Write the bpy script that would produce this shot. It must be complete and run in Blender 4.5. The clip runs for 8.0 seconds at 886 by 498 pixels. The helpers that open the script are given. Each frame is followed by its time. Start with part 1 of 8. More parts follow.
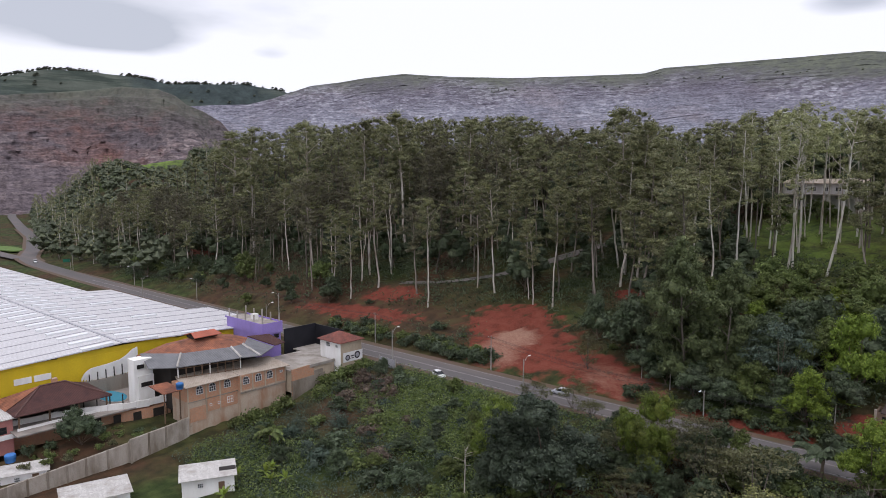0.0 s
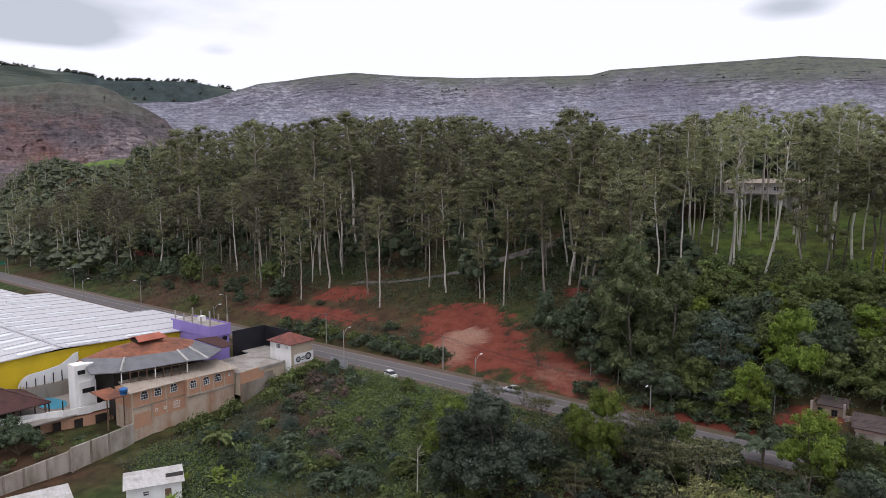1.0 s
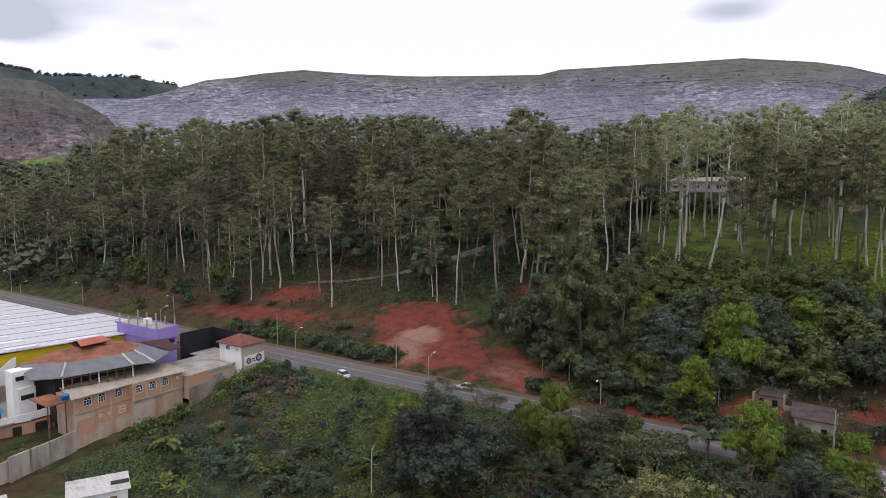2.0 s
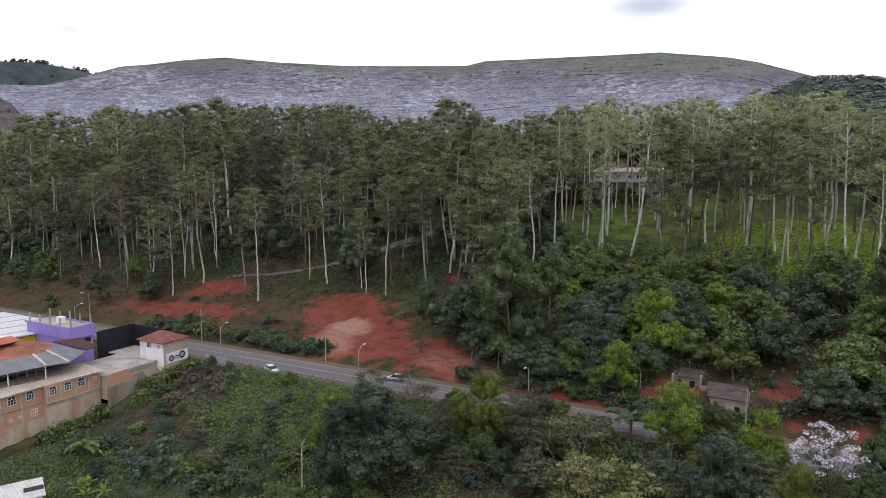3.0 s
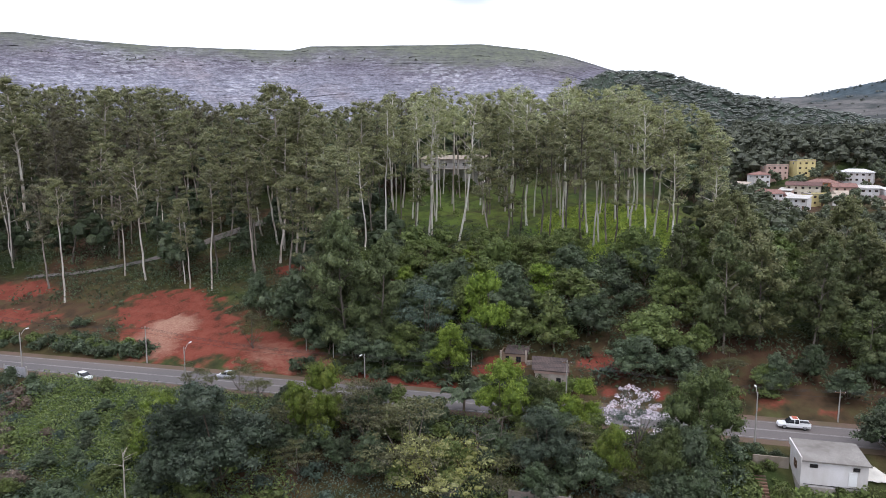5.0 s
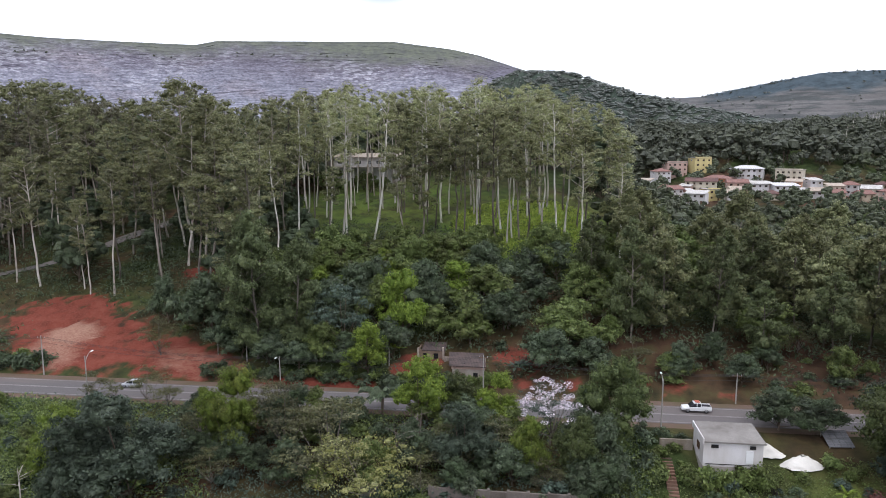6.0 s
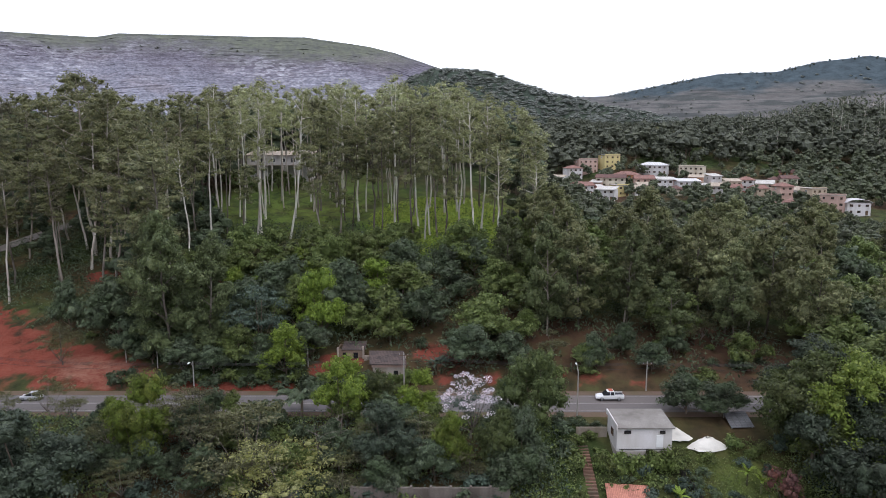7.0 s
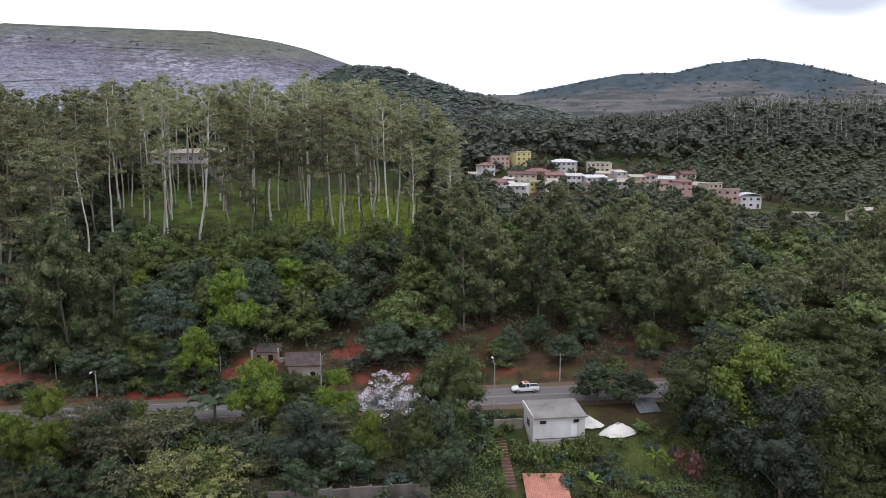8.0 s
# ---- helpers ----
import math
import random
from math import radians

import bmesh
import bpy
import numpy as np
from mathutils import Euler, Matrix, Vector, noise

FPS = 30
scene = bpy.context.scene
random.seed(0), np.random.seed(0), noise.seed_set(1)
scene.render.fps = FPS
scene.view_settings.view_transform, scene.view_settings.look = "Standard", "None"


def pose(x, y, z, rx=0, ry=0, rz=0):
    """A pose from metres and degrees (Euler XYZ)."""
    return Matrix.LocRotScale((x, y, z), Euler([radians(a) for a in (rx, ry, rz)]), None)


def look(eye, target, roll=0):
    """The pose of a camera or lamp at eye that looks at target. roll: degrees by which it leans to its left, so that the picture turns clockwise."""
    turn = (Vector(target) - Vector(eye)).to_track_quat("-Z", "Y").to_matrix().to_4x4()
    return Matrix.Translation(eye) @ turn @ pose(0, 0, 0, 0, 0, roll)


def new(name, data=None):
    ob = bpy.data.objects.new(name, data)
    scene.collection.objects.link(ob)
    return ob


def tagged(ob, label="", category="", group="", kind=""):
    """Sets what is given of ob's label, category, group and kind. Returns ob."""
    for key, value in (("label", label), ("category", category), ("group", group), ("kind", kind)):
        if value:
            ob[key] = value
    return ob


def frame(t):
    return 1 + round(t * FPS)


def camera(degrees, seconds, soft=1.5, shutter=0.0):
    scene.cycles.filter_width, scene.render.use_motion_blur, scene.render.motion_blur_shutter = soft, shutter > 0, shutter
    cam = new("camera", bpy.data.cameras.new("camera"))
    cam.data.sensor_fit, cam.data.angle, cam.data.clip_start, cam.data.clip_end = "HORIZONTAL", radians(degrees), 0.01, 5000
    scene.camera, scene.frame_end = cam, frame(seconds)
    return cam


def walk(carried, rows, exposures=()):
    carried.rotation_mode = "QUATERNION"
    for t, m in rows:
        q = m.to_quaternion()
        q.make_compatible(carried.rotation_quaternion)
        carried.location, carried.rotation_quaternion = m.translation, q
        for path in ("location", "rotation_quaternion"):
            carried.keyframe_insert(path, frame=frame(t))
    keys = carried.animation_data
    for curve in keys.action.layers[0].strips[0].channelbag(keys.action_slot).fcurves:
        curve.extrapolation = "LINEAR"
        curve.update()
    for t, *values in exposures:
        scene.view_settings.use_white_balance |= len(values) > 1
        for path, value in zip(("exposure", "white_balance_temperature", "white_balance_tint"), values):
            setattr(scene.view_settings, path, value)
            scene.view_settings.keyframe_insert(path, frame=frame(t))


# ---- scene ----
cam = camera(65.2, 8.0, soft=0.9)
walk(cam, [
    (0.0, pose(0, 0, 48, 83.79, 0.05, 41.85)),
    (0.5, pose(0, 0, 48, 83.77, 0.00, 39.84)),
    (1.0, pose(0, 0, 48, 83.75, -0.04, 37.82)),
    (2.5, pose(0, 0, 48, 83.37, -0.03, 31.26)),
    (3.0, pose(0, 0, 48, 82.88, -0.03, 27.94)),
    (3.5, pose(0, 0, 48, 82.31, -0.05, 24.48)),
    (4.0, pose(0, 0, 48, 81.96, -0.01, 21.03)),
    (4.5, pose(0, 0, 48, 81.91, -0.03, 17.54)),
    (6.0, pose(0, 0, 48, 81.72, -0.01, 6.94)),
    (6.5, pose(0, 0, 48, 81.62, 0.04, 3.54)),
    (7.0, pose(0, 0, 48, 81.52, 0.02, 0.12)),
    (7.5, pose(0, 0, 48, 81.42, 0.02, -3.36)),
    (8.0, pose(0, 0, 48, 81.31, 0.06, -6.93)),
], exposures=[(0.0, -0.48, 6500, 14), (1.0, -0.48, 6500, 14), (2.5, -0.42, 6450, 14), (3.5, -0.12, 6350, 12), (4.5, 0.1, 6300, 12), (6.0, 0.0, 6300, 12), (8.0, -0.22, 6300, 12)])

# ---- world: bright overcast with grey cloud bellies, and a veiled sun ----
SUN_ELEVATION, SUN_BEARING = 64, 150
world = bpy.data.worlds.new("overcast")
scene.world = world
world.use_nodes = True
wn, wl = world.node_tree.nodes, world.node_tree.links
wn.clear()


def wnode(kind, **values):
    n = wn.new(kind)
    for key, value in values.items():
        n.inputs[key].default_value = value
    return n


CLOUD_BANKS = (((-3.0, 1.05), 0.86, 0.36), ((-3.11, 1.39), 0.38, 0.20), ((-0.64, 2.94), 0.30, 0.26), ((-2.89, 1.99), 0.21, 0.14), ((2.00, 2.81), 0.62, 0.32), ((0.56, 3.06), 0.39, 0.16))
sky = wn.new("ShaderNodeTexSky")
sky.sky_type, sky.sun_disc = "NISHITA", False
sky.sun_elevation, sky.sun_rotation = radians(SUN_ELEVATION), radians(SUN_BEARING)
bg_sky = wnode("ShaderNodeBackground", Strength=0.12)
wl.new(sky.outputs[0], bg_sky.inputs[0])
wco = wn.new("ShaderNodeTexCoord")
wsep = wn.new("ShaderNodeSeparateXYZ")
wl.new(wco.outputs["Generated"], wsep.inputs[0])
wadd = wn.new("ShaderNodeMath")
wadd.operation = "ADD"
wl.new(wsep.outputs[2], wadd.inputs[0])
wadd.inputs[1].default_value = 0.12
wdivs = []
for k in (0, 1):
    d = wn.new("ShaderNodeMath")
    d.operation = "DIVIDE"
    wl.new(wsep.outputs[k], d.inputs[0])
    wl.new(wadd.outputs[0], d.inputs[1])
    wdivs.append(d)
wcomb = wn.new("ShaderNodeCombineXYZ")
wl.new(wdivs[0].outputs[0], wcomb.inputs[0])
wl.new(wdivs[1].outputs[0], wcomb.inputs[1])
wmap = wn.new("ShaderNodeMapping")
wmap.inputs["Location"].default_value = (0.4, 0.9, 0)
wl.new(wcomb.outputs[0], wmap.inputs[0])
cloud = wnode("ShaderNodeTexNoise", Scale=0.55, Detail=6.0, Roughness=0.5)
wl.new(wmap.outputs[0], cloud.inputs["Vector"])
shade = wn.new("ShaderNodeValToRGB")
shade.color_ramp.elements[0].position, shade.color_ramp.elements[0].color = 0.20, (0.56, 0.60, 0.68, 1)
shade.color_ramp.elements[1].position, shade.color_ramp.elements[1].color = 0.37, (0.97, 1.0, 1.09, 1)
bank = cloud.outputs[0]
for (cu, cv), reach, depth in CLOUD_BANKS:
    near = wn.new("ShaderNodeVectorMath")
    near.operation = "DISTANCE"
    wl.new(wcomb.outputs[0], near.inputs[0])
    near.inputs[1].default_value = (cu, cv, 0)
    fall = wnode("ShaderNodeMapRange")
    fall.interpolation_type = "SMOOTHSTEP"
    for key, v in (("From Min", 0.0), ("From Max", reach), ("To Min", depth), ("To Max", 0.0)):
        fall.inputs[key].default_value = v
    wl.new(near.outputs["Value"], fall.inputs["Value"])
    less = wn.new("ShaderNodeMath")
    less.operation = "SUBTRACT"
    wl.new(bank, less.inputs[0])
    wl.new(fall.outputs[0], less.inputs[1])
    bank = less.outputs[0]
wl.new(bank, shade.inputs[0])
bg_cloud = wnode("ShaderNodeBackground", Strength=1.4)
wl.new(shade.outputs[0], bg_cloud.inputs[0])
overhead = wnode("ShaderNodeMapRange")
for key, v in (("From Min", 0.22), ("From Max", 1.0), ("To Min", 1.5), ("To Max", 2.2)):
    overhead.inputs[key].default_value = v
wl.new(wsep.outputs[2], overhead.inputs["Value"])
wl.new(overhead.outputs[0], bg_cloud.inputs["Strength"])
wmix = wn.new("ShaderNodeMixShader")
wmix.inputs[0].default_value = 0.9
wl.new(bg_sky.outputs[0], wmix.inputs[1])
wl.new(bg_cloud.outputs[0], wmix.inputs[2])
wout = wn.new("ShaderNodeOutputWorld")
wl.new(wmix.outputs[0], wout.inputs[0])

sun = new("sun", bpy.data.lights.new("sun", "SUN"))
sun.data.energy, sun.data.angle, sun.data.color = 0.85, radians(22), (1.0, 0.95, 0.88)
_b, _e = radians(SUN_BEARING), radians(SUN_ELEVATION)
sun.matrix_world = look((300 * math.sin(_b) * math.cos(_e), 300 * math.cos(_b) * math.cos(_e), 300 * math.sin(_e)), (0, 0, 0))


# ---- materials ----
class Nodes:
    """A small helper round one material's node tree."""

    def __init__(self, name, rough=0.8, metal=0.0, spec=0.3):
        self.m = bpy.data.materials.new(name)
        self.m.use_nodes = True
        self.n, self.l = self.m.node_tree.nodes, self.m.node_tree.links
        self.p = self.n["Principled BSDF"]
        self.p.inputs["Roughness"].default_value = rough
        self.p.inputs["Metallic"].default_value = metal
        self.p.inputs["Specular IOR Level"].default_value = spec
        self.pos = self.n.new("ShaderNodeNewGeometry")

    def coord(self, scale=(1, 1, 1), local=False):
        mp = self.n.new("ShaderNodeMapping")
        mp.inputs["Scale"].default_value = scale
        if local:
            tc = self.n.new("ShaderNodeTexCoord")
            self.l.new(tc.outputs["Object"], mp.inputs[0])
        else:
            self.l.new(self.pos.outputs["Position"], mp.inputs[0])
        return mp.outputs[0]

    def noise(self, scale, detail=4.0, rough=0.55, stretch=(1, 1, 1), local=False):
        t = self.n.new("ShaderNodeTexNoise")
        t.inputs["Scale"].default_value, t.inputs["Detail"].default_value, t.inputs["Roughness"].default_value = scale, detail, rough
        self.l.new(self.coord(stretch, local), t.inputs["Vector"])
        return t.outputs[0]

    def ramp(self, value, stops):
        r = self.n.new("ShaderNodeValToRGB")
        while len(r.color_ramp.elements) < len(stops):
            r.color_ramp.elements.new(0.5)
        for e, (at, col) in zip(r.color_ramp.elements, stops):
            e.position, e.color = at, (*col, 1) if len(col) == 3 else col
        self.l.new(value, r.inputs[0])
        return r.outputs[0]

    def grey(self, value, lo, hi):
        return self.ramp(value, [(lo, (0, 0, 0)), (hi, (1, 1, 1))])

    def mix(self, fac, a, b, how="MIX"):
        x = self.n.new("ShaderNodeMix")
        x.data_type, x.blend_type = "RGBA", how
        for sock, v in ((x.inputs["Factor"], fac), (x.inputs["A"], a), (x.inputs["B"], b)):
            if isinstance(v, (int, float)):
                sock.default_value = v
            elif isinstance(v, tuple):
                sock.default_value = (*v, 1)
            else:
                self.l.new(v, sock)
        return x.outputs["Result"]

    def attr(self, name):
        a = self.n.new("ShaderNodeAttribute")
        a.attribute_name = name
        return a.outputs["Fac"]

    def color(self, sock):
        self.l.new(sock, self.p.inputs["Base Color"])
        return self

    def bump(self, sock, strength=0.3, distance=0.05):
        b = self.n.new("ShaderNodeBump")
        b.inputs["Strength"].default_value, b.inputs["Distance"].default_value = strength, distance
        self.l.new(sock, b.inputs["Height"])
        self.l.new(b.outputs[0], self.p.inputs["Normal"])
        return self


def tone(c, k):
    return tuple(v * k for v in c)


def plain(name, col, rough=0.8, scale=1.5, vary=0.25, stain=None, bump=0.2, metal=0.0, streak=False):
    """Painted, plastered or cast surface with grain and stains at two scales."""
    k = Nodes(name, rough, metal)
    fine, big = k.noise(scale * 8, 4), k.noise(scale * 0.35, 5, 0.6, (1, 1, 0.35) if streak else (1, 1, 1))
    base = k.ramp(fine, [(0.3, tone(col, 1 - vary * 0.5)), (0.7, tone(col, 1 + vary * 0.3))])
    base = k.mix(k.grey(big, 0.42, 0.68), base, stain or tone(col, 1 - vary * 1.3))
    return k.color(base).bump(fine, bump, 0.02).m


def leaves(name, dark, light, trans=0.18, rough=0.55, sat=0.70, grain_size=2.2):
    """Foliage: tone varies from leaf to leaf and from tree to tree."""
    dark, light = [(r * 1.14, g, b * 1.14) for r, g, b in (dark, light)]
    k = Nodes(name, rough, 0, 0.25)
    inf = k.n.new("ShaderNodeObjectInfo")
    per_leaf = k.ramp(k.pos.outputs["Random Per Island"], [(0.0, dark), (0.75, tuple((a + b) / 2 for a, b in zip(dark, light))), (1.0, light)])
    hsv = k.n.new("ShaderNodeHueSaturation")
    k.l.new(per_leaf, hsv.inputs["Color"])
    hsv.inputs["Saturation"].default_value = sat
    for sock, lo, hi in (("Hue", 0.468, 0.500), ("Value", 0.66, 1.5)):
        mr = k.n.new("ShaderNodeMapRange")
        mr.inputs["To Min"].default_value, mr.inputs["To Max"].default_value = lo, hi
        k.l.new(inf.outputs["Random"], mr.inputs["Value"])
        k.l.new(mr.outputs[0], hsv.inputs[sock])
    patch = k.mix(k.grey(k.noise(0.35, 2), 0.35, 0.7), hsv.outputs[0], tuple(0.5 * (a + b) * 0.9 for a, b in zip(dark, light)))
    grain = k.noise(grain_size, 3, 0.7)
    patch = k.mix(0.85, patch, k.ramp(grain, [(0.32, (0.45, 0.47, 0.50)), (0.62, (1.25, 1.25, 1.15))]), "MULTIPLY")
    k.color(patch).bump(grain, 0.9, 0.35)
    tr = k.n.new("ShaderNodeBsdfTranslucent")
    k.l.new(patch, tr.inputs[0])
    mx = k.n.new("ShaderNodeMixShader")
    mx.inputs[0].default_value = trans
    k.l.new(k.p.outputs[0], mx.inputs[1])
    k.l.new(tr.outputs[0], mx.inputs[2])
    k.l.new(mx.outputs[0], k.n["Material Output"].inputs[0])
    return k.m


def bark_material(name, pale, brown, stem_shade=0.3):
    k = Nodes(name, 0.85)
    inf = k.n.new("ShaderNodeObjectInfo")
    v = k.noise(0.9, 4, 0.6, (1, 1, 0.25))
    c = k.ramp(v, [(0.35, brown), (0.55, pale), (0.8, tone(pale, 1.15))])
    # some trees, picked at random, get darker bark in place of trunk shade
    dull = k.ramp(inf.outputs["Random"], [(0.1, tone((0.92, 0.9, 0.88), 1 - stem_shade)), (0.9, (1, 1, 1))])
    return k.color(k.mix(1.0, c, dull, "MULTIPLY")).bump(k.noise(9, 3, 0.6, (1, 1, 0.3)), 0.4, 0.03).m


def ground_material():
    """Grass, scrub, leaf litter and bare red earth, from the soil and meadow masks of the sheet."""
    k = Nodes("ground", 0.95, 0, 0.1)
    big, mid, fine = k.noise(0.035, 5), k.noise(0.3, 5), k.noise(2.6, 5, 0.65)
    green = k.ramp(mid, [(0.3, (0.018, 0.026, 0.010)), (0.5, (0.036, 0.052, 0.017)), (0.7, (0.066, 0.082, 0.028))])
    litter = k.ramp(mid, [(0.3, (0.030, 0.024, 0.016)), (0.6, (0.075, 0.042, 0.025))])
    base = k.mix(k.grey(big, 0.42, 0.62), green, litter)
    meadow = k.ramp(fine, [(0.3, (0.09, 0.15, 0.026)), (0.7, (0.22, 0.32, 0.06))])
    meadow = k.mix(k.grey(k.noise(0.16, 5, 0.7), 0.42, 0.62), meadow, (0.042, 0.058, 0.022))
    base = k.mix(k.attr("litter"), base, k.ramp(mid, [(0.3, (0.040, 0.026, 0.018)), (0.5, (0.078, 0.040, 0.027)), (0.7, (0.070, 0.056, 0.028))]))
    base = k.mix(k.attr("meadow"), base, meadow)
    earth = k.ramp(mid, [(0.3, (0.088, 0.021, 0.014)), (0.52, (0.150, 0.036, 0.024)), (0.75, (0.185, 0.056, 0.039))])
    earth = k.mix(k.grey(fine, 0.4, 0.75), earth, (0.175, 0.062, 0.043))
    edge = k.mix(0.5, k.attr("soil"), k.grey(mid, 0.3, 0.7), "OVERLAY")
    base = k.mix(k.grey(edge, 0.35, 0.62), base, earth)
    pale = k.ramp(fine, [(0.3, (0.20, 0.095, 0.068)), (0.7, (0.32, 0.19, 0.14))])
    base = k.mix(k.grey(k.mix(0.5, k.attr("rubble"), k.grey(k.noise(0.7, 5, 0.7, (0.4, 0.4, 2.0)), 0.3, 0.7), "OVERLAY"), 0.25, 0.85), base, pale)
    return k.color(base).bump(k.mix(0.5, fine, mid), 0.8, 0.35).m


def asphalt_material():
    k = Nodes("asphalt", 0.85, 0, 0.2)
    fine, big = k.noise(6, 4), k.noise(0.12, 4, 0.6, (0.15, 1, 1))
    c = k.ramp(fine, [(0.3, (0.095, 0.087, 0.088)), (0.7, (0.130, 0.119, 0.120))])
    return k.color(k.mix(k.grey(big, 0.45, 0.7), c, (0.145, 0.121, 0.114))).bump(fine, 0.2, 0.01).m


def rock_material(name, low, mid, high, z0, z1, ztop, red, pale, scrub_cols):
    """Quarried rock: thin bench lines with light and dark coloured in, blocks of paler broken stone, stains, and scrub
    taking over on the highest ground.
    """
    k = Nodes(name, 0.95, 0, 0.1)
    sep = k.n.new("ShaderNodeSeparateXYZ")
    k.l.new(k.pos.outputs["Position"], sep.inputs[0])
    add = k.n.new("ShaderNodeMath")
    add.operation = "MULTIPLY_ADD"
    k.l.new(k.noise(0.004, 5, 0.62), add.inputs[0])
    add.inputs[1].default_value = 150.0
    k.l.new(sep.outputs[2], add.inputs[2])

    def level(lo, hi):
        m = k.n.new("ShaderNodeMapRange")
        m.inputs["From Min"].default_value, m.inputs["From Max"].default_value = lo + 75, hi + 75
        k.l.new(add.outputs[0], m.inputs["Value"])
        return m.outputs[0]

    c = k.ramp(level(z0, z1), [(0.0, low), (0.4, mid), (0.75, high), (1.0, tone(high, 0.85))])
    c = k.mix(k.grey(k.noise(0.006, 6, 0.65, (1, 1, 2)), 0.52, 0.70), c, red)
    cells = k.n.new("ShaderNodeTexVoronoi")
    cells.inputs["Scale"].default_value = 0.085
    warp = k.mix(0.96, k.n.new("ShaderNodeTexNoise").outputs["Color"], k.coord((1, 1, 3.2)))
    k.l.new(warp, cells.inputs["Vector"])
    lit = k.grey(k.noise(0.0045, 4, 0.6), 0.42, 0.62)
    block = k.mix(1.0, k.ramp(cells.outputs["Color"], [(0.40, (0, 0, 0)), (0.75, (0.62, 0.62, 0.62))]), lit, "MULTIPLY")
    c = k.mix(block, c, pale)
    # level streaks paint the light and dark of bench treads and risers
    c = k.mix(0.85, c, k.ramp(k.noise(0.09, 6, 0.75, (0.35, 0.35, 3.2)), [(0.36, (0.56, 0.55, 0.57)), (0.5, (0.98, 0.98, 0.98)), (0.64, (1.3, 1.3, 1.3))]), "MULTIPLY")
    c = k.mix(0.85, c, k.ramp(k.noise(0.22, 5, 0.8, (0.7, 0.7, 1.6)), [(0.40, (0.50, 0.50, 0.52)), (0.6, (1.3, 1.3, 1.3))]), "MULTIPLY")
    scrub = k.ramp(k.noise(0.05, 6, 0.8), [(0.36, scrub_cols[0]), (0.64, scrub_cols[1])])
    over = k.mix(0.5, level(ztop - 30, ztop + 26), k.grey(k.noise(0.018, 6, 0.7, (1, 1, 2.5)), 0.36, 0.66), "OVERLAY")
    c = k.mix(over, c, scrub)
    return k.color(c).bump(k.noise(0.12, 6, 0.75), 0.4, 1.2).m


def hill_material(name, woods, fields, crest=None):
    k = Nodes(name, 1.0, 0, 0.0)
    a, b = k.noise(0.0035, 6, 0.6), k.noise(0.03, 5, 0.7)
    w = k.ramp(b, [(0.3, tone(woods, 0.65)), (0.7, tone(woods, 1.3))])
    f = k.ramp(k.noise(0.012, 6, 0.7, (1, 1, 4)), [(0.3, tone(fields, 0.75)), (0.55, fields), (0.7, tone(fields, 1.25))])
    f = k.mix(0.8, f, k.ramp(k.noise(0.02, 5, 0.7, (0.25, 0.25, 3.2)), [(0.42, (0.50, 0.56, 0.56)), (0.54, (1.14, 1.10, 1.08))]), "MULTIPLY")
    cover = k.grey(a, 0.44, 0.56)
    if crest:
        sep, up = k.n.new("ShaderNodeSeparateXYZ"), k.n.new("ShaderNodeMapRange")
        k.l.new(k.pos.outputs["Position"], sep.inputs[0])
        k.l.new(sep.outputs[2], up.inputs["Value"])
        for key, v in (("From Min", crest[0]), ("From Max", crest[1]), ("To Min", 0.78), ("To Max", 0.16)):
            up.inputs[key].default_value = v
        cover = k.grey(k.mix(0.5, a, up.outputs[0]), 0.44, 0.52)
    c = k.mix(cover, w, f)
    return k.color(c).bump(b, 0.8, 10.0).m


M = {}
M["ground"] = ground_material()
M["asphalt"] = asphalt_material()
M["dirt_track"] = plain("dirt_track", (0.165, 0.145, 0.135), 0.95, 0.5, 0.4)
M["road_paint"] = plain("road_paint", (0.30, 0.285, 0.275), 0.8, 0.5, 0.4, (0.17, 0.155, 0.15))
M["shoulder"] = plain("shoulder", (0.125, 0.082, 0.062), 0.95, 0.6, 0.5, (0.09, 0.07, 0.04))
M["concrete"] = plain("concrete", (0.36, 0.33, 0.30), 0.9, 0.8, 0.35, (0.20, 0.17, 0.14), streak=True)
M["old_concrete"] = plain("old_concrete", (0.30, 0.26, 0.22), 0.92, 0.8, 0.45, (0.15, 0.12, 0.09), streak=True)
M["pole"] = plain("pole", (0.33, 0.31, 0.29), 0.85, 1.0, 0.2)
M["cable"] = plain("cable", (0.02, 0.02, 0.02), 0.6)
# grey-lilac rock, shifted bluer and paler for distance haze
M["mine"] = rock_material("mine", (0.215, 0.22, 0.262), (0.185, 0.184, 0.224), (0.130, 0.119, 0.146), 120, 262, 252, (0.215, 0.19, 0.21), (0.40, 0.40, 0.44), ((0.085, 0.09, 0.085), (0.135, 0.145, 0.110)))
M["mine_red"] = rock_material("mine_red", (0.125, 0.103, 0.112), (0.098, 0.083, 0.090), (0.10, 0.088, 0.086), 60, 190, 166, (0.175, 0.098, 0.086), (0.30, 0.245, 0.235), ((0.075, 0.082, 0.07), (0.125, 0.13, 0.10)))
# far mountain and wooded ridge: air haze mixed into the colours, bluer and paler
M["far_hill_hazy"] = hill_material("far_hill_hazy", (0.062, 0.080, 0.092), (0.122, 0.120, 0.120), (150, 290))
M["wooded_hill_hazy"] = hill_material("wooded_hill_hazy", (0.058, 0.074, 0.060), (0.070, 0.086, 0.066))
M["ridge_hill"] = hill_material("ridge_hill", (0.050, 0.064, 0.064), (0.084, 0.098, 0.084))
M["pale_bark"] = bark_material("pale_bark", (0.58, 0.54, 0.49), (0.32, 0.26, 0.21))
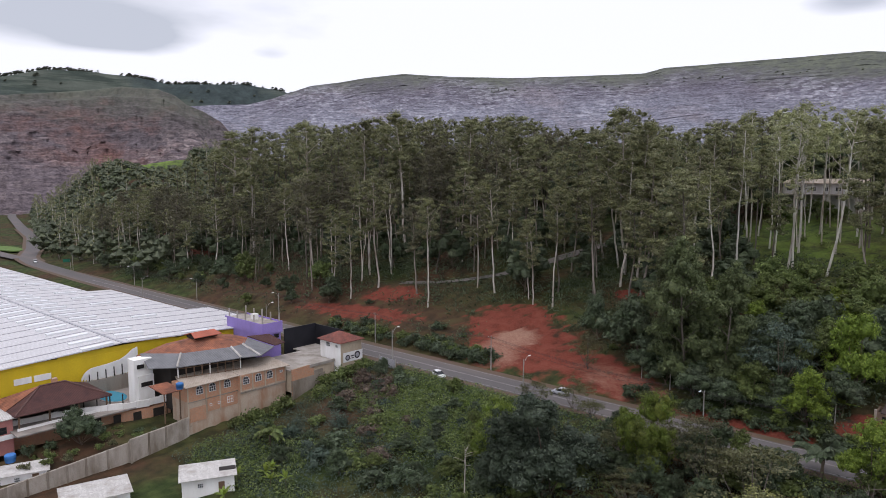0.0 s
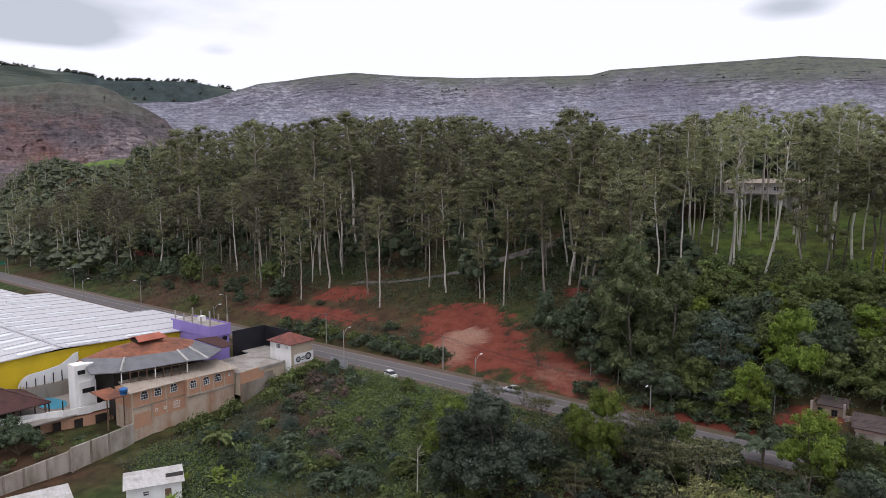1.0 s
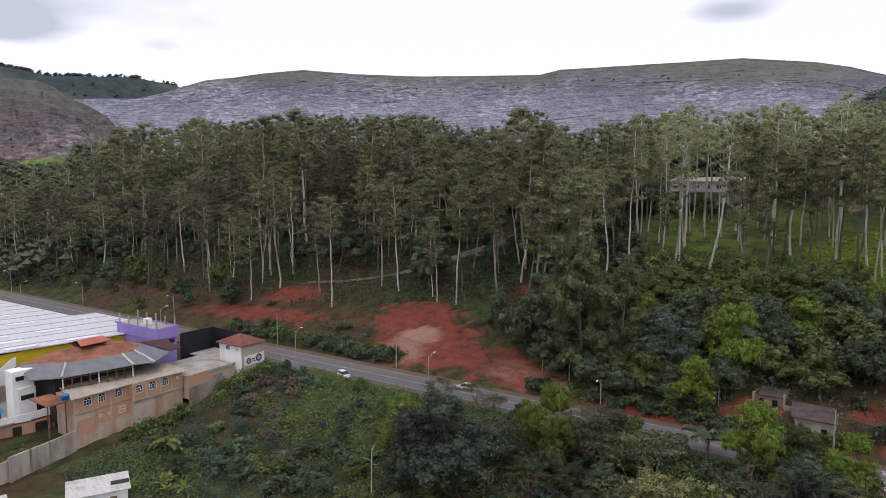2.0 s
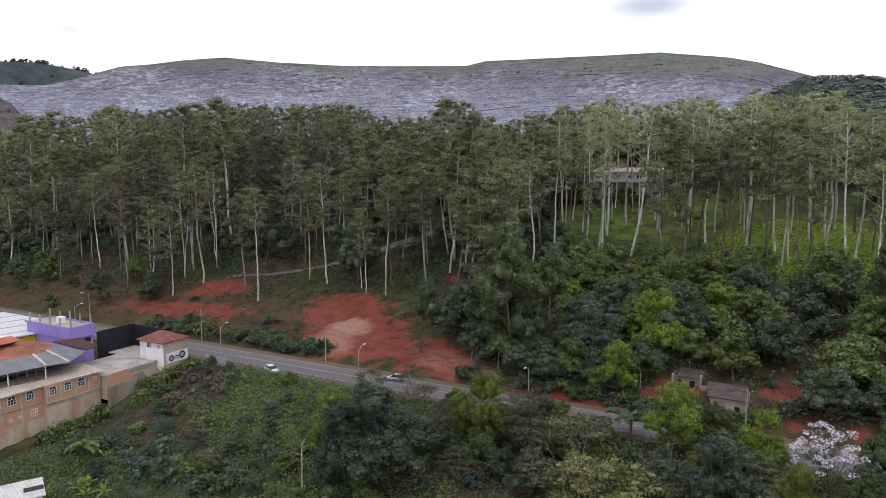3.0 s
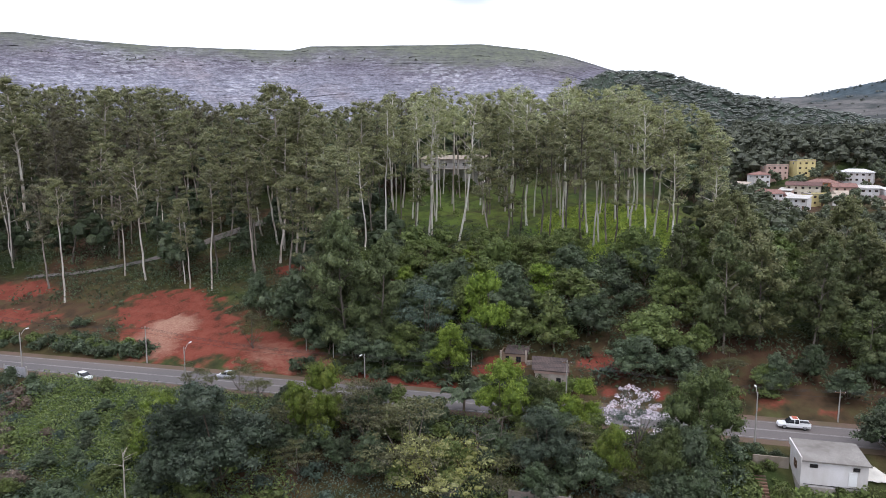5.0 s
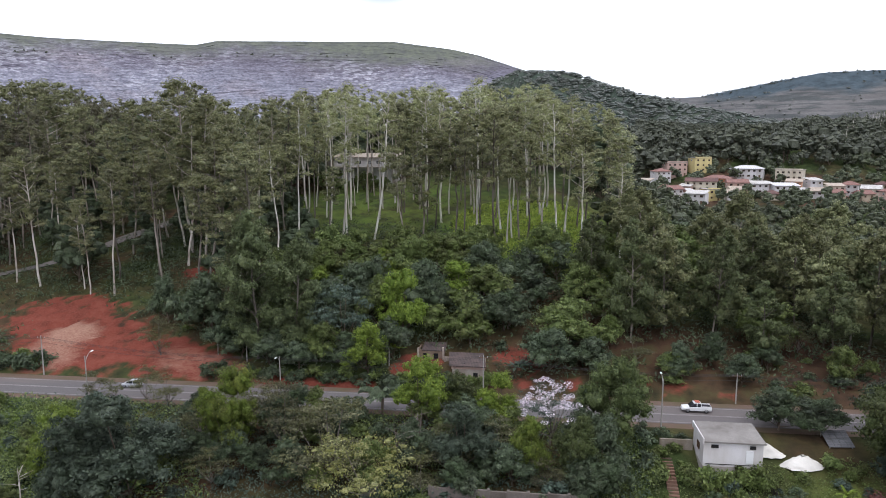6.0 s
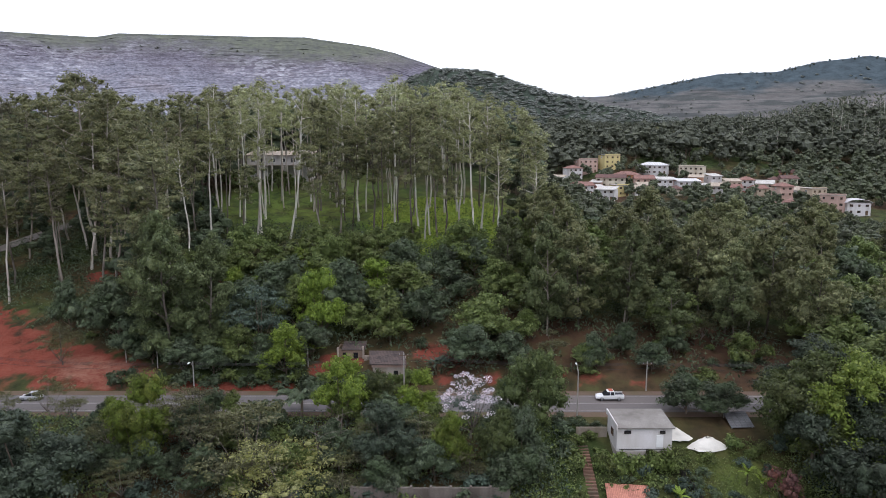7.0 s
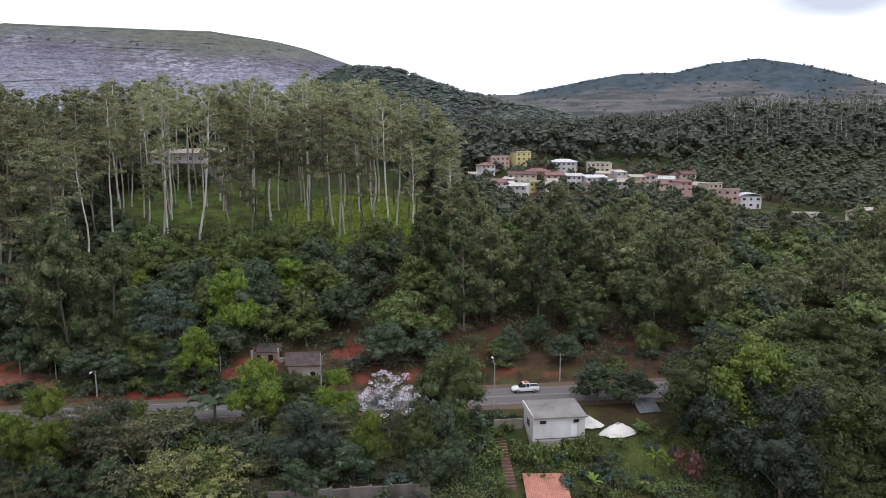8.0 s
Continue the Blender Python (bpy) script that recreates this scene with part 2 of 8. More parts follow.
# duller gum bark: the shade on background stems is in the colour
M["shaded_grey_bark"] = bark_material("shaded_grey_bark", (0.27, 0.235, 0.205), (0.13, 0.105, 0.085), 0.55)
M["brown_bark"] = bark_material("brown_bark", (0.17, 0.13, 0.10), (0.08, 0.06, 0.045))
M["grey_twigs"] = bark_material("grey_twigs", (0.22, 0.19, 0.17), (0.12, 0.10, 0.085))
M["leaf_euc"] = leaves("leaf_euc", (0.074, 0.101, 0.041), (0.286, 0.326, 0.118), 0.26)
M["leaf_grass"] = leaves("leaf_grass", (0.070, 0.125, 0.027), (0.194, 0.281, 0.069), 0.22, sat=0.8)
M["leaf_meadow"] = leaves("leaf_meadow", (0.200, 0.330, 0.040), (0.430, 0.600, 0.090), 0.3, sat=0.9)
M["leaf_euc_light"] = leaves("leaf_euc_light", (0.130, 0.175, 0.066), (0.440, 0.520, 0.200), 0.4)
M["leaf_euc_dull"] = leaves("leaf_euc_dull", (0.062, 0.068, 0.036), (0.190, 0.200, 0.092), 0.24)
M["white_bark"] = bark_material("white_bark", (0.66, 0.63, 0.58), (0.42, 0.36, 0.30))
M["leaf_dense"] = leaves("leaf_dense", (0.045, 0.074, 0.028), (0.145, 0.198, 0.068), 0.22, sat=0.85)
M["leaf_gum"] = leaves("leaf_gum", (0.075, 0.102, 0.040), (0.229, 0.275, 0.103), 0.24, sat=0.82)
M["leaf_hill"] = leaves("leaf_hill", (0.034, 0.046, 0.030), (0.098, 0.122, 0.068), 0.2, grain_size=0.8)
# distant tree leaves lightened and blued to carry the haze
M["leaf_ridge_hazy"] = leaves("leaf_ridge_hazy", (0.105, 0.138, 0.116), (0.178, 0.216, 0.170), 0.2, grain_size=0.5)
M["leaf_far"] = leaves("leaf_far", (0.040, 0.064, 0.034), (0.127, 0.167, 0.076), 0.2, grain_size=1.0)
M["leaf_dark"] = leaves("leaf_dark", (0.032, 0.063, 0.029), (0.106, 0.161, 0.069), 0.2)
M["leaf_deep"] = leaves("leaf_deep", (0.020, 0.038, 0.022), (0.066, 0.100, 0.052), 0.2)
M["leaf_mid"] = leaves("leaf_mid", (0.047, 0.083, 0.021), (0.169, 0.247, 0.057), 0.22, sat=0.86)
M["leaf_bright"] = leaves("leaf_bright", (0.066, 0.128, 0.014), (0.215, 0.335, 0.042), 0.26, sat=0.95)
M["leaf_blue"] = leaves("leaf_blue", (0.033, 0.066, 0.044), (0.090, 0.144, 0.094))
M["leaf_olive"] = leaves("leaf_olive", (0.055, 0.064, 0.025), (0.165, 0.190, 0.068))
M["leaf_canopy"] = leaves("leaf_canopy", (0.030, 0.054, 0.015), (0.112, 0.160, 0.042), 0.22, sat=0.84)
M["leaf_canopy_bright"] = leaves("leaf_canopy_bright", (0.064, 0.120, 0.016), (0.205, 0.315, 0.045), 0.26, sat=0.92)
M["leaf_yellow"] = leaves("leaf_yellow", (0.085, 0.110, 0.022), (0.280, 0.310, 0.060))
M["leaf_dry"] = leaves("leaf_dry", (0.075, 0.060, 0.040), (0.170, 0.135, 0.085))
M["leaf_red"] = leaves("leaf_red", (0.09, 0.035, 0.025), (0.20, 0.085, 0.055))
M["blossom"] = leaves("blossom", (0.55, 0.55, 0.58), (0.85, 0.85, 0.87))


# ---- mesh helpers ----
def mesh_of(name, V, F, material, smooth=False):
    """A mesh from numpy arrays of corners and of quads or triangles."""
    V, F = np.asarray(V, np.float32), np.asarray(F, np.int32)
    me = bpy.data.meshes.new(name)
    n, k = F.shape
    me.vertices.add(len(V))
    me.vertices.foreach_set("co", V.ravel())
    me.loops.add(n * k)
    me.loops.foreach_set("vertex_index", F.ravel())
    me.polygons.add(n)
    me.polygons.foreach_set("loop_start", np.arange(0, n * k, k, dtype=np.int32))
    me.polygons.foreach_set("use_smooth", np.full(n, smooth))
    me.materials.append(material)
    me.update(calc_edges=True)
    return me


def part_np(name, V, F, material, parent=None, label="", smooth=False):
    ob = new(name, mesh_of(name, V, F, material, smooth))
    ob.parent = parent
    return tagged(ob, label)


def part(name, bm, material, parent=None, label="", smooth=False):
    """One mesh object from a bmesh, under a thing or a part."""
    me = bpy.data.meshes.new(name)
    bmesh.ops.recalc_face_normals(bm, faces=bm.faces)
    if smooth:
        for f in bm.faces:
            f.smooth = True
    bm.to_mesh(me)
    bm.free()
    me.materials.append(material)
    ob = new(name, me)
    ob.parent = parent
    return tagged(ob, label)


def thing(name, at, turn=0.0, label="", category="", group="", kind=""):
    e = new(name)
    e.matrix_basis = pose(*at, 0, 0, turn)
    return tagged(e, label, category, group, kind)


def tube(path, radii, sides=6):
    """A tapered tube along a path: corners and quads."""
    path, radii = np.asarray(path, float), np.asarray(radii, float)
    tang = np.gradient(path, axis=0)
    tang /= np.linalg.norm(tang, axis=1, keepdims=True) + 1e-9
    ref = np.where(np.abs(tang[:, 2:3]) > 0.9, [[1.0, 0, 0]], [[0, 0, 1.0]])
    u = np.cross(tang, ref)
    u /= np.linalg.norm(u, axis=1, keepdims=True) + 1e-9
    v = np.cross(tang, u)
    a = np.arange(sides) * 2 * np.pi / sides
    ring = u[:, None] * np.cos(a)[None, :, None] + v[:, None] * np.sin(a)[None, :, None]
    V = (path[:, None] + ring * radii[:, None, None]).reshape(-1, 3)
    i, j = np.meshgrid(np.arange(len(path) - 1), np.arange(sides), indexing="ij")
    j2 = (j + 1) % sides
    F = np.stack([i * sides + j, i * sides + j2, (i + 1) * sides + j2, (i + 1) * sides + j], -1).reshape(-1, 4)
    return V, F


def joined(pieces):
    """Several (corners, faces) pairs as one."""
    Vs, Fs, n = [], [], 0
    for V, F in pieces:
        Vs.append(V)
        Fs.append(F + n)
        n += len(V)
    return np.concatenate(Vs), np.concatenate(Fs)


# ---- lie of the land ----
def ease(a, b, v):
    k = np.clip((v - a) / (b - a), 0.0, 1.0)
    return k * k * (3 - 2 * k)


def ground_z(x, y):
    """Height of the land: a road on a shelf, scrub falling away below it, a wooded hill above it and a side valley with houses."""
    x, y = np.asarray(x, float), np.asarray(y, float)
    up = np.interp(y - 132.0 - 0.34 * np.maximum(0.0, -x - 405.0), [0, 2.5, 30, 70, 130, 170, 250, 350], [0, 1.3, 9.8, 20, 31, 38, 43, 42])
    up = up * (1 - 0.55 * ease(8, 80, x)) * (1 - 0.35 * ease(-200, -330, x) * (1 - ease(200, 300, y)))
    up = up + 45 * ease(370, 600, y) * ease(40, 120, x)
    up = up + 34 * np.exp(-(((x + 740) / 170) ** 2) - ((y - 340) / 130) ** 2) * ease(-12, 60, y - 132.0 - 0.34 * np.maximum(0.0, -x - 405.0))
    up = up - 12 * np.exp(-(((x - 130) / 62) ** 2) - ((y - 290) / 48) ** 2)
    down = np.interp(118.0 - y, [0, 3, 14, 30, 60, 140], [0, -0.5, -4.5, -7.5, -10, -15])
    down = down - 3.0 * np.exp(-(((x - 29) / 11) ** 2) - ((y - 96) / 6) ** 2)
    verge = 1.2 * ease(-385, -430, x) * (1 - ease(15, 60, y - 132.0 - 0.34 * np.maximum(0.0, -x - 405.0)))
    return np.where(y > 125, up, down) - verge


def gz(x, y):
    return float(ground_z(x, y))


def oval(x, y, cx, cy, rx, ry, turn=0.0):
    """1 inside an oval, fading to 0 at its rim."""
    c, s = math.cos(radians(turn)), math.sin(radians(turn))
    u, v = ((x - cx) * c + (y - cy) * s) / rx, (-(x - cx) * s + (y - cy) * c) / ry
    return np.clip(1.6 - np.hypot(u, v) * 1.1, 0, 1)


TRACK = [(-172, 164.5), (-153, 170), (-142, 177), (-131, 188), (-125, 202), (-121, 215), (-112, 235)]


def track_distance(x, y):
    d = np.full(np.shape(x), 1e9)
    for (ax, ay), (bx, by) in zip(TRACK[:-1], TRACK[1:]):
        k = np.clip(((x - ax) * (bx - ax) + (y - ay) * (by - ay)) / ((bx - ax) ** 2 + (by - ay) ** 2), 0, 1)
        d = np.minimum(d, np.hypot(x - ax - k * (bx - ax), y - ay - k * (by - ay)))
    return d


def track_height(x, y):
    """Height of the track's bed at its point nearest to a place."""
    best, z = np.full(np.shape(x), 1e9), np.zeros(np.shape(x))
    for (ax, ay), (bx, by) in zip(TRACK[:-1], TRACK[1:]):
        k = np.clip(((x - ax) * (bx - ax) + (y - ay) * (by - ay)) / ((bx - ax) ** 2 + (by - ay) ** 2), 0, 1)
        px_, py_ = ax + k * (bx - ax), ay + k * (by - ay)
        d = np.hypot(x - px_, y - py_)
        z = np.where(d < best, ground_z(px_, py_), z)
        best = np.minimum(best, d)
    return z


def soil_mask(x, y):
    m = oval(x, y, -112, 153, 17, 12)
    for cx, cy, rx, ry, turn in ((-100, 143, 20, 13, -10), (-78, 139, 22, 8, -14), (-163, 157, 13, 5, 12), (-165, 144, 30, 5, 5), (-22, 141, 6, 3, 0), (0, 143.5, 7, 5, 0), (-24, 137, 5, 2.5, 0),
                                 (-42, 132.5, 18, 2.2, 0),  (-88, 178, 8, 4, 0), (-320, 175, 22, 8, 0), (-390, 200, 25, 10, 0), (118, 452, 14, 6, 0), (175, 400, 10, 5, 0)):
        m = np.maximum(m, oval(x, y, cx, cy, rx, ry, turn))
    m = np.maximum(m, 0.62 * oval(x, y, 18, 134.5, 34, 3.5))
    ragged = np.sin(x * 0.62 + 1.3 * np.sin(y * 0.41)) * np.sin(y * 0.83 + 1.1 * np.sin(x * 0.37)) + 0.6 * np.sin(x * 1.3 + y * 0.9)
    return np.clip(m - 0.22 * (1 - ragged), 0, 1)


def axis_steps(lo, near_lo, near_hi, hi, step):
    """Even steps where the land is near, growing steps towards the horizon."""
    mid = list(np.arange(near_lo, near_hi + 0.1, step))
    for sign, start, stop in ((1, near_hi, hi), (-1, near_lo, lo)):
        v, s = start, step
        while sign * (stop - v) > 0:
            s *= 1.16
            v += sign * s
            mid.append(sign * min(sign * v, sign * stop))
    return np.array(sorted(mid))


gx, gy = axis_steps(-4600, -210, 90, 4600, 2.0), axis_steps(-900, 72, 236, 4700, 2.0)
GX, GY = np.meshgrid(gx, gy)
rough = np.random.RandomState(3).normal(0, 0.22, GX.shape) * ((GY > 135) | (GY < 112)) * (np.abs(GX) < 300)
mound = 2.0 * oval(GX, GY, -104, 144, 6.5, 4.5) + 0.8 * np.random.RandomState(5).uniform(-1, 1, GX.shape) * oval(GX, GY, -104, 146, 12, 9)
GZ = ground_z(GX, GY) + rough + mound * (GY > 133)
near_track = track_distance(GX, GY)
far = np.hypot(GX, GY)
GZ = GZ - 30 * ease(1500, 3000, far)
bed = 1 - ease(4.2, 9.0, near_track)
GZ = GZ * (1 - bed) + (track_height(GX, GY) - 0.12) * bed
gi, gj = np.meshgrid(np.arange(len(gy) - 1), np.arange(len(gx) - 1), indexing="ij")
w = len(gx)
GF = np.stack([gi * w + gj, gi * w + gj + 1, (gi + 1) * w + gj + 1, (gi + 1) * w + gj], -1).reshape(-1, 4)
ground = tagged(part_np("ground", np.stack([GX, GY, GZ], -1).reshape(-1, 3), GF, M["ground"], None, smooth=True),
                "scrubby green hillside with leaf litter and cut red earth", "ground", kind="structure")
masks = {
    "soil": soil_mask(GX, GY),
    "meadow": np.maximum(np.maximum(oval(GX, GY, 0, 222, 26, 34), oval(GX, GY, 47, 105, 8, 5) * 0.3), np.maximum(oval(GX, GY, -704, 337, 46, 32), np.maximum(0.6 * oval(GX, GY, -98, 108, 18, 9), 0.55 * oval(GX, GY, -50, 245, 36, 34)))),
    "rubble": np.maximum(np.maximum(oval(GX, GY, -104, 144.5, 6, 6), 0.75 * oval(GX, GY, -106, 137, 8, 5)), 0.5 * oval(GX, GY, -70, 137, 16, 5, -14)),
    "litter": np.clip(0.85 * oval(GX, GY, -190, 150, 80, 15) + 0.8 * oval(GX, GY, 44, 146, 52, 15) + 0.6 * oval(GX, GY, -118, 106, 12, 9), 0, 1),
}
for key, value in masks.items():
    ground.data.attributes.new(key, "FLOAT", "POINT").data.foreach_set("value", value.astype(np.float32).ravel())


def ribbon(name, line, width, lift, material, label, category, follow=True):
    """A carriageway along a line of (x, y) points, laid on the land."""
    pts = []
    for (ax, ay), (bx, by) in zip(line[:-1], line[1:]):
        n = max(2, int(math.hypot(bx - ax, by - ay) / 4))
        pts += [(ax + (bx - ax) * k / n, ay + (by - ay) * k / n) for k in range(n)]
    P = np.array(pts + [line[-1]], float)
    P = np.array([P[max(0, i - 2):i + 3].mean(0) for i in range(len(P))])
    tan = np.gradient(P, axis=0)
    tan /= np.linalg.norm(tan, axis=1, keepdims=True)
    nor = np.stack([-tan[:, 1], tan[:, 0]], 1)
    cols = []
    for s in (-0.5, -0.25, 0, 0.25, 0.5):
        q = P + nor * width * s
        z = track_height(P[:, 0], P[:, 1]) if follow else np.zeros(len(q))
        cols.append(np.column_stack([q, z + lift]))
    V = np.stack(cols, 1).reshape(-1, 3)
    i, j = np.meshgrid(np.arange(len(P) - 1), np.arange(4), indexing="ij")
    F = np.stack([i * 5 + j, i * 5 + j + 1, (i + 1) * 5 + j + 1, (i + 1) * 5 + j], -1).reshape(-1, 4)
    return tagged(part_np(name, V, F, material, None, smooth=True), label, category, kind="structure")


ROAD_Y = 124.6
ribbon("road_shoulder", [(-690, 208), (-586, 184), (-497, 156), (-440, 134), (-406, 129), (-330, 125.4), (-140, 124.8), (140, 124.6), (420, 124.6)], 13.0, 0.03, M["shoulder"], "bare reddish verge beside the road", "verge", False)
ribbon("road", [(-2100, 590), (-1200, 350), (-876, 255), (-686, 207), (-586, 184), (-497, 156), (-440, 134), (-406, 129), (-330, 125.6), (-140, ROAD_Y), (140, ROAD_Y), (420, ROAD_Y)], 8.6, 0.06, M["asphalt"], "worn grey asphalt road below the wooded hill", "road", False)
for dy in (-3.7, -0.14, 0.14, 3.7):
    ribbon("road_marking", [(-330, 125.6 + dy), (-140, ROAD_Y + dy), (140, ROAD_Y + dy), (420, ROAD_Y + dy)], 0.14, 0.075, M["road_paint"], "faded painted line along the asphalt", "road marking", False)
ribbon("side_road", [(-440, 131.5), (-480, 131), (-540, 133), (-700, 140)], 8.0, 0.09, M["asphalt"], "asphalt branch road by the traffic island", "road", False)
ribbon("upper_road", TRACK, 6.0, 0.1, M["dirt_track"], "narrow grey track climbing through the trees", "road")


# ---- far hills ----
HILLS = {}


def hill(name, bearings, rise, near, deep, foot, steps, material, label, benches=0, seed=1, jag=6.0, crag=0.0, worn=0.0):
    """A hillside seen across the valley: rows climb from its foot to a ridge; benches make quarry steps."""
    az = np.radians(np.linspace(bearings[0][0], bearings[-1][0], steps))
    top = np.interp(np.degrees(az), [b for b, _ in bearings], [e for _, e in bearings])
    rs = np.random.RandomState(seed)
    prof = []
    if benches:
        cut = np.concatenate([[0], np.cumsum(rs.uniform(0.45, 1.6, benches))])
        cut /= cut[-1]
        for a, b in zip(cut[:-1], cut[1:]):
            prof += [(a, a), (a + (b - a) * 0.55, a + (b - a) * (rs.uniform(0.2, 0.4) + worn * 0.22)), (a + (b - a) * 0.8, a + (b - a) * (rs.uniform(0.78, 0.92) - worn * 0.04))]
        prof.append((1.0, 1.0))
    else:
        prof = [(k / 28, (k / 28) ** 1.25 if k < 28 else 1.0) for k in range(29)]
    prof += [(1.12, 1.02), (1.5, 0.9), (2.2, 0.5)]
    rows = []
    grid = np.linspace(0, 1, steps)
    spur = sum(np.interp(grid, np.linspace(0, 1, n), rs.uniform(-1, 1, n)) * k for n, k in ((9, 4.0), (24, 1.6), (steps // 5, 0.5)))
    ridge = 48 + (near + deep + spur * jag * 2.2) * np.tan(np.radians(top)) + rise
    wander = np.zeros(steps)
    for run, lift in prof:
        wander = 0.82 * wander + np.interp(grid, np.linspace(0, 1, steps // 9), rs.uniform(-1, 1, steps // 9)) * crag * 1.1
        wob = spur + 0.22 * np.interp(grid, np.linspace(0, 1, steps // 4), rs.uniform(-1, 1, steps // 4))
        gully = np.interp(grid, np.linspace(0, 1, steps // 3), rs.uniform(-1, 1, steps // 3)) + 0.6 * rs.uniform(-1, 1, steps)
        d = near + deep * run + wob * jag * 2.2 + gully * crag * (lift < 1)
        dip = jag * 0.16 * (np.sin(grid * 23 + lift * 5) + 0.6 * np.sin(grid * 61 + lift * 13)) * math.sin(math.pi * min(1, lift))
        z = foot + (ridge - foot) * lift + ((wob - spur) * jag * 0.7 + dip + wander * math.sin(math.pi * min(1, lift)) ** 0.5) * (0 < lift < 1)
        rows.append(np.stack([d * np.sin(az), d * np.cos(az), z], 1))
    V = np.stack(rows, 0).reshape(-1, 3)
    i, j = np.meshgrid(np.arange(len(prof) - 1), np.arange(steps - 1), indexing="ij")
    F = np.stack([i * steps + j, i * steps + j + 1, (i + 1) * steps + j + 1, (i + 1) * steps + j], -1).reshape(-1, 4)
    HILLS[name] = (np.stack(rows, 0), prof)
    return tagged(part_np(name, V, F, material, None, smooth=not benches or crag > 1.5), label, "hill", kind="structure")


hill("mine_hillside", [(-72, 2.5), (-66, 4.4), (-61.5, 5.14), (-59.8, 5.27), (-57.3, 5.39), (-55.5, 5.86), (-53.8, 6.47), (-52.4, 6.94), (-50.2, 7.24), (-48, 7.63), (-45, 7.97), (-41, 7.74), (-36, 7.62), (-26, 7.7), (-24.5, 8.05), (-19, 8.22), (-11, 8.36), (-8, 8.0), (-6, 7.75), (-4, 7.3), (-1.8, 6.6), (0, 6.0), (3, 4.6), (8, 2.0)],
     0, 1250, 420, -20, 420, M["mine"], "terraced grey open-pit mine face under a grassy crest", 31, 4, 3, crag=1.2, worn=0.85)
hill("mine_spur", [(-100, 4.6), (-84, 5.0), (-74, 5.38), (-72, 5.61), (-69.9, 5.84), (-68, 6.1), (-66.3, 6.39), (-63.8, 6.3), (-62.6, 5.85), (-61.9, 5.25), (-60.7, 4.78), (-59.4, 4.0), (-58.2, 2.5), (-56, 0.8)],
     0, 950, 330, -20, 520, M["mine_red"], "reddish quarried spur with broken rock faces", 12, 8, 7, crag=2.2)
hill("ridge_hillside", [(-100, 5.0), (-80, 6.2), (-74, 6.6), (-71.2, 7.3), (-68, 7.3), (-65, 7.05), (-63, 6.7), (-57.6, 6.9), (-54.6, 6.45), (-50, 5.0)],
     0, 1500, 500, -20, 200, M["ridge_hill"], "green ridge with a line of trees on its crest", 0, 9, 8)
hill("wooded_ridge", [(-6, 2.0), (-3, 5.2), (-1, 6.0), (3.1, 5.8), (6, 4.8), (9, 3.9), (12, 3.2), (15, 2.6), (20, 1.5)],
     0, 900, 350, -20, 120, M["wooded_hill_hazy"], "dark wooded ridge running down to a saddle", 0, 12, 6)
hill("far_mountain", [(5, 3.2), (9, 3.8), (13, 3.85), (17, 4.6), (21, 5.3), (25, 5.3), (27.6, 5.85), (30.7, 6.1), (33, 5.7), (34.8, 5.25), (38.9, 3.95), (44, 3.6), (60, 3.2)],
     0, 1700, 800, -30, 200, M["far_hill_hazy"], "far mountain with woods and grazing land, haze in its colours", 0, 15, 10)


# ---- vegetation ----
def leaf_cards(rs, centers, radii, per, size, up=0.5, flat=1.0):
    """Leaf sprays: small folded four-cornered blades filling clumps, denser towards their skins."""
    centers, radii = np.repeat(centers, per, 0), np.repeat(radii, per, 0)
    n = len(centers)
    d = rs.normal(size=(n, 3))
    d /= np.linalg.norm(d, axis=1, keepdims=True)
    r = rs.uniform(0.35, 1.0, (n, 1)) ** 0.6
    c = centers + d * r * radii
    nor = d * 0.55 + rs.normal(size=(n, 3)) * 0.5 + [0, 0, up]
    nor /= np.linalg.norm(nor, axis=1, keepdims=True)
    t = np.cross(nor, rs.normal(size=(n, 3)))
    t /= np.linalg.norm(t, axis=1, keepdims=True) + 1e-9
    b = np.cross(nor, t)
    s = size * rs.uniform(0.6, 1.35, (n, 1))
    V = np.stack([c - t * s, c - b * s * 0.42 * flat + nor * s * 0.15, c + t * s - [0, 0, 0.2] * s, c + b * s * 0.42 * flat + nor * s * 0.15], 1).reshape(-1, 3)
    return V, np.arange(4 * n).reshape(n, 4)


def limb(rs, a, d, length, r0, sag=0.15, n=4):
    k = np.linspace(0, 1, n)[:, None]
    bend = rs.normal(size=3) * 0.12
    p = np.asarray(a) + np.asarray(d) * length * k + np.array([bend[0], bend[1], sag]) * length * k ** 2
    return p, np.linspace(r0, r0 * 0.3, n)


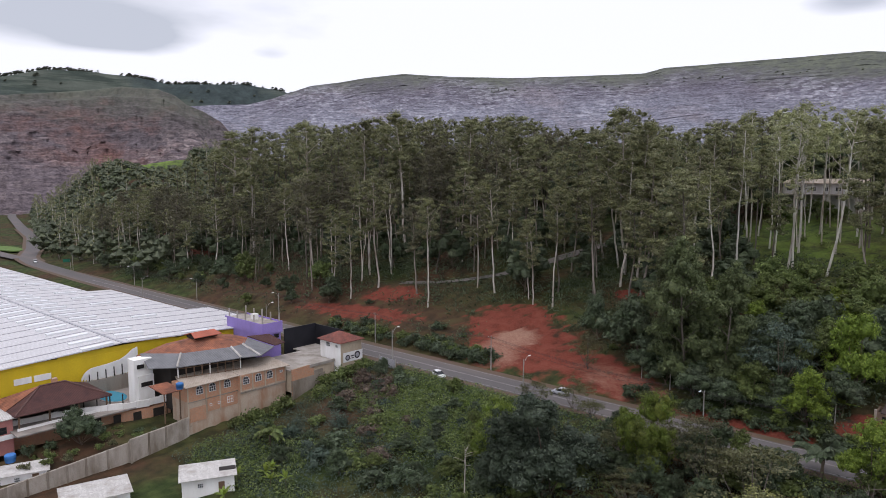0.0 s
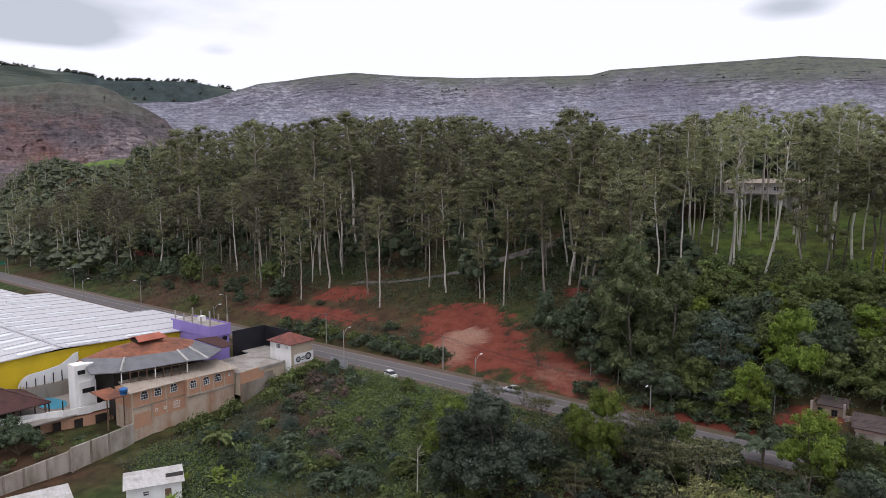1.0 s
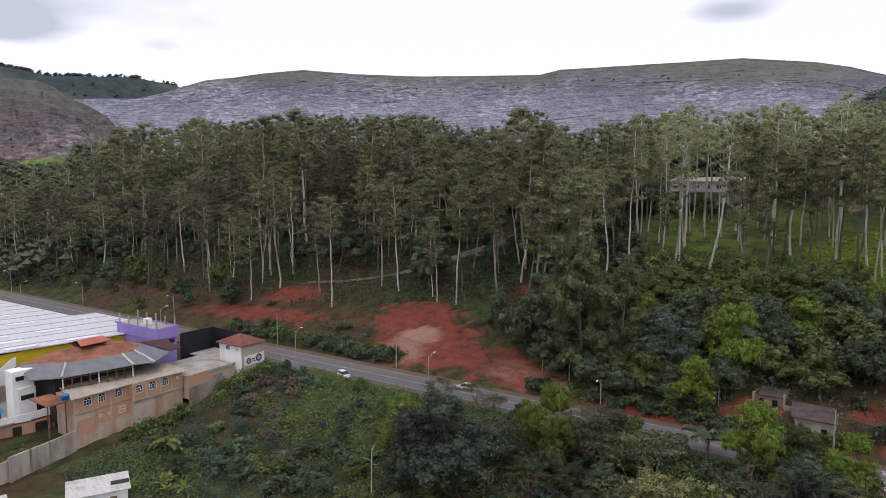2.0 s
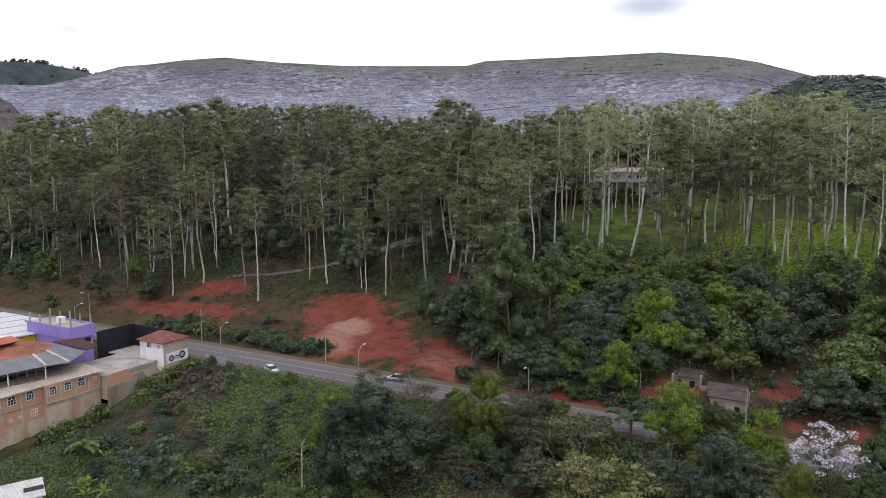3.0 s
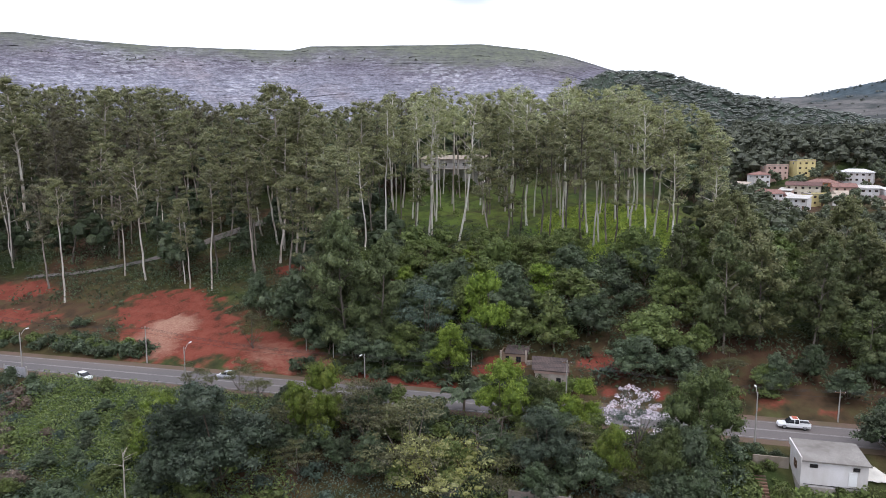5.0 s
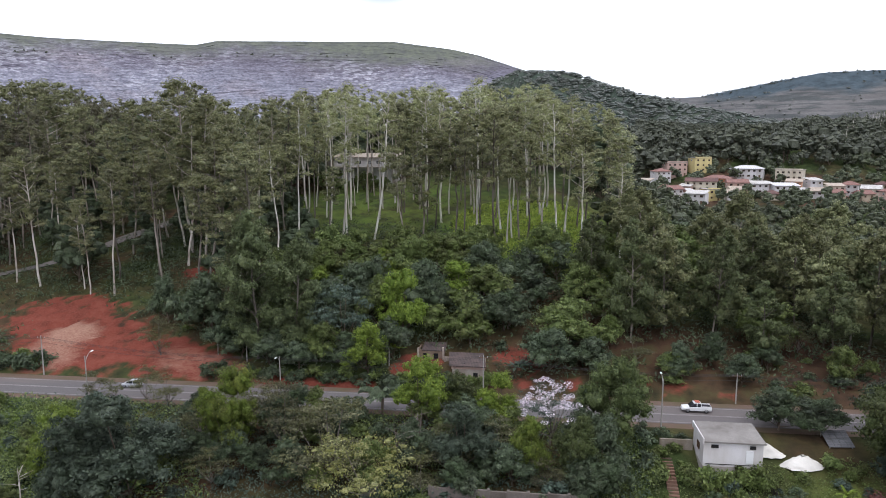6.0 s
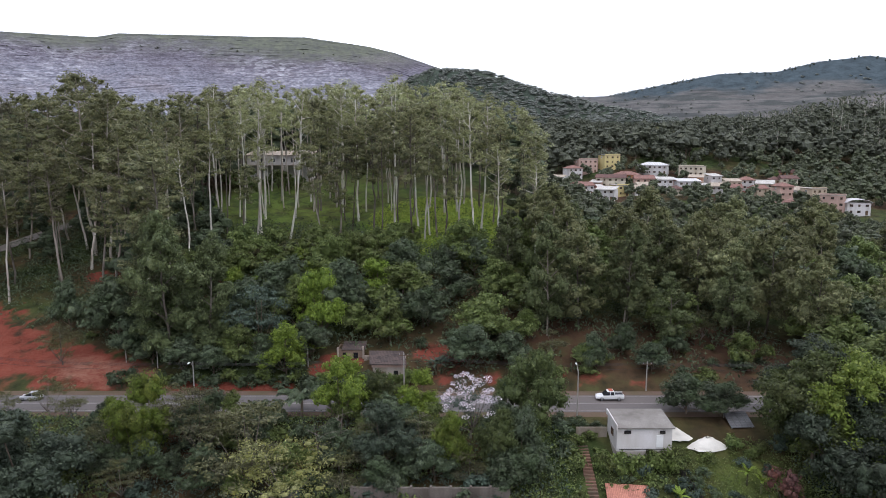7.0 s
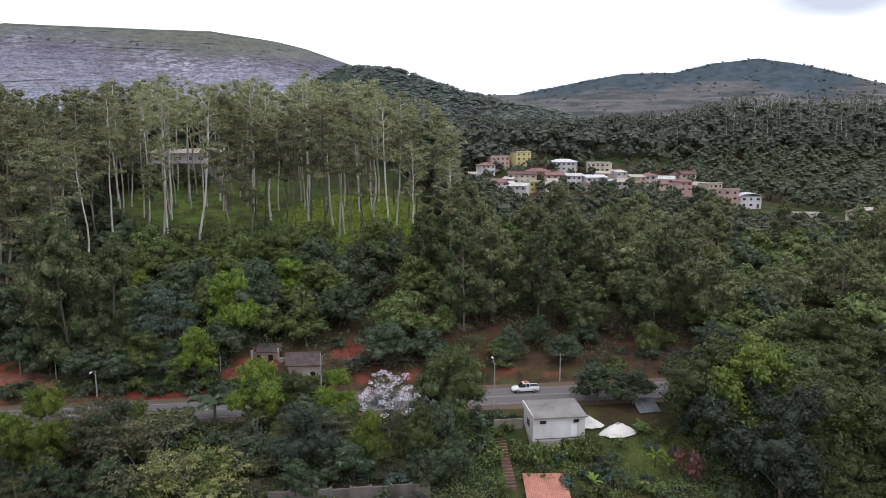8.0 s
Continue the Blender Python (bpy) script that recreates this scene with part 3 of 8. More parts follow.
def pad_cards(rs, cents, rads, per, size):
    """Leaf sprays over flat pads of foliage: a lit dome above, a ragged drooping rim below."""
    C, R = np.repeat(cents, per, 0), np.repeat(rads, per, 0)
    n = len(C)
    d = rs.normal(size=(n, 3))
    d[:, 2] = np.where(rs.uniform(size=n) < 0.8, np.abs(d[:, 2]), -0.6 * np.abs(d[:, 2]))
    d /= np.linalg.norm(d, axis=1, keepdims=True)
    p = C + d * R * rs.uniform(0.55, 1.22, (n, 1))
    nor = d * 0.5 + rs.normal(size=(n, 3)) * 0.45 + [0, 0, 0.75]
    nor /= np.linalg.norm(nor, axis=1, keepdims=True)
    t = np.cross(nor, rs.normal(size=(n, 3)))
    t /= np.linalg.norm(t, axis=1, keepdims=True) + 1e-9
    b = np.cross(nor, t)
    s = size * rs.uniform(0.55, 1.3, (n, 1))
    V = np.stack([p - t * s, p - b * s * 0.5 + nor * s * 0.1, p + t * s - np.array([0, 0, 0.35]) * s, p + b * s * 0.5 + nor * s * 0.1], 1).reshape(-1, 3)
    return V, np.arange(4 * n).reshape(n, 4)


def eucalyptus(seed, h=40.0, bare=0.48, spread=0.15, clumps=34, per=104, leaf=0.235, forks=1, sides=7, full=0.66):
    """Tall gum tree: pale bare stem, steep crooked limbs, and tiers of flat leaf pads with gaps between them."""
    rs = np.random.RandomState(seed)
    wood, cents, rads = [], [], []
    stems = []
    for s in range(forks):
        lean = rs.normal(size=2) * (0.02 if forks == 1 else 0.07) * h
        n = 10
        k = np.linspace(0, 1, n)
        wav = np.cumsum(rs.normal(size=(n, 2)) * 0.006 * h, 0)
        wav -= wav[0]
        p = np.column_stack([lean[0] * k + wav[:, 0], lean[1] * k + wav[:, 1], k * h * (0.95 - 0.08 * s)])
        p[0, 2] = -1.0
        wood.append(tube(p, np.interp(k, [0, 0.04, 0.6, 1], [0.0092 * h, 0.0075 * h, 0.0048 * h, 0.0018 * h]) / (1 + 0.3 * (forks > 1)), sides))
        stems.append(p)
    limbs = max(8, clumps // 2)
    lop = rs.uniform(0, 2 * np.pi)
    for i in range(limbs):
        p = stems[i % forks]
        v = (i + rs.uniform(0, 0.9)) / limbs
        u = bare + (0.97 - bare) * v
        a = np.array([np.interp(u, np.linspace(0, 1, len(p)), p[:, c]) for c in range(3)])
        az = i * 2.4 + rs.uniform(-0.6, 0.6)
        el = radians(rs.uniform(12, 50))
        shape = (0.55 + 1.1 * v) if v < 0.4 else 1.0 - 0.75 * ((v - 0.4) / 0.6) ** 2
        reach = spread * h * shape * rs.uniform(0.45, 1.15) * (1 + 0.3 * math.cos(az - lop))
        d = np.array([math.cos(az) * math.cos(el), math.sin(az) * math.cos(el), math.sin(el)])
        q, r = limb(rs, a, d, reach, 0.0022 * h)
        wood.append(tube(q, r, 4))
        for e in (1.0, rs.uniform(0.5, 0.85)):
            o = q[0] + (q[-1] - q[0]) * e + rs.normal(size=3) * [0.022 * h, 0.022 * h, 0.010 * h]
            cents.append(o)
            g = rs.uniform(0.026, 0.050) * h * (1 - 0.2 * v)
            rads.append((g, g * rs.uniform(0.8, 1.1), g * rs.uniform(0.48, 0.8)))
    for p in stems:
        cents.append(p[-1])
        rads.append((0.042 * h, 0.042 * h, 0.03 * h))
    cents, rads = np.array(cents), np.array(rads)
    return joined(wood), joined([pad_cards(rs, cents, rads, per, leaf)] + [lump(rs, c - [0, 0, 0.25 * r[2]], r * [full, full, 0.9 * full], 6, 3) for c, r in zip(cents, rads)])


def lump(rs, c, r, n=6, m=3):
    """An uneven rounded mass of foliage, the shaded inside of a clump."""
    th, ph = np.meshgrid(np.linspace(0, np.pi, m + 1), np.arange(n) * 2 * np.pi / n, indexing="ij")
    d = np.stack([np.sin(th) * np.cos(ph), np.sin(th) * np.sin(ph), np.cos(th)], -1)
    V = np.asarray(c) + d * np.asarray(r) * rs.uniform(0.6, 1.12, d.shape[:2] + (1,))
    i, k = np.meshgrid(np.arange(m), np.arange(n), indexing="ij")
    k2 = (k + 1) % n
    return V.reshape(-1, 3), np.stack([i * n + k, (i + 1) * n + k, (i + 1) * n + k2, i * n + k2], -1).reshape(-1, 4)


def skin_cards(rs, cents, rads, per, size, droop=0.25):
    """Leaf sprays on the skins of clumps, facing outwards, so that each clump is light above and dark below."""
    C, R = np.repeat(cents, per, 0), np.repeat(rads, per, 0)
    n = len(C)
    d = rs.normal(size=(n, 3))
    d[:, 2] += 0.25
    d /= np.linalg.norm(d, axis=1, keepdims=True)
    p = C + d * R * rs.uniform(0.6, 1.28, (n, 1))
    nor = d + rs.normal(size=(n, 3)) * 0.62 + [0, 0, 0.3]
    nor /= np.linalg.norm(nor, axis=1, keepdims=True)
    t = np.cross(nor, rs.normal(size=(n, 3)))
    t /= np.linalg.norm(t, axis=1, keepdims=True) + 1e-9
    b = np.cross(nor, t)
    s = size * rs.uniform(0.6, 1.35, (n, 1))
    V = np.stack([p - t * s, p - b * s * 0.5, p + t * s - np.array([0, 0, droop]) * s, p + b * s * 0.5], 1).reshape(-1, 3)
    return V, np.arange(4 * n).reshape(n, 4)


def broadleaf(seed, h=12.0, wide=12.0, clumps=40, per=30, leaf=0.2, trunk=0.14, layered=0.8, core=0.66, boughs=7, fine=(6, 3), stout=(7, 4)):
    """Spreading tree: short stem and limbs carrying rounded boughs, each a dome of leafy clumps, with dark gaps between."""
    rs = np.random.RandomState(seed)
    p = np.array([[0, 0, -1.0], [0.02 * h * rs.normal(), 0.02 * h * rs.normal(), trunk * h * 0.6], [0.03 * h * rs.normal(), 0.03 * h * rs.normal(), trunk * h]])
    wood, cents, rads, inner = [tube(p, [0.026 * h, 0.02 * h, 0.016 * h], 6)], [], [], []
    for b in range(boughs):
        R = wide * rs.uniform(0.19, 0.27) * (7 / boughs) ** 0.35
        Rz = R * (0.35 + 0.65 * layered)
        az = b * 2.4 + rs.uniform(-0.4, 0.4)
        if b < 2:
            o = np.array([rs.normal() * 0.08 * wide, rs.normal() * 0.08 * wide, h - Rz * (1.1 if b == 0 else 1.5)])
        else:
            out = (wide * 0.5 - R) * rs.uniform(0.75, 1.15)
            o = np.array([math.cos(az) * out, math.sin(az) * out, h * rs.uniform(0.30, 0.66)])
        wood.append(tube(np.array([p[-1] - [0, 0, 0.04 * h], p[-1] * 0.45 + o * 0.55 - [0, 0, 0.05 * h], o]), [0.010 * h, 0.006 * h, 0.003 * h], 4))
        inner.append((o, np.array([R, R, Rz]) * 0.66))
        n = max(1, clumps // boughs)
        for i in range(n):
            w = 1 - 1.45 * (i + 0.5) / n
            a = i * 2.4 + rs.uniform(-0.5, 0.5)
            d = np.array([math.cos(a) * math.sqrt(1 - w * w), math.sin(a) * math.sqrt(1 - w * w), w])
            g = R * rs.uniform(0.34, 0.56) * (6 / n) ** 0.3
            cents.append(o + d * [R, R, Rz] * rs.uniform(0.7, 0.98))
            rads.append((g, g, g * layered * rs.uniform(0.8, 1.1)))
    cents, rads = np.array(cents), np.array(rads)
    crown = [skin_cards(rs, cents, rads, per, leaf)]
    if core:
        crown += [lump(rs, c, r * core, *fine) for c, r in zip(cents, rads)] + [lump(rs, o, r, *stout) for o, r in inner if core > 0.5]
    return joined(wood), joined(crown)


def leafy_gum(seed, h=34.0, wide=13.0, low=0.1, clumps=60, per=34, leaf=0.3, core=0.66, sides=5):
    """Gum tree clothed almost to the ground: pale stem half hidden by plump hanging boughs that build an uneven rounded crown."""
    rs = np.random.RandomState(seed)
    k = np.linspace(0, 1, 8)
    wav = np.cumsum(rs.normal(size=(8, 2)) * 0.007 * h, 0)
    p = np.column_stack([wav[:, 0], wav[:, 1], k * h * 0.93])
    p[0] = (0, 0, -1.0)
    wood, cents, rads, inner = [tube(p, np.interp(k, [0, 1], [0.0095 * h, 0.002 * h]), sides)], [], [], []
    boughs = max(8, clumps // 6)
    for b in range(boughs):
        v = (b + rs.uniform(0.1, 0.9)) / boughs
        u = low + (0.93 - low) * v
        a = np.array([np.interp(u, k, p[:, c]) for c in range(3)])
        az = b * 2.4 + rs.uniform(-0.5, 0.5)
        R = wide * rs.uniform(0.15, 0.235) * (1 - 0.3 * v)
        Rz = R * rs.uniform(0.85, 1.25)
        reach = max(0.0, wide * 0.5 * min(1.0, 0.55 + 1.3 * v) * math.sqrt(max(0.02, 1 - v ** 2.2)) * rs.uniform(0.6, 1.12) - 0.55 * R)
        o = a + np.array([math.cos(az) * reach, math.sin(az) * reach, 0.18 * reach])
        wood.append(tube(np.array([a - [0, 0, 0.35 * reach + 0.5], (a + o) * 0.5 - [0, 0, 0.1 * reach], o]), [0.0034 * h, 0.0024 * h, 0.001 * h], 4))
        inner.append((o, np.array([R, R, Rz]) * 0.62))
        for i in range(6):
            w = 0.95 - 1.5 * (i + 0.5) / 6
            t = i * 2.4 + rs.uniform(-0.5, 0.5)
            d = np.array([math.cos(t) * math.sqrt(1 - w * w), math.sin(t) * math.sqrt(1 - w * w), w])
            g = R * rs.uniform(0.36, 0.55)
            cents.append(o + d * [R, R, Rz] * rs.uniform(0.65, 0.95))
            rads.append((g, g, g * rs.uniform(0.7, 1.0)))
    cents.append(p[-1])
    rads.append((0.08 * wide, 0.08 * wide, 0.07 * wide))
    cents, rads = np.array(cents), np.array(rads)
    return joined(wood), joined([skin_cards(rs, cents, rads, per, leaf, 0.55)] + [lump(rs, c, r * core, 6, 3) for c, r in zip(cents, rads)] + [lump(rs, o, r, 7, 4) for o, r in inner])


def shrub(seed, h=2.5, wide=4.0, clumps=8, per=46, leaf=0.24):
    rs = np.random.RandomState(seed)
    az, r = rs.uniform(0, 2 * np.pi, clumps), np.sqrt(rs.uniform(0, 1, clumps)) * wide * 0.36
    cents = np.column_stack([np.cos(az) * r, np.sin(az) * r, rs.uniform(0.15, 0.75, clumps) * h * (1.1 - r / wide)])
    g = rs.uniform(0.15, 0.25, clumps) * wide
    rads = np.column_stack([g, g, g * 0.75])
    stems = [tube(np.array([[0, 0, -0.3], c * 0.5, c]), [0.05, 0.035, 0.015], 4) for c in cents[::3]]
    return joined(stems), joined([skin_cards(rs, cents, rads, per, leaf)] + [lump(rs, c, q * 0.66, 5, 3) for c, q in zip(cents, rads)])


def make_tree(name, geo, bark, leaf, label, category="tree", group=""):
    (wv, wf), (lv, lf) = geo
    e = tagged(new(name), label, category, group)
    part_np("trunk", wv, wf, bark, e, smooth=True)
    part_np("crown", lv, lf, leaf, e, smooth=True)
    return e


class Grove:
    """Trees of a kind: the first of each variant is the pattern, the rest are copies of it."""

    def __init__(self, name, variants, bark, leaf, label, height, group="", category="tree"):
        self.args, self.variants, self.height, self.made = (name, bark, leaf, label, category, group), variants, height, {}
        self.count = 0

    def plant(self, x, y, h, wide=1.0, pick=None, turn=None, lean=None, sink=0.25, label=""):
        k = (self.count * 7 + 3) % len(self.variants) if pick is None else pick
        self.count += 1
        turn = (self.count * 137.5) % 360 if turn is None else turn
        s = h / self.height
        lean = (2.2 * math.sin(self.count * 2.7), 2.2 * math.sin(self.count * 4.1)) if lean is None else lean
        m = pose(x, y, gz(x, y) - sink, lean[0], lean[1], 0) @ pose(0, 0, 0, 0, 0, turn) @ Matrix.Diagonal((s * wide, s * wide, s, 1))
        if k not in self.made:
            name, bark, leaf, lab, cat, grp = self.args
            self.made[k] = e = make_tree(name, self.variants[k], bark, leaf, lab, cat, grp)
            e.matrix_basis = m
        else:
            src = self.made[k]
            e = src.copy()
            scene.collection.objects.link(e)
            for c in src.children:
                o = c.copy()
                scene.collection.objects.link(o)
                o.parent = e
            e.matrix_basis = m
        return tagged(e, label)


def spread_points(seed, n, box, spacing, ok):
    """Seeded random places in a box, no two nearer than the spacing."""
    rs, out, cells = np.random.RandomState(seed), [], {}
    for _ in range(n * 40):
        x, y = rs.uniform(box[0], box[1]), rs.uniform(box[2], box[3])
        if not ok(x, y):
            continue
        c = (int(x // spacing), int(y // spacing))
        if any((x - a) ** 2 + (y - b) ** 2 < spacing ** 2 for i in (-1, 0, 1) for j in (-1, 0, 1) for a, b in cells.get((c[0] + i, c[1] + j), ())):
            continue
        cells.setdefault(c, []).append((x, y))
        out.append((x, y))
        if len(out) >= n:
            break
    return out


gum_shapes = [eucalyptus(s, 40, b, w, c + 6) for s, b, w, c in ((1, 0.50, 0.17, 38), (2, 0.44, 0.19, 44), (3, 0.56, 0.14, 32), (4, 0.40, 0.16, 46), (5, 0.62, 0.17, 28), (6, 0.48, 0.20, 40), (7, 0.55, 0.13, 32), (8, 0.36, 0.16, 48))]
gums = Grove("eucalyptus_tree", gum_shapes, M["pale_bark"], M["leaf_euc"], "tall pale-stemmed eucalyptus with a thin layered crown", 40, "eucalyptus stand")
shade_gums = Grove("eucalyptus_tree", gum_shapes, M["shaded_grey_bark"], M["leaf_euc"], "tall eucalyptus deep in the stand, stem coloured grey for shade", 40, "eucalyptus stand")
airy_shapes = [eucalyptus(s, 40, b, w, c, 62, 0.24, full=0.42) for s, b, w, c in ((11, 0.52, 0.15, 34), (12, 0.58, 0.13, 28), (13, 0.48, 0.16, 36), (14, 0.62, 0.12, 26), (15, 0.55, 0.15, 32))]
light_gums = Grove("eucalyptus_tree", airy_shapes, M["white_bark"], M["leaf_euc_light"], "tall white-stemmed eucalyptus with a light green crown", 40, "eucalyptus stand")
dull_gums = Grove("eucalyptus_tree", gum_shapes, M["shaded_grey_bark"], M["leaf_euc_dull"], "tall eucalyptus with a dull grey-green crown", 40, "eucalyptus stand")


def gum_at(x, y=0.0):
    if y > 0 and math.sin(x * 3.1 + y * 1.7) < (0.45 if x < -72 else -0.2):
        return dull_gums if x < -140 else shade_gums
    return light_gums if x > -72 else gums


# the canopy's upper line across the valley: bearing, elevation
CANOPY = ((-80, 1.0), (-73.4, 0.2), (-72.2, 1.2), (-70, 1.7), (-67.1, 1.5), (-64.8, 0.7), (-62.4, 0.9), (-61.1, 2.4), (-59, 3.6), (-57.3, 4.0), (-54.7, 3.9), (-52.9, 4.6), (-50.7, 4.15), (-48.4, 4.75), (-45.7, 4.9), (-45, 5.4),
          (-42.7, 5.1), (-39.7, 4.9), (-36.3, 5.1), (-33.8, 4.6), (-32, 3.9), (-29.3, 4.3), (-27.6, 5.4), (-27, 5.7), (-25, 4.5), (-23.3, 3.7), (-21.7, 4.0), (-19.5, 4.4), (-18.2, 5.0), (-14.5, 5.6), (-12.2, 4.4),
          (-10.9, 4.7), (-8.4, 5.6), (-6, 4.6), (-3.9, 6.0), (-2.1, 5.2), (0.1, 5.5), (1.6, 5.2), (2.9, 4.1), (5.5, 3.8), (6.8, 3.2), (8.2, 2.3), (14, 1.0))


def canopy_room(x, y):
    """The tallest tree that stays under the canopy's upper line at a place."""
    el = np.interp(math.degrees(math.atan2(x, y)), [c[0] for c in CANOPY], [c[1] for c in CANOPY])
    return 48 + math.hypot(x, y) * math.tan(radians(el)) - gz(x, y)


forked = Grove("eucalyptus_tree", [eucalyptus(21, 40, 0.42, 0.17, 30, 56, 0.24, 3), eucalyptus(22, 40, 0.4, 0.18, 28, 56, 0.24, 2)],
               M["pale_bark"], M["leaf_euc"], "forked eucalyptus with pale spreading stems and sparse leaves", 40, "eucalyptus stand")
bushy = Grove("eucalyptus_tree", [leafy_gum(s, 34, 16, b, n, 84, 0.36) for s, b, n in ((31, 0.12, 84), (32, 0.24, 78), (33, 0.34, 72))],
              M["shaded_grey_bark"], M["leaf_dense"], "leafy eucalyptus with a tapering crown", 34, "trees above the road")
dark_trees = Grove("broadleaf_tree", [broadleaf(s, 12, 12, 42, 96, 0.27) for s in (41, 42, 43)], M["brown_bark"], M["leaf_dark"], "dense dark green broadleaf tree on the slope", 12, "broadleaf trees")
mid_trees = Grove("broadleaf_tree", [broadleaf(s, 12, 11, 42, 96, 0.265) for s in (51, 52, 53)], M["brown_bark"], M["leaf_mid"], "leafy mid-green broadleaf tree", 12, "broadleaf trees")
bright_trees = Grove("broadleaf_tree", [broadleaf(s, 12, 10.5, 63, 104, 0.21, boughs=9) for s in (61, 62)], M["brown_bark"], M["leaf_bright"], "fresh light green broadleaf tree", 12, "broadleaf trees")
blue_trees = Grove("broadleaf_tree", [broadleaf(71, 12, 12, 54, 52, 0.2, layered=0.35, core=0.4, boughs=9)], M["brown_bark"], M["leaf_blue"], "blue-green feathery tree with flat layers", 12, "broadleaf trees")
olive_trees = Grove("broadleaf_tree", [broadleaf(s, 12, 14, 54, 60, 0.19, layered=0.28, core=0.36, boughs=9) for s in (81, 82)], M["grey_twigs"], M["leaf_olive"], "airy olive-green tree with flat open sprays", 12, "broadleaf trees")
yellow_trees = Grove("broadleaf_tree", [broadleaf(91, 12, 16, 60, 64, 0.19, layered=0.34, core=0.42, boughs=10)], M["grey_twigs"], M["leaf_yellow"], "broad tree with yellow-green leaf sprays", 12, "broadleaf trees")

# gums with a stem and a foot that stand out: x, y, height
for x, y, h in ((-112.3, 164.2, 26), (-105.7, 164.4, 34), (-129, 168, 38), (-116, 167.4, 24), (-94.9, 183.3, 44), (-89.4, 183.2, 49), (-93.5, 201.6, 40), (-143.6, 153.3, 35), (-176.4, 150.3, 30),
                (-209.7, 160.7, 41), (-70, 214.4, 42), (-58.2, 224.3, 43), (-85.3, 223, 42), (-15.8, 219.5, 45), (-34, 233.5, 43), (-5.8, 204, 36), (0, 230.4, 41), (8.6, 201.3, 44), (11.2, 211.6, 43),
                (-70, 216, 39), (-27.7, 224, 45), (-55.5, 208.6, 40), (-4.4, 208, 36), (-55.2, 202.8, 45), (-102, 196, 40)):
    gum_at(x).plant(x, y, h)
light_gums.plant(-46.0, 204.5, 46, pick=4, lean=(0, 7), label="tall eucalyptus leaning well off the upright")
for x, y, h, k in ((-183.9, 161.9, 36, 0), (-186, 168, 39, 0), (-178, 171, 36, 1), (-20, 246, 42, 1)):
    forked.plant(x, y, h, pick=k)
dense = Grove("eucalyptus_tree", [leafy_gum(34, 34, 15, 0.12, 132, 130, 0.28), leafy_gum(35, 34, 15, 0.1, 120, 130, 0.28)], M["shaded_grey_bark"], M["leaf_dense"], "big eucalyptus leafy almost to the ground", 34, "trees above the road")
for x, y, h, w in ((-57.5, 139.5, 34, 1.05), (-49.5, 142.5, 28, 1.0), (-62, 147, 30, 0.9)):
    dense.plant(x, y, h, w)
for x, y, h, w in ((23, 151, 29, 0.9), (41.2, 155.6, 26, 1.0), (62.7, 147, 22, 1.1), (49, 146, 19, 1.2), (31.8, 159.2, 21, 1.1), (15.6, 167, 23, 1.0), (33, 172, 25, 1.0), (52, 168, 24, 1.1), (72, 160, 24, 1.1)):
    bushy.plant(x, y, h, w)


def clear(x, y, gap=4.0):
    return bool(track_distance(np.array(x), np.array(y)) > gap)


def forest_ok(x, y):
    if y < (152 + 14 * math.sin(x * 0.03) if x > -150 else 147 if x > -195 else 138) or not clear(x, y):
        return False
    if x > 25 + 0.05 * (y - 150):
        return False
    if oval(x, y, -114, 153, 20, 14) > 0.2 or oval(x, y, -60, 283, 20, 14) > 0.3:
        return False
    if y < 190 + 10 * math.sin(x * 0.05) and math.sin(x * 5.3 + y * 2.9) < 0.15:
        return False
    if 184 < y < 284 and -0.29 < x / y < -0.18:
        return False
    if x > -62 and y < 190:
        return False
    if oval(x, y, 0, 222, 24, 30) > 0.5 and math.sin(x * 12.9 + y * 7.7) < 0.55:
        return False
    return True


spots = sorted(spread_points(11, 640, (-430, 60, 150, 335), 8.0, forest_ok), key=lambda p: p[1] + 0.12 * abs(p[0] + 60))
rs = np.random.RandomState(12)
for x, y in spots[:250]:
    room = canopy_room(x, y)
    h = min(rs.uniform(25, 43) * (1 - 0.25 * (x < -230)), room * rs.uniform(0.86, 1.0))
    if h > 13:
        gum_at(x, y).plant(x, y, h, rs.uniform(0.85, 1.25) * min(1.6, (36 / h) ** 0.5))


# emergent crowns on the skyline: bearing, distance, width factor
for az, d, wd in ((-27.0, 216, 1.1), (-45.0, 268, 1.2), (-52.9, 300, 1.0), (-48.4, 290, 1.0), (-36.3, 262, 1.2), (-39.6, 255, 1.1), (-14.5, 250, 1.2), (-18.2, 262, 1.1), (-8.4, 246, 1.2), (-3.9, 240, 1.0), (0.1, 236, 1.2), (1.6, 244, 1.1), (-10.9, 252, 1.0), (-57.3, 330, 1.1), (-59.0, 350, 1.2)):
    x, y = d * math.sin(radians(az)), d * math.cos(radians(az))
    (light_gums if az > -20 else gums).plant(x, y, canopy_room(x, y), wd, lean=(0, 0))
pole_gums = Grove("eucalyptus_tree", [eucalyptus(s, 40, b, 0.10, 18, 80, 0.235) for s, b in ((131, 0.74), (132, 0.68))], M["pale_bark"], M["leaf_euc_light"], "slender bare-stemmed eucalyptus with a small high crown", 40, "eucalyptus stand")
for i, (x, y) in enumerate(spread_points(133, 22, (-80, -34, 226, 274), 5.0, lambda x, y: -0.285 < x / y < -0.155)):
    pole_gums.plant(x, y, min(rs.uniform(30, 42), canopy_room(x, y)), 0.9)


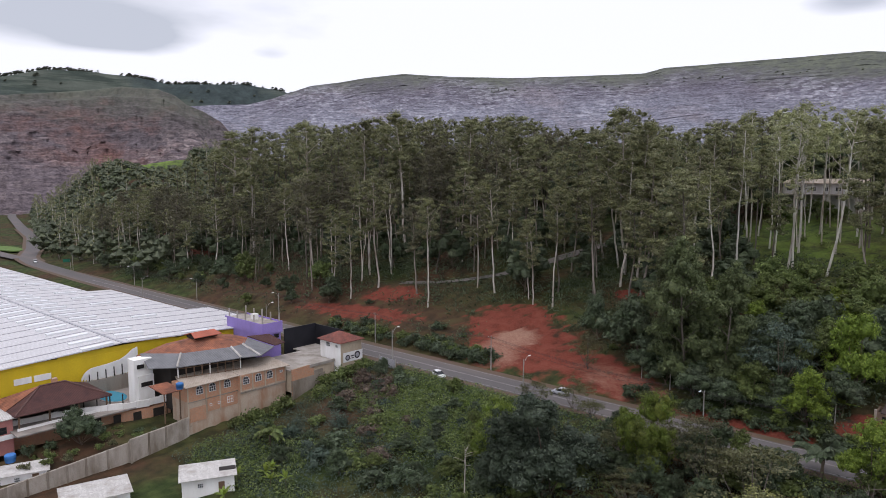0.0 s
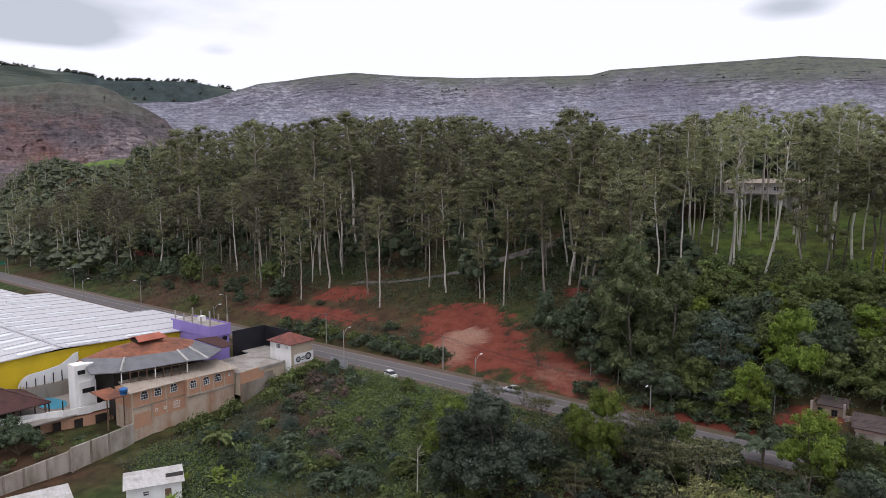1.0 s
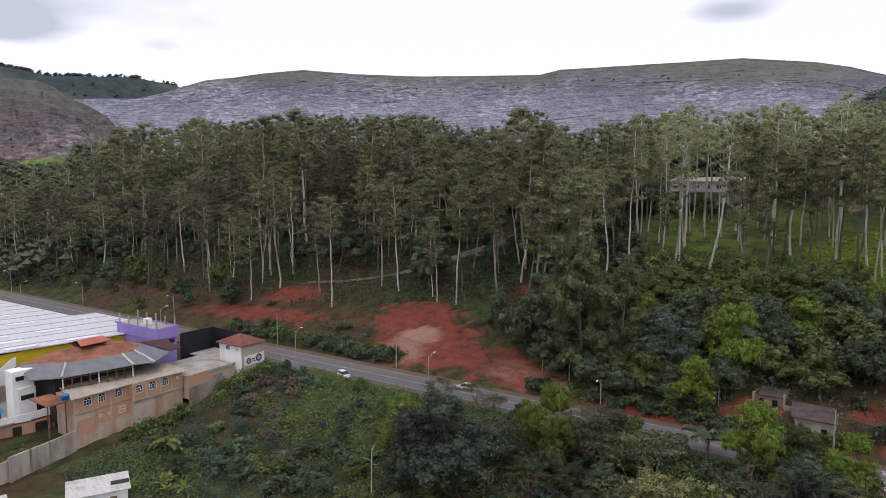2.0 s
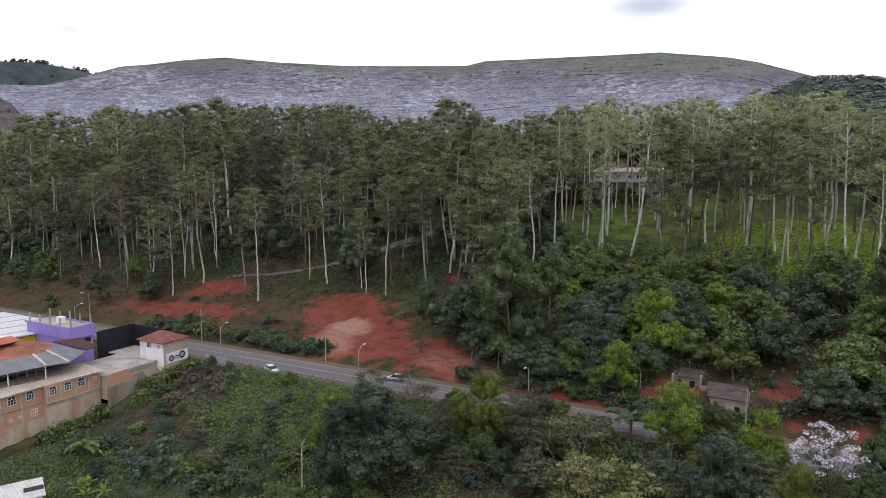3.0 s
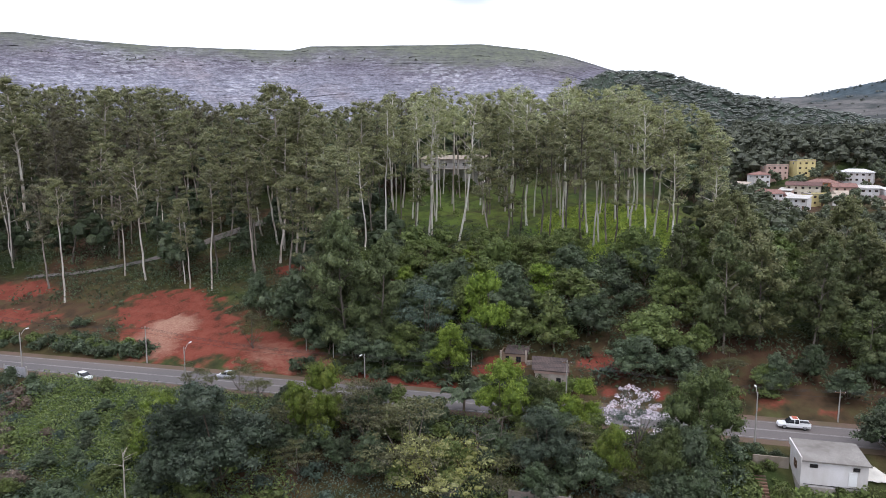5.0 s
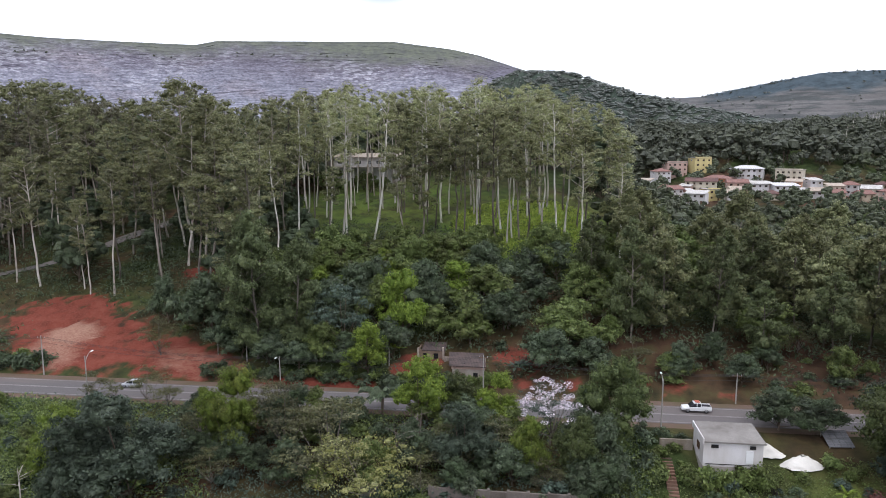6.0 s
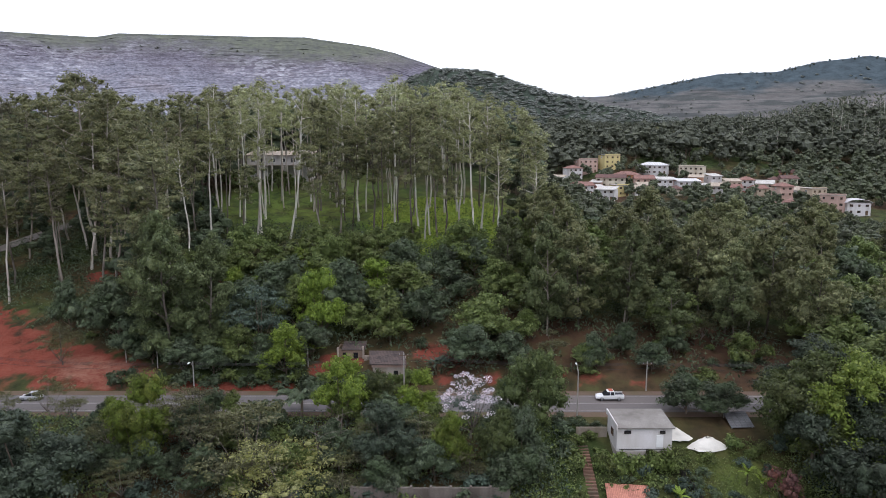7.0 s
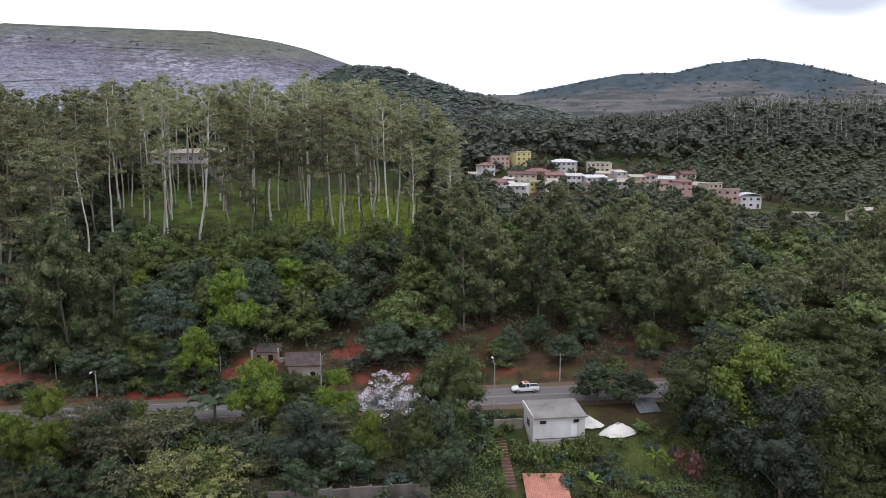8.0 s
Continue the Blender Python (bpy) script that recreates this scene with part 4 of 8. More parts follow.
def woods(name, seed, places, patterns, height, leaf, label, bark="brown_bark"):
    """Far woods as one mass of simple trees."""
    r = np.random.RandomState(seed)
    wood, crown = [], []
    for x, y, h in places:
        (wv, wf), (lv, lf) = patterns[r.randint(len(patterns))]
        a, s = r.uniform(0, 2 * np.pi), h / height
        R = np.array([[math.cos(a), -math.sin(a), 0], [math.sin(a), math.cos(a), 0], [0, 0, 1]]) * s
        o = np.array([x, y, gz(x, y) - 0.4])
        wood.append((wv @ R.T + o, wf))
        crown.append((lv @ R.T + o, lf))
    e = tagged(new(name), label, "woods", kind="stuff")
    part_np("stems", *joined(wood), M[bark], e)
    part_np("foliage", *joined(crown), leaf, e)
    return e


thin_gums = [eucalyptus(s, 40, b, 0.14, 20, 15, 0.55, 1, 4) for s, b in ((101, 0.45), (102, 0.38), (103, 0.5), (104, 0.3), (105, 0.42))]
far_gums = [eucalyptus(s, 40, b, 0.14, 16, 8, 0.7, 1, 3) for s, b in ((106, 0.45), (107, 0.36))]
round_trees = [broadleaf(s, 12, 13, 14, 16, 0.4, core=0.85, boughs=6, fine=(5, 3), stout=(6, 3)) for s in (111, 112, 113)]
far_round = [broadleaf(s, 12, 13, 6, 12, 0.6, trunk=0.05, layered=0.95, core=0.95, boughs=5, fine=(4, 2), stout=(5, 2)) for s in (141, 142, 143)]
small_round = [broadleaf(s, 12, 13, 10, 16, 0.46, trunk=0.05, layered=0.95, core=0.95, boughs=5, fine=(4, 2), stout=(6, 3)) for s in (117, 118, 119, 120)]
woods("eucalyptus_wood", 13, [(x, y, min(46, canopy_room(x, y) * rs.uniform(0.82, 1.0))) for x, y in spots[250:] if x < -0.3 * y and canopy_room(x, y) > 12], thin_gums, 40, M["leaf_euc"], "eucalyptus wood covering the hilltop", "shaded_grey_bark")
woods("eucalyptus_wood", 45, [(x, y, min(46, canopy_room(x, y) * rs.uniform(0.82, 1.0))) for x, y in spots[250:] if x >= -0.3 * y and canopy_room(x, y) > 12], thin_gums, 40, M["leaf_euc_light"], "airy light green eucalyptus wood behind the meadow", "shaded_grey_bark")

under = spread_points(39, 330, (-420, 40, 168, 340), 8.5, lambda x, y: forest_ok(x, y) and oval(x, y, 0, 222, 24, 30) < 0.3 and not (x > -66 and y < 262) and not (-0.33 < x / y < -0.13 and y < 290) and not (-0.13 <= x / y < 0.07 and y < 312))
woods("understorey", 40, [(x, y, min(rs.uniform(8, 15) + 8 * (y > 250) + 6 * (y > 285), 0.8 * canopy_room(x, y))) for x, y in under if canopy_room(x, y) > 7], round_trees, 12, M["leaf_dark"], "dark lower storey of trees between the gums")

for x, y, h in ((-78, 300, 24), (-70, 304, 27), (-62, 306, 25), (-54, 303, 26), (-46, 300, 24), (-84, 296, 23), (-66, 318, 30), (-50, 316, 29)):
    bushy.plant(x, y, min(h, canopy_room(x, y)), 1.1)


def valley_ok(x, y):
    return not (y > 338 and x > 60) and not (x > 180 and y > 235)


far_dark = Grove("broadleaf_tree", [broadleaf(s, 12, 11.5, 35, 50, 0.42) for s in (231, 232, 233)], M["brown_bark"], M["leaf_dark"], "dark green tree in the valley wood", 12, "valley trees")
far_mid = Grove("broadleaf_tree", [broadleaf(s, 12, 11.5, 35, 50, 0.42) for s in (234, 235)], M["brown_bark"], M["leaf_mid"], "mid-green tree in the valley wood", 12, "valley trees")
far_bushy = Grove("eucalyptus_tree", [leafy_gum(s, 34, 19, b_, 72, 62, 0.44) for s, b_ in ((236, 0.25), (237, 0.38), (238, 0.15))], M["shaded_grey_bark"], M["leaf_gum"], "leafy eucalyptus in the valley wood", 34, "valley trees")
canopy = Grove("broadleaf_tree", [broadleaf(s, 12, 12, 88, 130, 0.172, boughs=11) for s in (221, 222, 223)], M["brown_bark"], M["leaf_canopy"], "broad leafy tree in a closed green canopy", 12, "canopy trees")
hero_dark = Grove("broadleaf_tree", [broadleaf(s, 12, 12, 88, 130, 0.172, boughs=11) for s in (226, 227)], M["brown_bark"], M["leaf_deep"], "dense dark green broadleaf tree below the road", 12, "broadleaf trees")
canopy_bright = Grove("broadleaf_tree", [broadleaf(s, 12, 12, 88, 130, 0.172, boughs=11) for s in (224, 225)], M["brown_bark"], M["leaf_canopy_bright"], "broad light green tree in a closed canopy", 12, "canopy trees")
rs = np.random.RandomState(14)
low = spread_points(15, 330, (28, 330, 134, 340), 8.6, lambda x, y: (y > 146 or x > 66) and valley_ok(x, y) and x < 0.95 * y and (x > 75 or y > 152))
for i, (x, y) in enumerate(low):
    if y < 215:
        g = (far_dark, far_bushy, far_mid, far_bushy, far_bushy, far_mid)[i % 6]
        g.plant(x, y, rs.uniform(10, 15) if g is not far_bushy else rs.uniform(17, 29), rs.uniform(1.05, 1.3))
woods("valley_wood", 16, [(x, y, rs.uniform(8, 13) if y > 245 else rs.uniform(10, 16)) for x, y in low if y >= 215], round_trees, 12, M["leaf_far"], "dark mixed wood in the side valley")
for i, (x, y) in enumerate(spread_points(24, 40, (58, 135, 84, 117), 6.6, lambda x, y: x > 56 + 0.25 * (117 - y) and x < 1.05 * y + 6)):
    (canopy, canopy_bright, canopy, hero_dark, canopy)[i % 5].plant(x, y, rs.uniform(12, 19), rs.uniform(0.95, 1.15))
flank = spread_points(36, 260, (150, 460, 215, 470), 9.5, lambda x, y: (x > 222 - 0.08 * (y - 250) or y < 245) and x < 1.0 * y and not (180 < x < 216 and y < 290))
woods("flank_wood", 37, [(x, y, rs.uniform(9, 15)) for x, y in flank], small_round, 12, M["leaf_far"], "dark wood on the valley flank below the houses")
behind = spread_points(17, 1250, (20, 600, 464, 700), 7.8, lambda x, y: x > -40 + 0.15 * (y - 380))
HILL_CANOPY = ((4, 2.6), (10, 2.2), (14.5, 1.7), (17, 1.75), (21, 2.3), (24.5, 2.1), (27.4, 2.7), (29.3, 3.1), (33, 3.5), (37, 3.4), (45, 3.0))


def hill_room(x, y):
    el = np.interp(math.degrees(math.atan2(x, y)), [c[0] for c in HILL_CANOPY], [c[1] for c in HILL_CANOPY])
    return 48 + math.hypot(x, y) * math.tan(radians(el)) - gz(x, y)


woods("hill_wood", 18, [(x, y, max(5.0, min(9 + 15 * rs.uniform() ** 1.3, hill_room(x, y) * rs.uniform(0.62, 1.22)))) for x, y in behind], small_round, 12, M["leaf_hill"], "dark wood on the hill behind the houses")
woods("hill_gums", 19, [(x, y, min(rs.uniform(22, 34), hill_room(x, y) + 5)) for x, y in behind[::4] if x > 0.42 * y and hill_room(x, y) > 9], far_gums, 40, M["leaf_far"], "scattered tall gums on the hill behind the houses", "pale_bark")
left_far = spread_points(20, 640, (-1000, -300, 138, 440), 10.5, lambda x, y: y > 139 + 0.31 * max(0, -425 - x) and oval(x, y, -704, 337, 46, 32) < 0.4 and y < -0.62 * x)
woods("roadside_gums", 41, [(x, y, min(27, canopy_room(x, y) * rs.uniform(0.7, 1.0))) for x, y in left_far[::3] if canopy_room(x, y) > 9], far_gums, 40, M["leaf_euc"], "thin gums standing among the roadside wood", "pale_bark")
woods("roadside_wood", 21, [(x, y, min(rs.uniform(8, 17), 0.9 * canopy_room(x, y))) for x, y in left_far if canopy_room(x, y) > 5], far_round, 12, M["leaf_far"], "mixed roadside wood beyond the factory")

# trees between the road and the gums: x, y, height, width factor
for g, x, y, h, wd in ((blue_trees, -39.1, 142.8, 16, 0.9), (bright_trees, -32.3, 135.9, 11.5, 0.95), (bright_trees, -27.5, 148, 17, 0.75), (mid_trees, -28.5, 171.5, 14.5, 0.95), (mid_trees, -10.1, 158.9, 12.5, 1.5),
                       (dark_trees, -4.8, 153.6, 10, 1.3), (mid_trees, -19.2, 150.6, 7.5, 1.3), (mid_trees, 10, 145.3, 12.5, 1.3), (dark_trees, 4.6, 138.4, 10, 1.2), (dark_trees, -84.6, 152.2, 12, 0.75), (olive_trees, -79.9, 139.5, 9, 0.8),
                       (bright_trees, -47.4, 157.3, 12.5, 0.9), (dark_trees, -71.2, 147, 16, 1.0), (mid_trees, 4.8, 182.5, 14, 1.0), (mid_trees, -18.9, 179.4, 12, 1.1), (dark_trees, -38, 160, 14, 1.0), (mid_trees, -50, 172, 13, 1.0), (dark_trees, -8, 172, 13, 1.1)):
    g.plant(x, y, h, wd)
rs = np.random.RandomState(22)
for i, (x, y) in enumerate(spread_points(23, 34, (-66, 24, 152, 196), 8, lambda x, y: True)):
    (far_mid, far_dark, mid_trees, far_mid)[i % 4].plant(x, y, rs.uniform(7, 12), rs.uniform(1.0, 1.3))

for i, (x, y) in enumerate(spread_points(35, 11, (8, 74, 139, 156), 6.0, lambda x, y: True)):
    (dark_trees, olive_trees, mid_trees)[i % 3].plant(x, y, rs.uniform(4, 8.5), rs.uniform(0.9, 1.15))

for g, x, y, h, wd in ((dark_trees, -53.5, 136.5, 8, 1.2), (dark_trees, -47, 136, 7, 1.2), (mid_trees, -43.5, 139.5, 9, 1.1), (dark_trees, -37.5, 137.5, 8, 1.2), (dark_trees, -28, 141, 9, 1.1), (dark_trees, -61, 140, 8, 1.2), (dark_trees, -45, 148, 14, 1.0), (mid_trees, -33, 152, 13, 1.0),
                       (dark_trees, -66, 142, 9, 1.1), (dark_trees, -26, 160, 13, 1.1), (mid_trees, -12, 148, 9, 1.3), (dark_trees, 14, 139, 8, 1.2), (mid_trees, 29, 138, 6, 1.2), (dark_trees, 43, 138.5, 6.5, 1.3), (bright_trees, -16, 165, 11, 1.1), (bright_trees, -36, 171, 11, 1.0)):
    g.plant(x, y, h, wd)

# trees below the road
for g, x, y, h, wd in ((hero_dark, -61.5, 94, 18.5, 1.15), (hero_dark, -67, 93, 15, 0.9), (canopy_bright, -49, 106, 16.5, 0.66), (canopy_bright, -72.5, 96, 14.5, 0.8), (olive_trees, -31.5, 101.7, 14.5, 1.15), (olive_trees, -40, 108, 12.5, 0.9),
                       (yellow_trees, -23.9, 97.6, 11.3, 1.1), (bright_trees, -17.8, 115.0, 13.2, 0.85), (canopy, -11.5, 118.2, 9.0, 0.9), (bright_trees, -4.5, 116, 10, 0.9), (canopy, 15.2, 112.5, 16.0, 0.8), (canopy, 9.5, 104.5, 11.5, 0.8), (hero_dark, -9.4, 106.1, 11.2, 1.1),
                       (canopy_bright, 1.2, 105.2, 11.0, 0.62), (dark_trees, 12.5, 103.5, 12, 0.9), (dark_trees, 43.6, 119.6, 8.3, 1.3), (dark_trees, 49.5, 118.6, 7, 1.3), (canopy_bright, 64.5, 104.9, 20.5, 1.0), (canopy, 72.2, 93, 19.5, 1.05), (canopy, 88.3, 111, 17, 1.2)):
    g.plant(x, y, h, wd)
for x, y, h in ((-83.1, 120.2, 6.0), (-71.5, 119.4, 7.5), (-66, 117.5, 7), (-78, 118.0, 5)):
    olive_trees.plant(x, y, h, 0.75)

rs = np.random.RandomState(29)
for i, (x, y) in enumerate(spread_points(30, 46, (-62, 15, 99, 116), 4.6, lambda x, y: not (abs(x + 24) < 5 and y > 103) and not (0 < x < 9 and y > 104))):
    (olive_trees, dark_trees, mid_trees, dark_trees)[i % 4].plant(x, y, rs.uniform(4.5, 8.5), rs.uniform(0.9, 1.2))
for i, (x, y) in enumerate(spread_points(34, 26, (-96, -58, 84, 110), 5.0, lambda x, y: True)):
    (dark_trees, mid_trees)[i % 2].plant(x, y, rs.uniform(2.5, 5.0), rs.uniform(1.0, 1.3))

for i, (x, y) in enumerate(spread_points(38, 34, (-345, -178, 134.5, 160), 6.0, lambda x, y: clear(x, y))):
    (far_dark, far_dark, far_mid)[i % 3].plant(x, y, rs.uniform(4, 9), rs.uniform(0.9, 1.2))
for x, y, h, wd in ((-124, 80, 4.5, 1.1), (-119, 86, 4.0, 1.2), (-113, 92, 4.5, 1.1), (-120, 98, 3.6, 1.3), (-126, 104, 3.6, 1.2), (-106, 82, 4.5, 1.1), (-101, 90, 4.0, 1.2), (-98, 80, 5.5, 1.0), (-110, 75, 5.0, 1.0), (-117, 108, 3.4, 1.2), (-122, 113.5, 4.4, 1.0), (-116, 114, 3.4, 1.1)):
    (blue_trees if int(x) % 2 else dark_trees).plant(x, y, h, wd)

# shrubs
shrubs = Grove("shrub", [shrub(s) for s in (121, 122, 123)], M["brown_bark"], M["leaf_mid"], "low mixed green shrub on the slope", 2.5, "shrubs", "shrub")
blue_shrubs = Grove("shrub", [shrub(s) for s in (126, 127)], M["brown_bark"], M["leaf_blue"], "low grey-green shrub on the slope", 2.5, "shrubs", "shrub")
dull_shrubs = Grove("shrub", [shrub(s) for s in (124, 125)], M["brown_bark"], M["leaf_dark"], "low dark green shrub on the slope", 2.5, "shrubs", "shrub")
rs = np.random.RandomState(25)


def below_road_ok(x, y):
    return y < 117.5 and not (20 < x < 44 and 93 < y) and not (44 <= x < 57 and y > 98) and x > -112 - (118 - y) * 0.35


for i, (x, y) in enumerate(spread_points(26, 112, (-132, 60, 80, 118), 3.8, below_road_ok)):
    (shrubs, dull_shrubs, blue_shrubs)[i % 3].plant(x, y, rs.uniform(1.6, 4.0), rs.uniform(0.9, 1.3), sink=0.1)
for i in range(34):
    x, y = (-128 + 1.1 * (i % 22) if i < 22 else -166 + 3.2 * (i - 22)), 134.2 + 1.3 * math.sin(i * 2.1)
    (dull_shrubs, shrubs, dull_shrubs)[i % 3].plant(x, y, rs.uniform(2.2, 3.8), rs.uniform(0.9, 1.2), sink=0.2)
for i in range(26):
    x, y = -66 + 2.1 * i, 133.6 + 0.9 * math.sin(i * 1.9)
    if not -15.5 < x < -7:
        (dull_shrubs, dull_shrubs, shrubs)[i % 3].plant(x, y, rs.uniform(1.4, 3.4), rs.uniform(0.9, 1.3), sink=0.2)
for x, y, h in ((-131.5, 108.5, 4), (-129.5, 111, 3.6), (-128.5, 114, 3.2), (-131, 105, 4), (-130, 100, 3.6), (-132, 92, 4), (-131.5, 86, 4.4), (-133, 80, 3.4)):
    shrubs.plant(x, y, h, 1.1)
for i, (x, y) in enumerate(spread_points(27, 40, (-175, 76, 133, 150), 4.4, lambda x, y: soil_mask(np.array(x), np.array(y)) < 0.35 and y > 133 and not (-27 < x < -6 and y < 145))):
    (shrubs, dull_shrubs)[i % 2].plant(x, y, rs.uniform(1.5, 3.5), rs.uniform(0.9, 1.3), sink=0.1)


def scatter(name, seed, n, box, ok, h, wide, leaf, label, per=14, size=0.28):
    """Undergrowth that nobody could count, as one mass of leaf sprays on the land."""
    P = np.array(spread_points(seed, n, box, 0.8, ok))
    z = ground_z(P[:, 0], P[:, 1])
    r = np.random.RandomState(seed)
    g = r.uniform(0.6, 1.3, len(P))
    cents = np.column_stack([P, z + h * 0.45 * g])
    rads = np.column_stack([wide * g, wide * g, h * 0.55 * g])
    return tagged(part_np(name, *leaf_cards(r, cents, rads, per, size, 0.6), leaf), label, "undergrowth", kind="stuff")


def slope_ok(x, y):
    if x > -112:
        return below_road_ok(x, y)
    return x > -131 - 0.02 * (y - 70) and y > 64 and math.hypot(x + 114, y - 60) > 9.5 and not (x < -128 and y > 108)


scatter("undergrowth", 31, 5200, (-136, 70, 64, 118), slope_ok, 1.9, 1.25, M["leaf_blue"], "tangled grey-green undergrowth below the road", 14, 0.24)
scatter("tall_grass", 33, 4200, (-136, 60, 64, 118), lambda x, y: slope_ok(x, y) and math.sin(x * 0.16 + 1.7 * math.sin(y * 0.11)) + math.sin(y * 0.19 + x * 0.05) > -0.2, 1.7, 1.0, M["leaf_grass"], "rank bright green grass on the slope", 16, 0.25)
scatter("bank_grass", 44, 1500, (-122, -76, 96, 117), lambda x, y: slope_ok(x, y) and oval(x, y, -98, 108, 18, 9) > 0.25, 1.9, 1.0, M["leaf_grass"], "fresh green grass bank below the road", 16, 0.26)
scatter("forest_undergrowth", 32, 4200, (-330, 75, 134, 215), lambda x, y: clear(x, y, 3) and y > 134.5 and not (-26 < x < -6 and y < 143) and soil_mask(np.array(x), np.array(y)) < 0.4 and oval(x, y, 0, 222, 24, 30) < 0.5 and not (x < -120 and y < 152 and math.sin(x * 7.1 + y * 3.3) < 0.5) and not (x > 8 and y < 150 and math.sin(x * 6.1 + y * 3.7) < 0.4), 4.2, 2.3, M["leaf_dark"], "dark undergrowth beneath the trees", 16, 0.42)

scatter("meadow_scrub", 28, 120, (-64, 30, 186, 258), lambda x, y: math.sin(x * 0.5) * math.sin(y * 0.37) > -0.3, 1.7, 1.5, M["leaf_mid"], "low scrub dotted over the forest meadow", 40, 0.3)
scatter("meadow_grass", 42, 1500, (-30, 28, 192, 254), lambda x, y: oval(x, y, 0, 222, 24, 30) > 0.5, 0.9, 1.2, M["leaf_meadow"], "rank sunlit grass on the forest meadow", 12, 0.34)

mini_trees = [broadleaf(s, 12, 13, 4, 5, 0.6, core=0.9, boughs=4, fine=(5, 2), stout=(5, 2)) for s in (114, 115, 116)]


def woods_on(name, hill_name, seed, n, rows, h, leaf, label, span=(0, 1), wide=1.0, sunk=0.45):
    """Trees standing on a far hillside."""
    G, prof = HILLS[hill_name]
    r = np.random.RandomState(seed)
    lo, hi = int(G.shape[1] * span[0]), int(G.shape[1] * span[1]) - 1
    crown = []
    for _ in range(n):
        v, u = r.uniform(rows[0], rows[1] - 0.01), r.uniform(lo, hi - 1)
        if math.sin(u * 0.42) + math.sin(u * 0.17 + 1.0) + r.uniform(-0.9, 0.9) < -0.2 - 0.5 * (n > 300) - 9 * (n > 1000):
            continue
        i, j, e, f = int(v), int(u), v - int(v), u - int(u)
        k = min(i + 1, rows[1] - 1)
        o = (G[i, j] * (1 - f) + G[i, j + 1] * f) * (1 - e) + (G[k, j] * (1 - f) + G[k, j + 1] * f) * e
        (_, _), (lv, lf) = mini_trees[r.randint(len(mini_trees))]
        s = r.uniform(*h) / 12
        crown.append((lv * [s * wide, s * wide, s] + o - [0, 0, sunk * h[0]], lf))
    return tagged(part_np(name, *joined(crown), leaf), label, "woods", kind="stuff")


woods_on("ridge_trees", "ridge_hillside", 51, 330, (28, 30), (8, 15), M["leaf_hill"], "line of trees on the green ridge", (0.50, 0.95))
woods_on("ridge_scrub", "ridge_hillside", 52, 200, (8, 28), (8, 14), M["leaf_hill"], "scattered trees on the green ridge", (0.45, 1.0))
woods_on("wooded_ridge_trees", "wooded_ridge", 53, 3800, (6, 30), (5, 10), M["leaf_ridge_hazy"], "closed woods on the dark ridge", wide=1.6, sunk=0.55)
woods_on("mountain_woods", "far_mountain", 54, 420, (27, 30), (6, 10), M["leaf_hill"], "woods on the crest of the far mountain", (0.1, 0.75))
woods_on("mountain_copses", "far_mountain", 57, 520, (5, 26), (6, 11), M["leaf_ridge_hazy"], "copses scattered over the far mountain side", (0.05, 0.8), wide=1.5)
woods_on("mine_crest_scrub", "mine_hillside", 55, 70, (78, 84), (3, 7), M["leaf_far"], "scattered bushes on the mine crest", (0.3, 0.95))


# ---- building materials ----
def roof_material(name, col, stain, along="Y", pitch=0.35, rough=0.85, patchy=0.5, strength=0.6):
    """Ribbed or tiled roofing: ribs run down the slope, tones vary in patches."""
    k = Nodes(name, rough, 0, 0.2)
    wv = k.n.new("ShaderNodeTexWave")
    wv.wave_type, wv.bands_direction = "BANDS", along
    wv.inputs["Scale"].default_value = 0.314 / pitch
    wv.inputs["Distortion"].default_value = 0.4
    k.l.new(k.coord(local=True), wv.inputs["Vector"])
    big, fine = k.noise(0.45, 5, 0.65, local=True), k.noise(4.0, 3, local=True)
    c = k.ramp(fine, [(0.3, tone(col, 0.75)), (0.7, tone(col, 1.2))])
    c = k.mix(k.grey(big, 0.5 - 0.12 * patchy, 0.72), c, stain)
    c = k.mix(0.35, c, k.ramp(wv.outputs[0], [(0.1, (0.45, 0.45, 0.45)), (0.5, (1, 1, 1))]), "MULTIPLY")
    return k.color(c).bump(wv.outputs[0], strength, 0.06).m


def brick_material():
    k = Nodes("hollow_brick", 0.9, 0, 0.15)
    t = k.n.new("ShaderNodeTexBrick")
    t.inputs["Scale"].default_value = 1.0
    for key, v in (("Brick Width", 0.30), ("Row Height", 0.20), ("Mortar Size", 0.018)):
        t.inputs[key].default_value = v
    t.inputs["Color1"].default_value = (0.46, 0.215, 0.125, 1)
    t.inputs["Color2"].default_value = (0.52, 0.28, 0.175, 1)
    t.inputs["Mortar"].default_value = (0.34, 0.27, 0.21, 1)
    tc, sp, ad, cb = k.n.new("ShaderNodeTexCoord"), k.n.new("ShaderNodeSeparateXYZ"), k.n.new("ShaderNodeMath"), k.n.new("ShaderNodeCombineXYZ")
    k.l.new(tc.outputs["Object"], sp.inputs[0])
    k.l.new(sp.outputs[0], ad.inputs[0])
    k.l.new(sp.outputs[1], ad.inputs[1])
    k.l.new(ad.outputs[0], cb.inputs[0])
    k.l.new(sp.outputs[2], cb.inputs[1])
    k.l.new(cb.outputs[0], t.inputs["Vector"])
    c = k.mix(k.grey(k.noise(0.5, 5, 0.6), 0.5, 0.85), t.outputs[0], (0.34, 0.22, 0.15))
    return k.color(c).bump(t.outputs["Fac"], -0.4, 0.02).m


M["brick"] = brick_material()
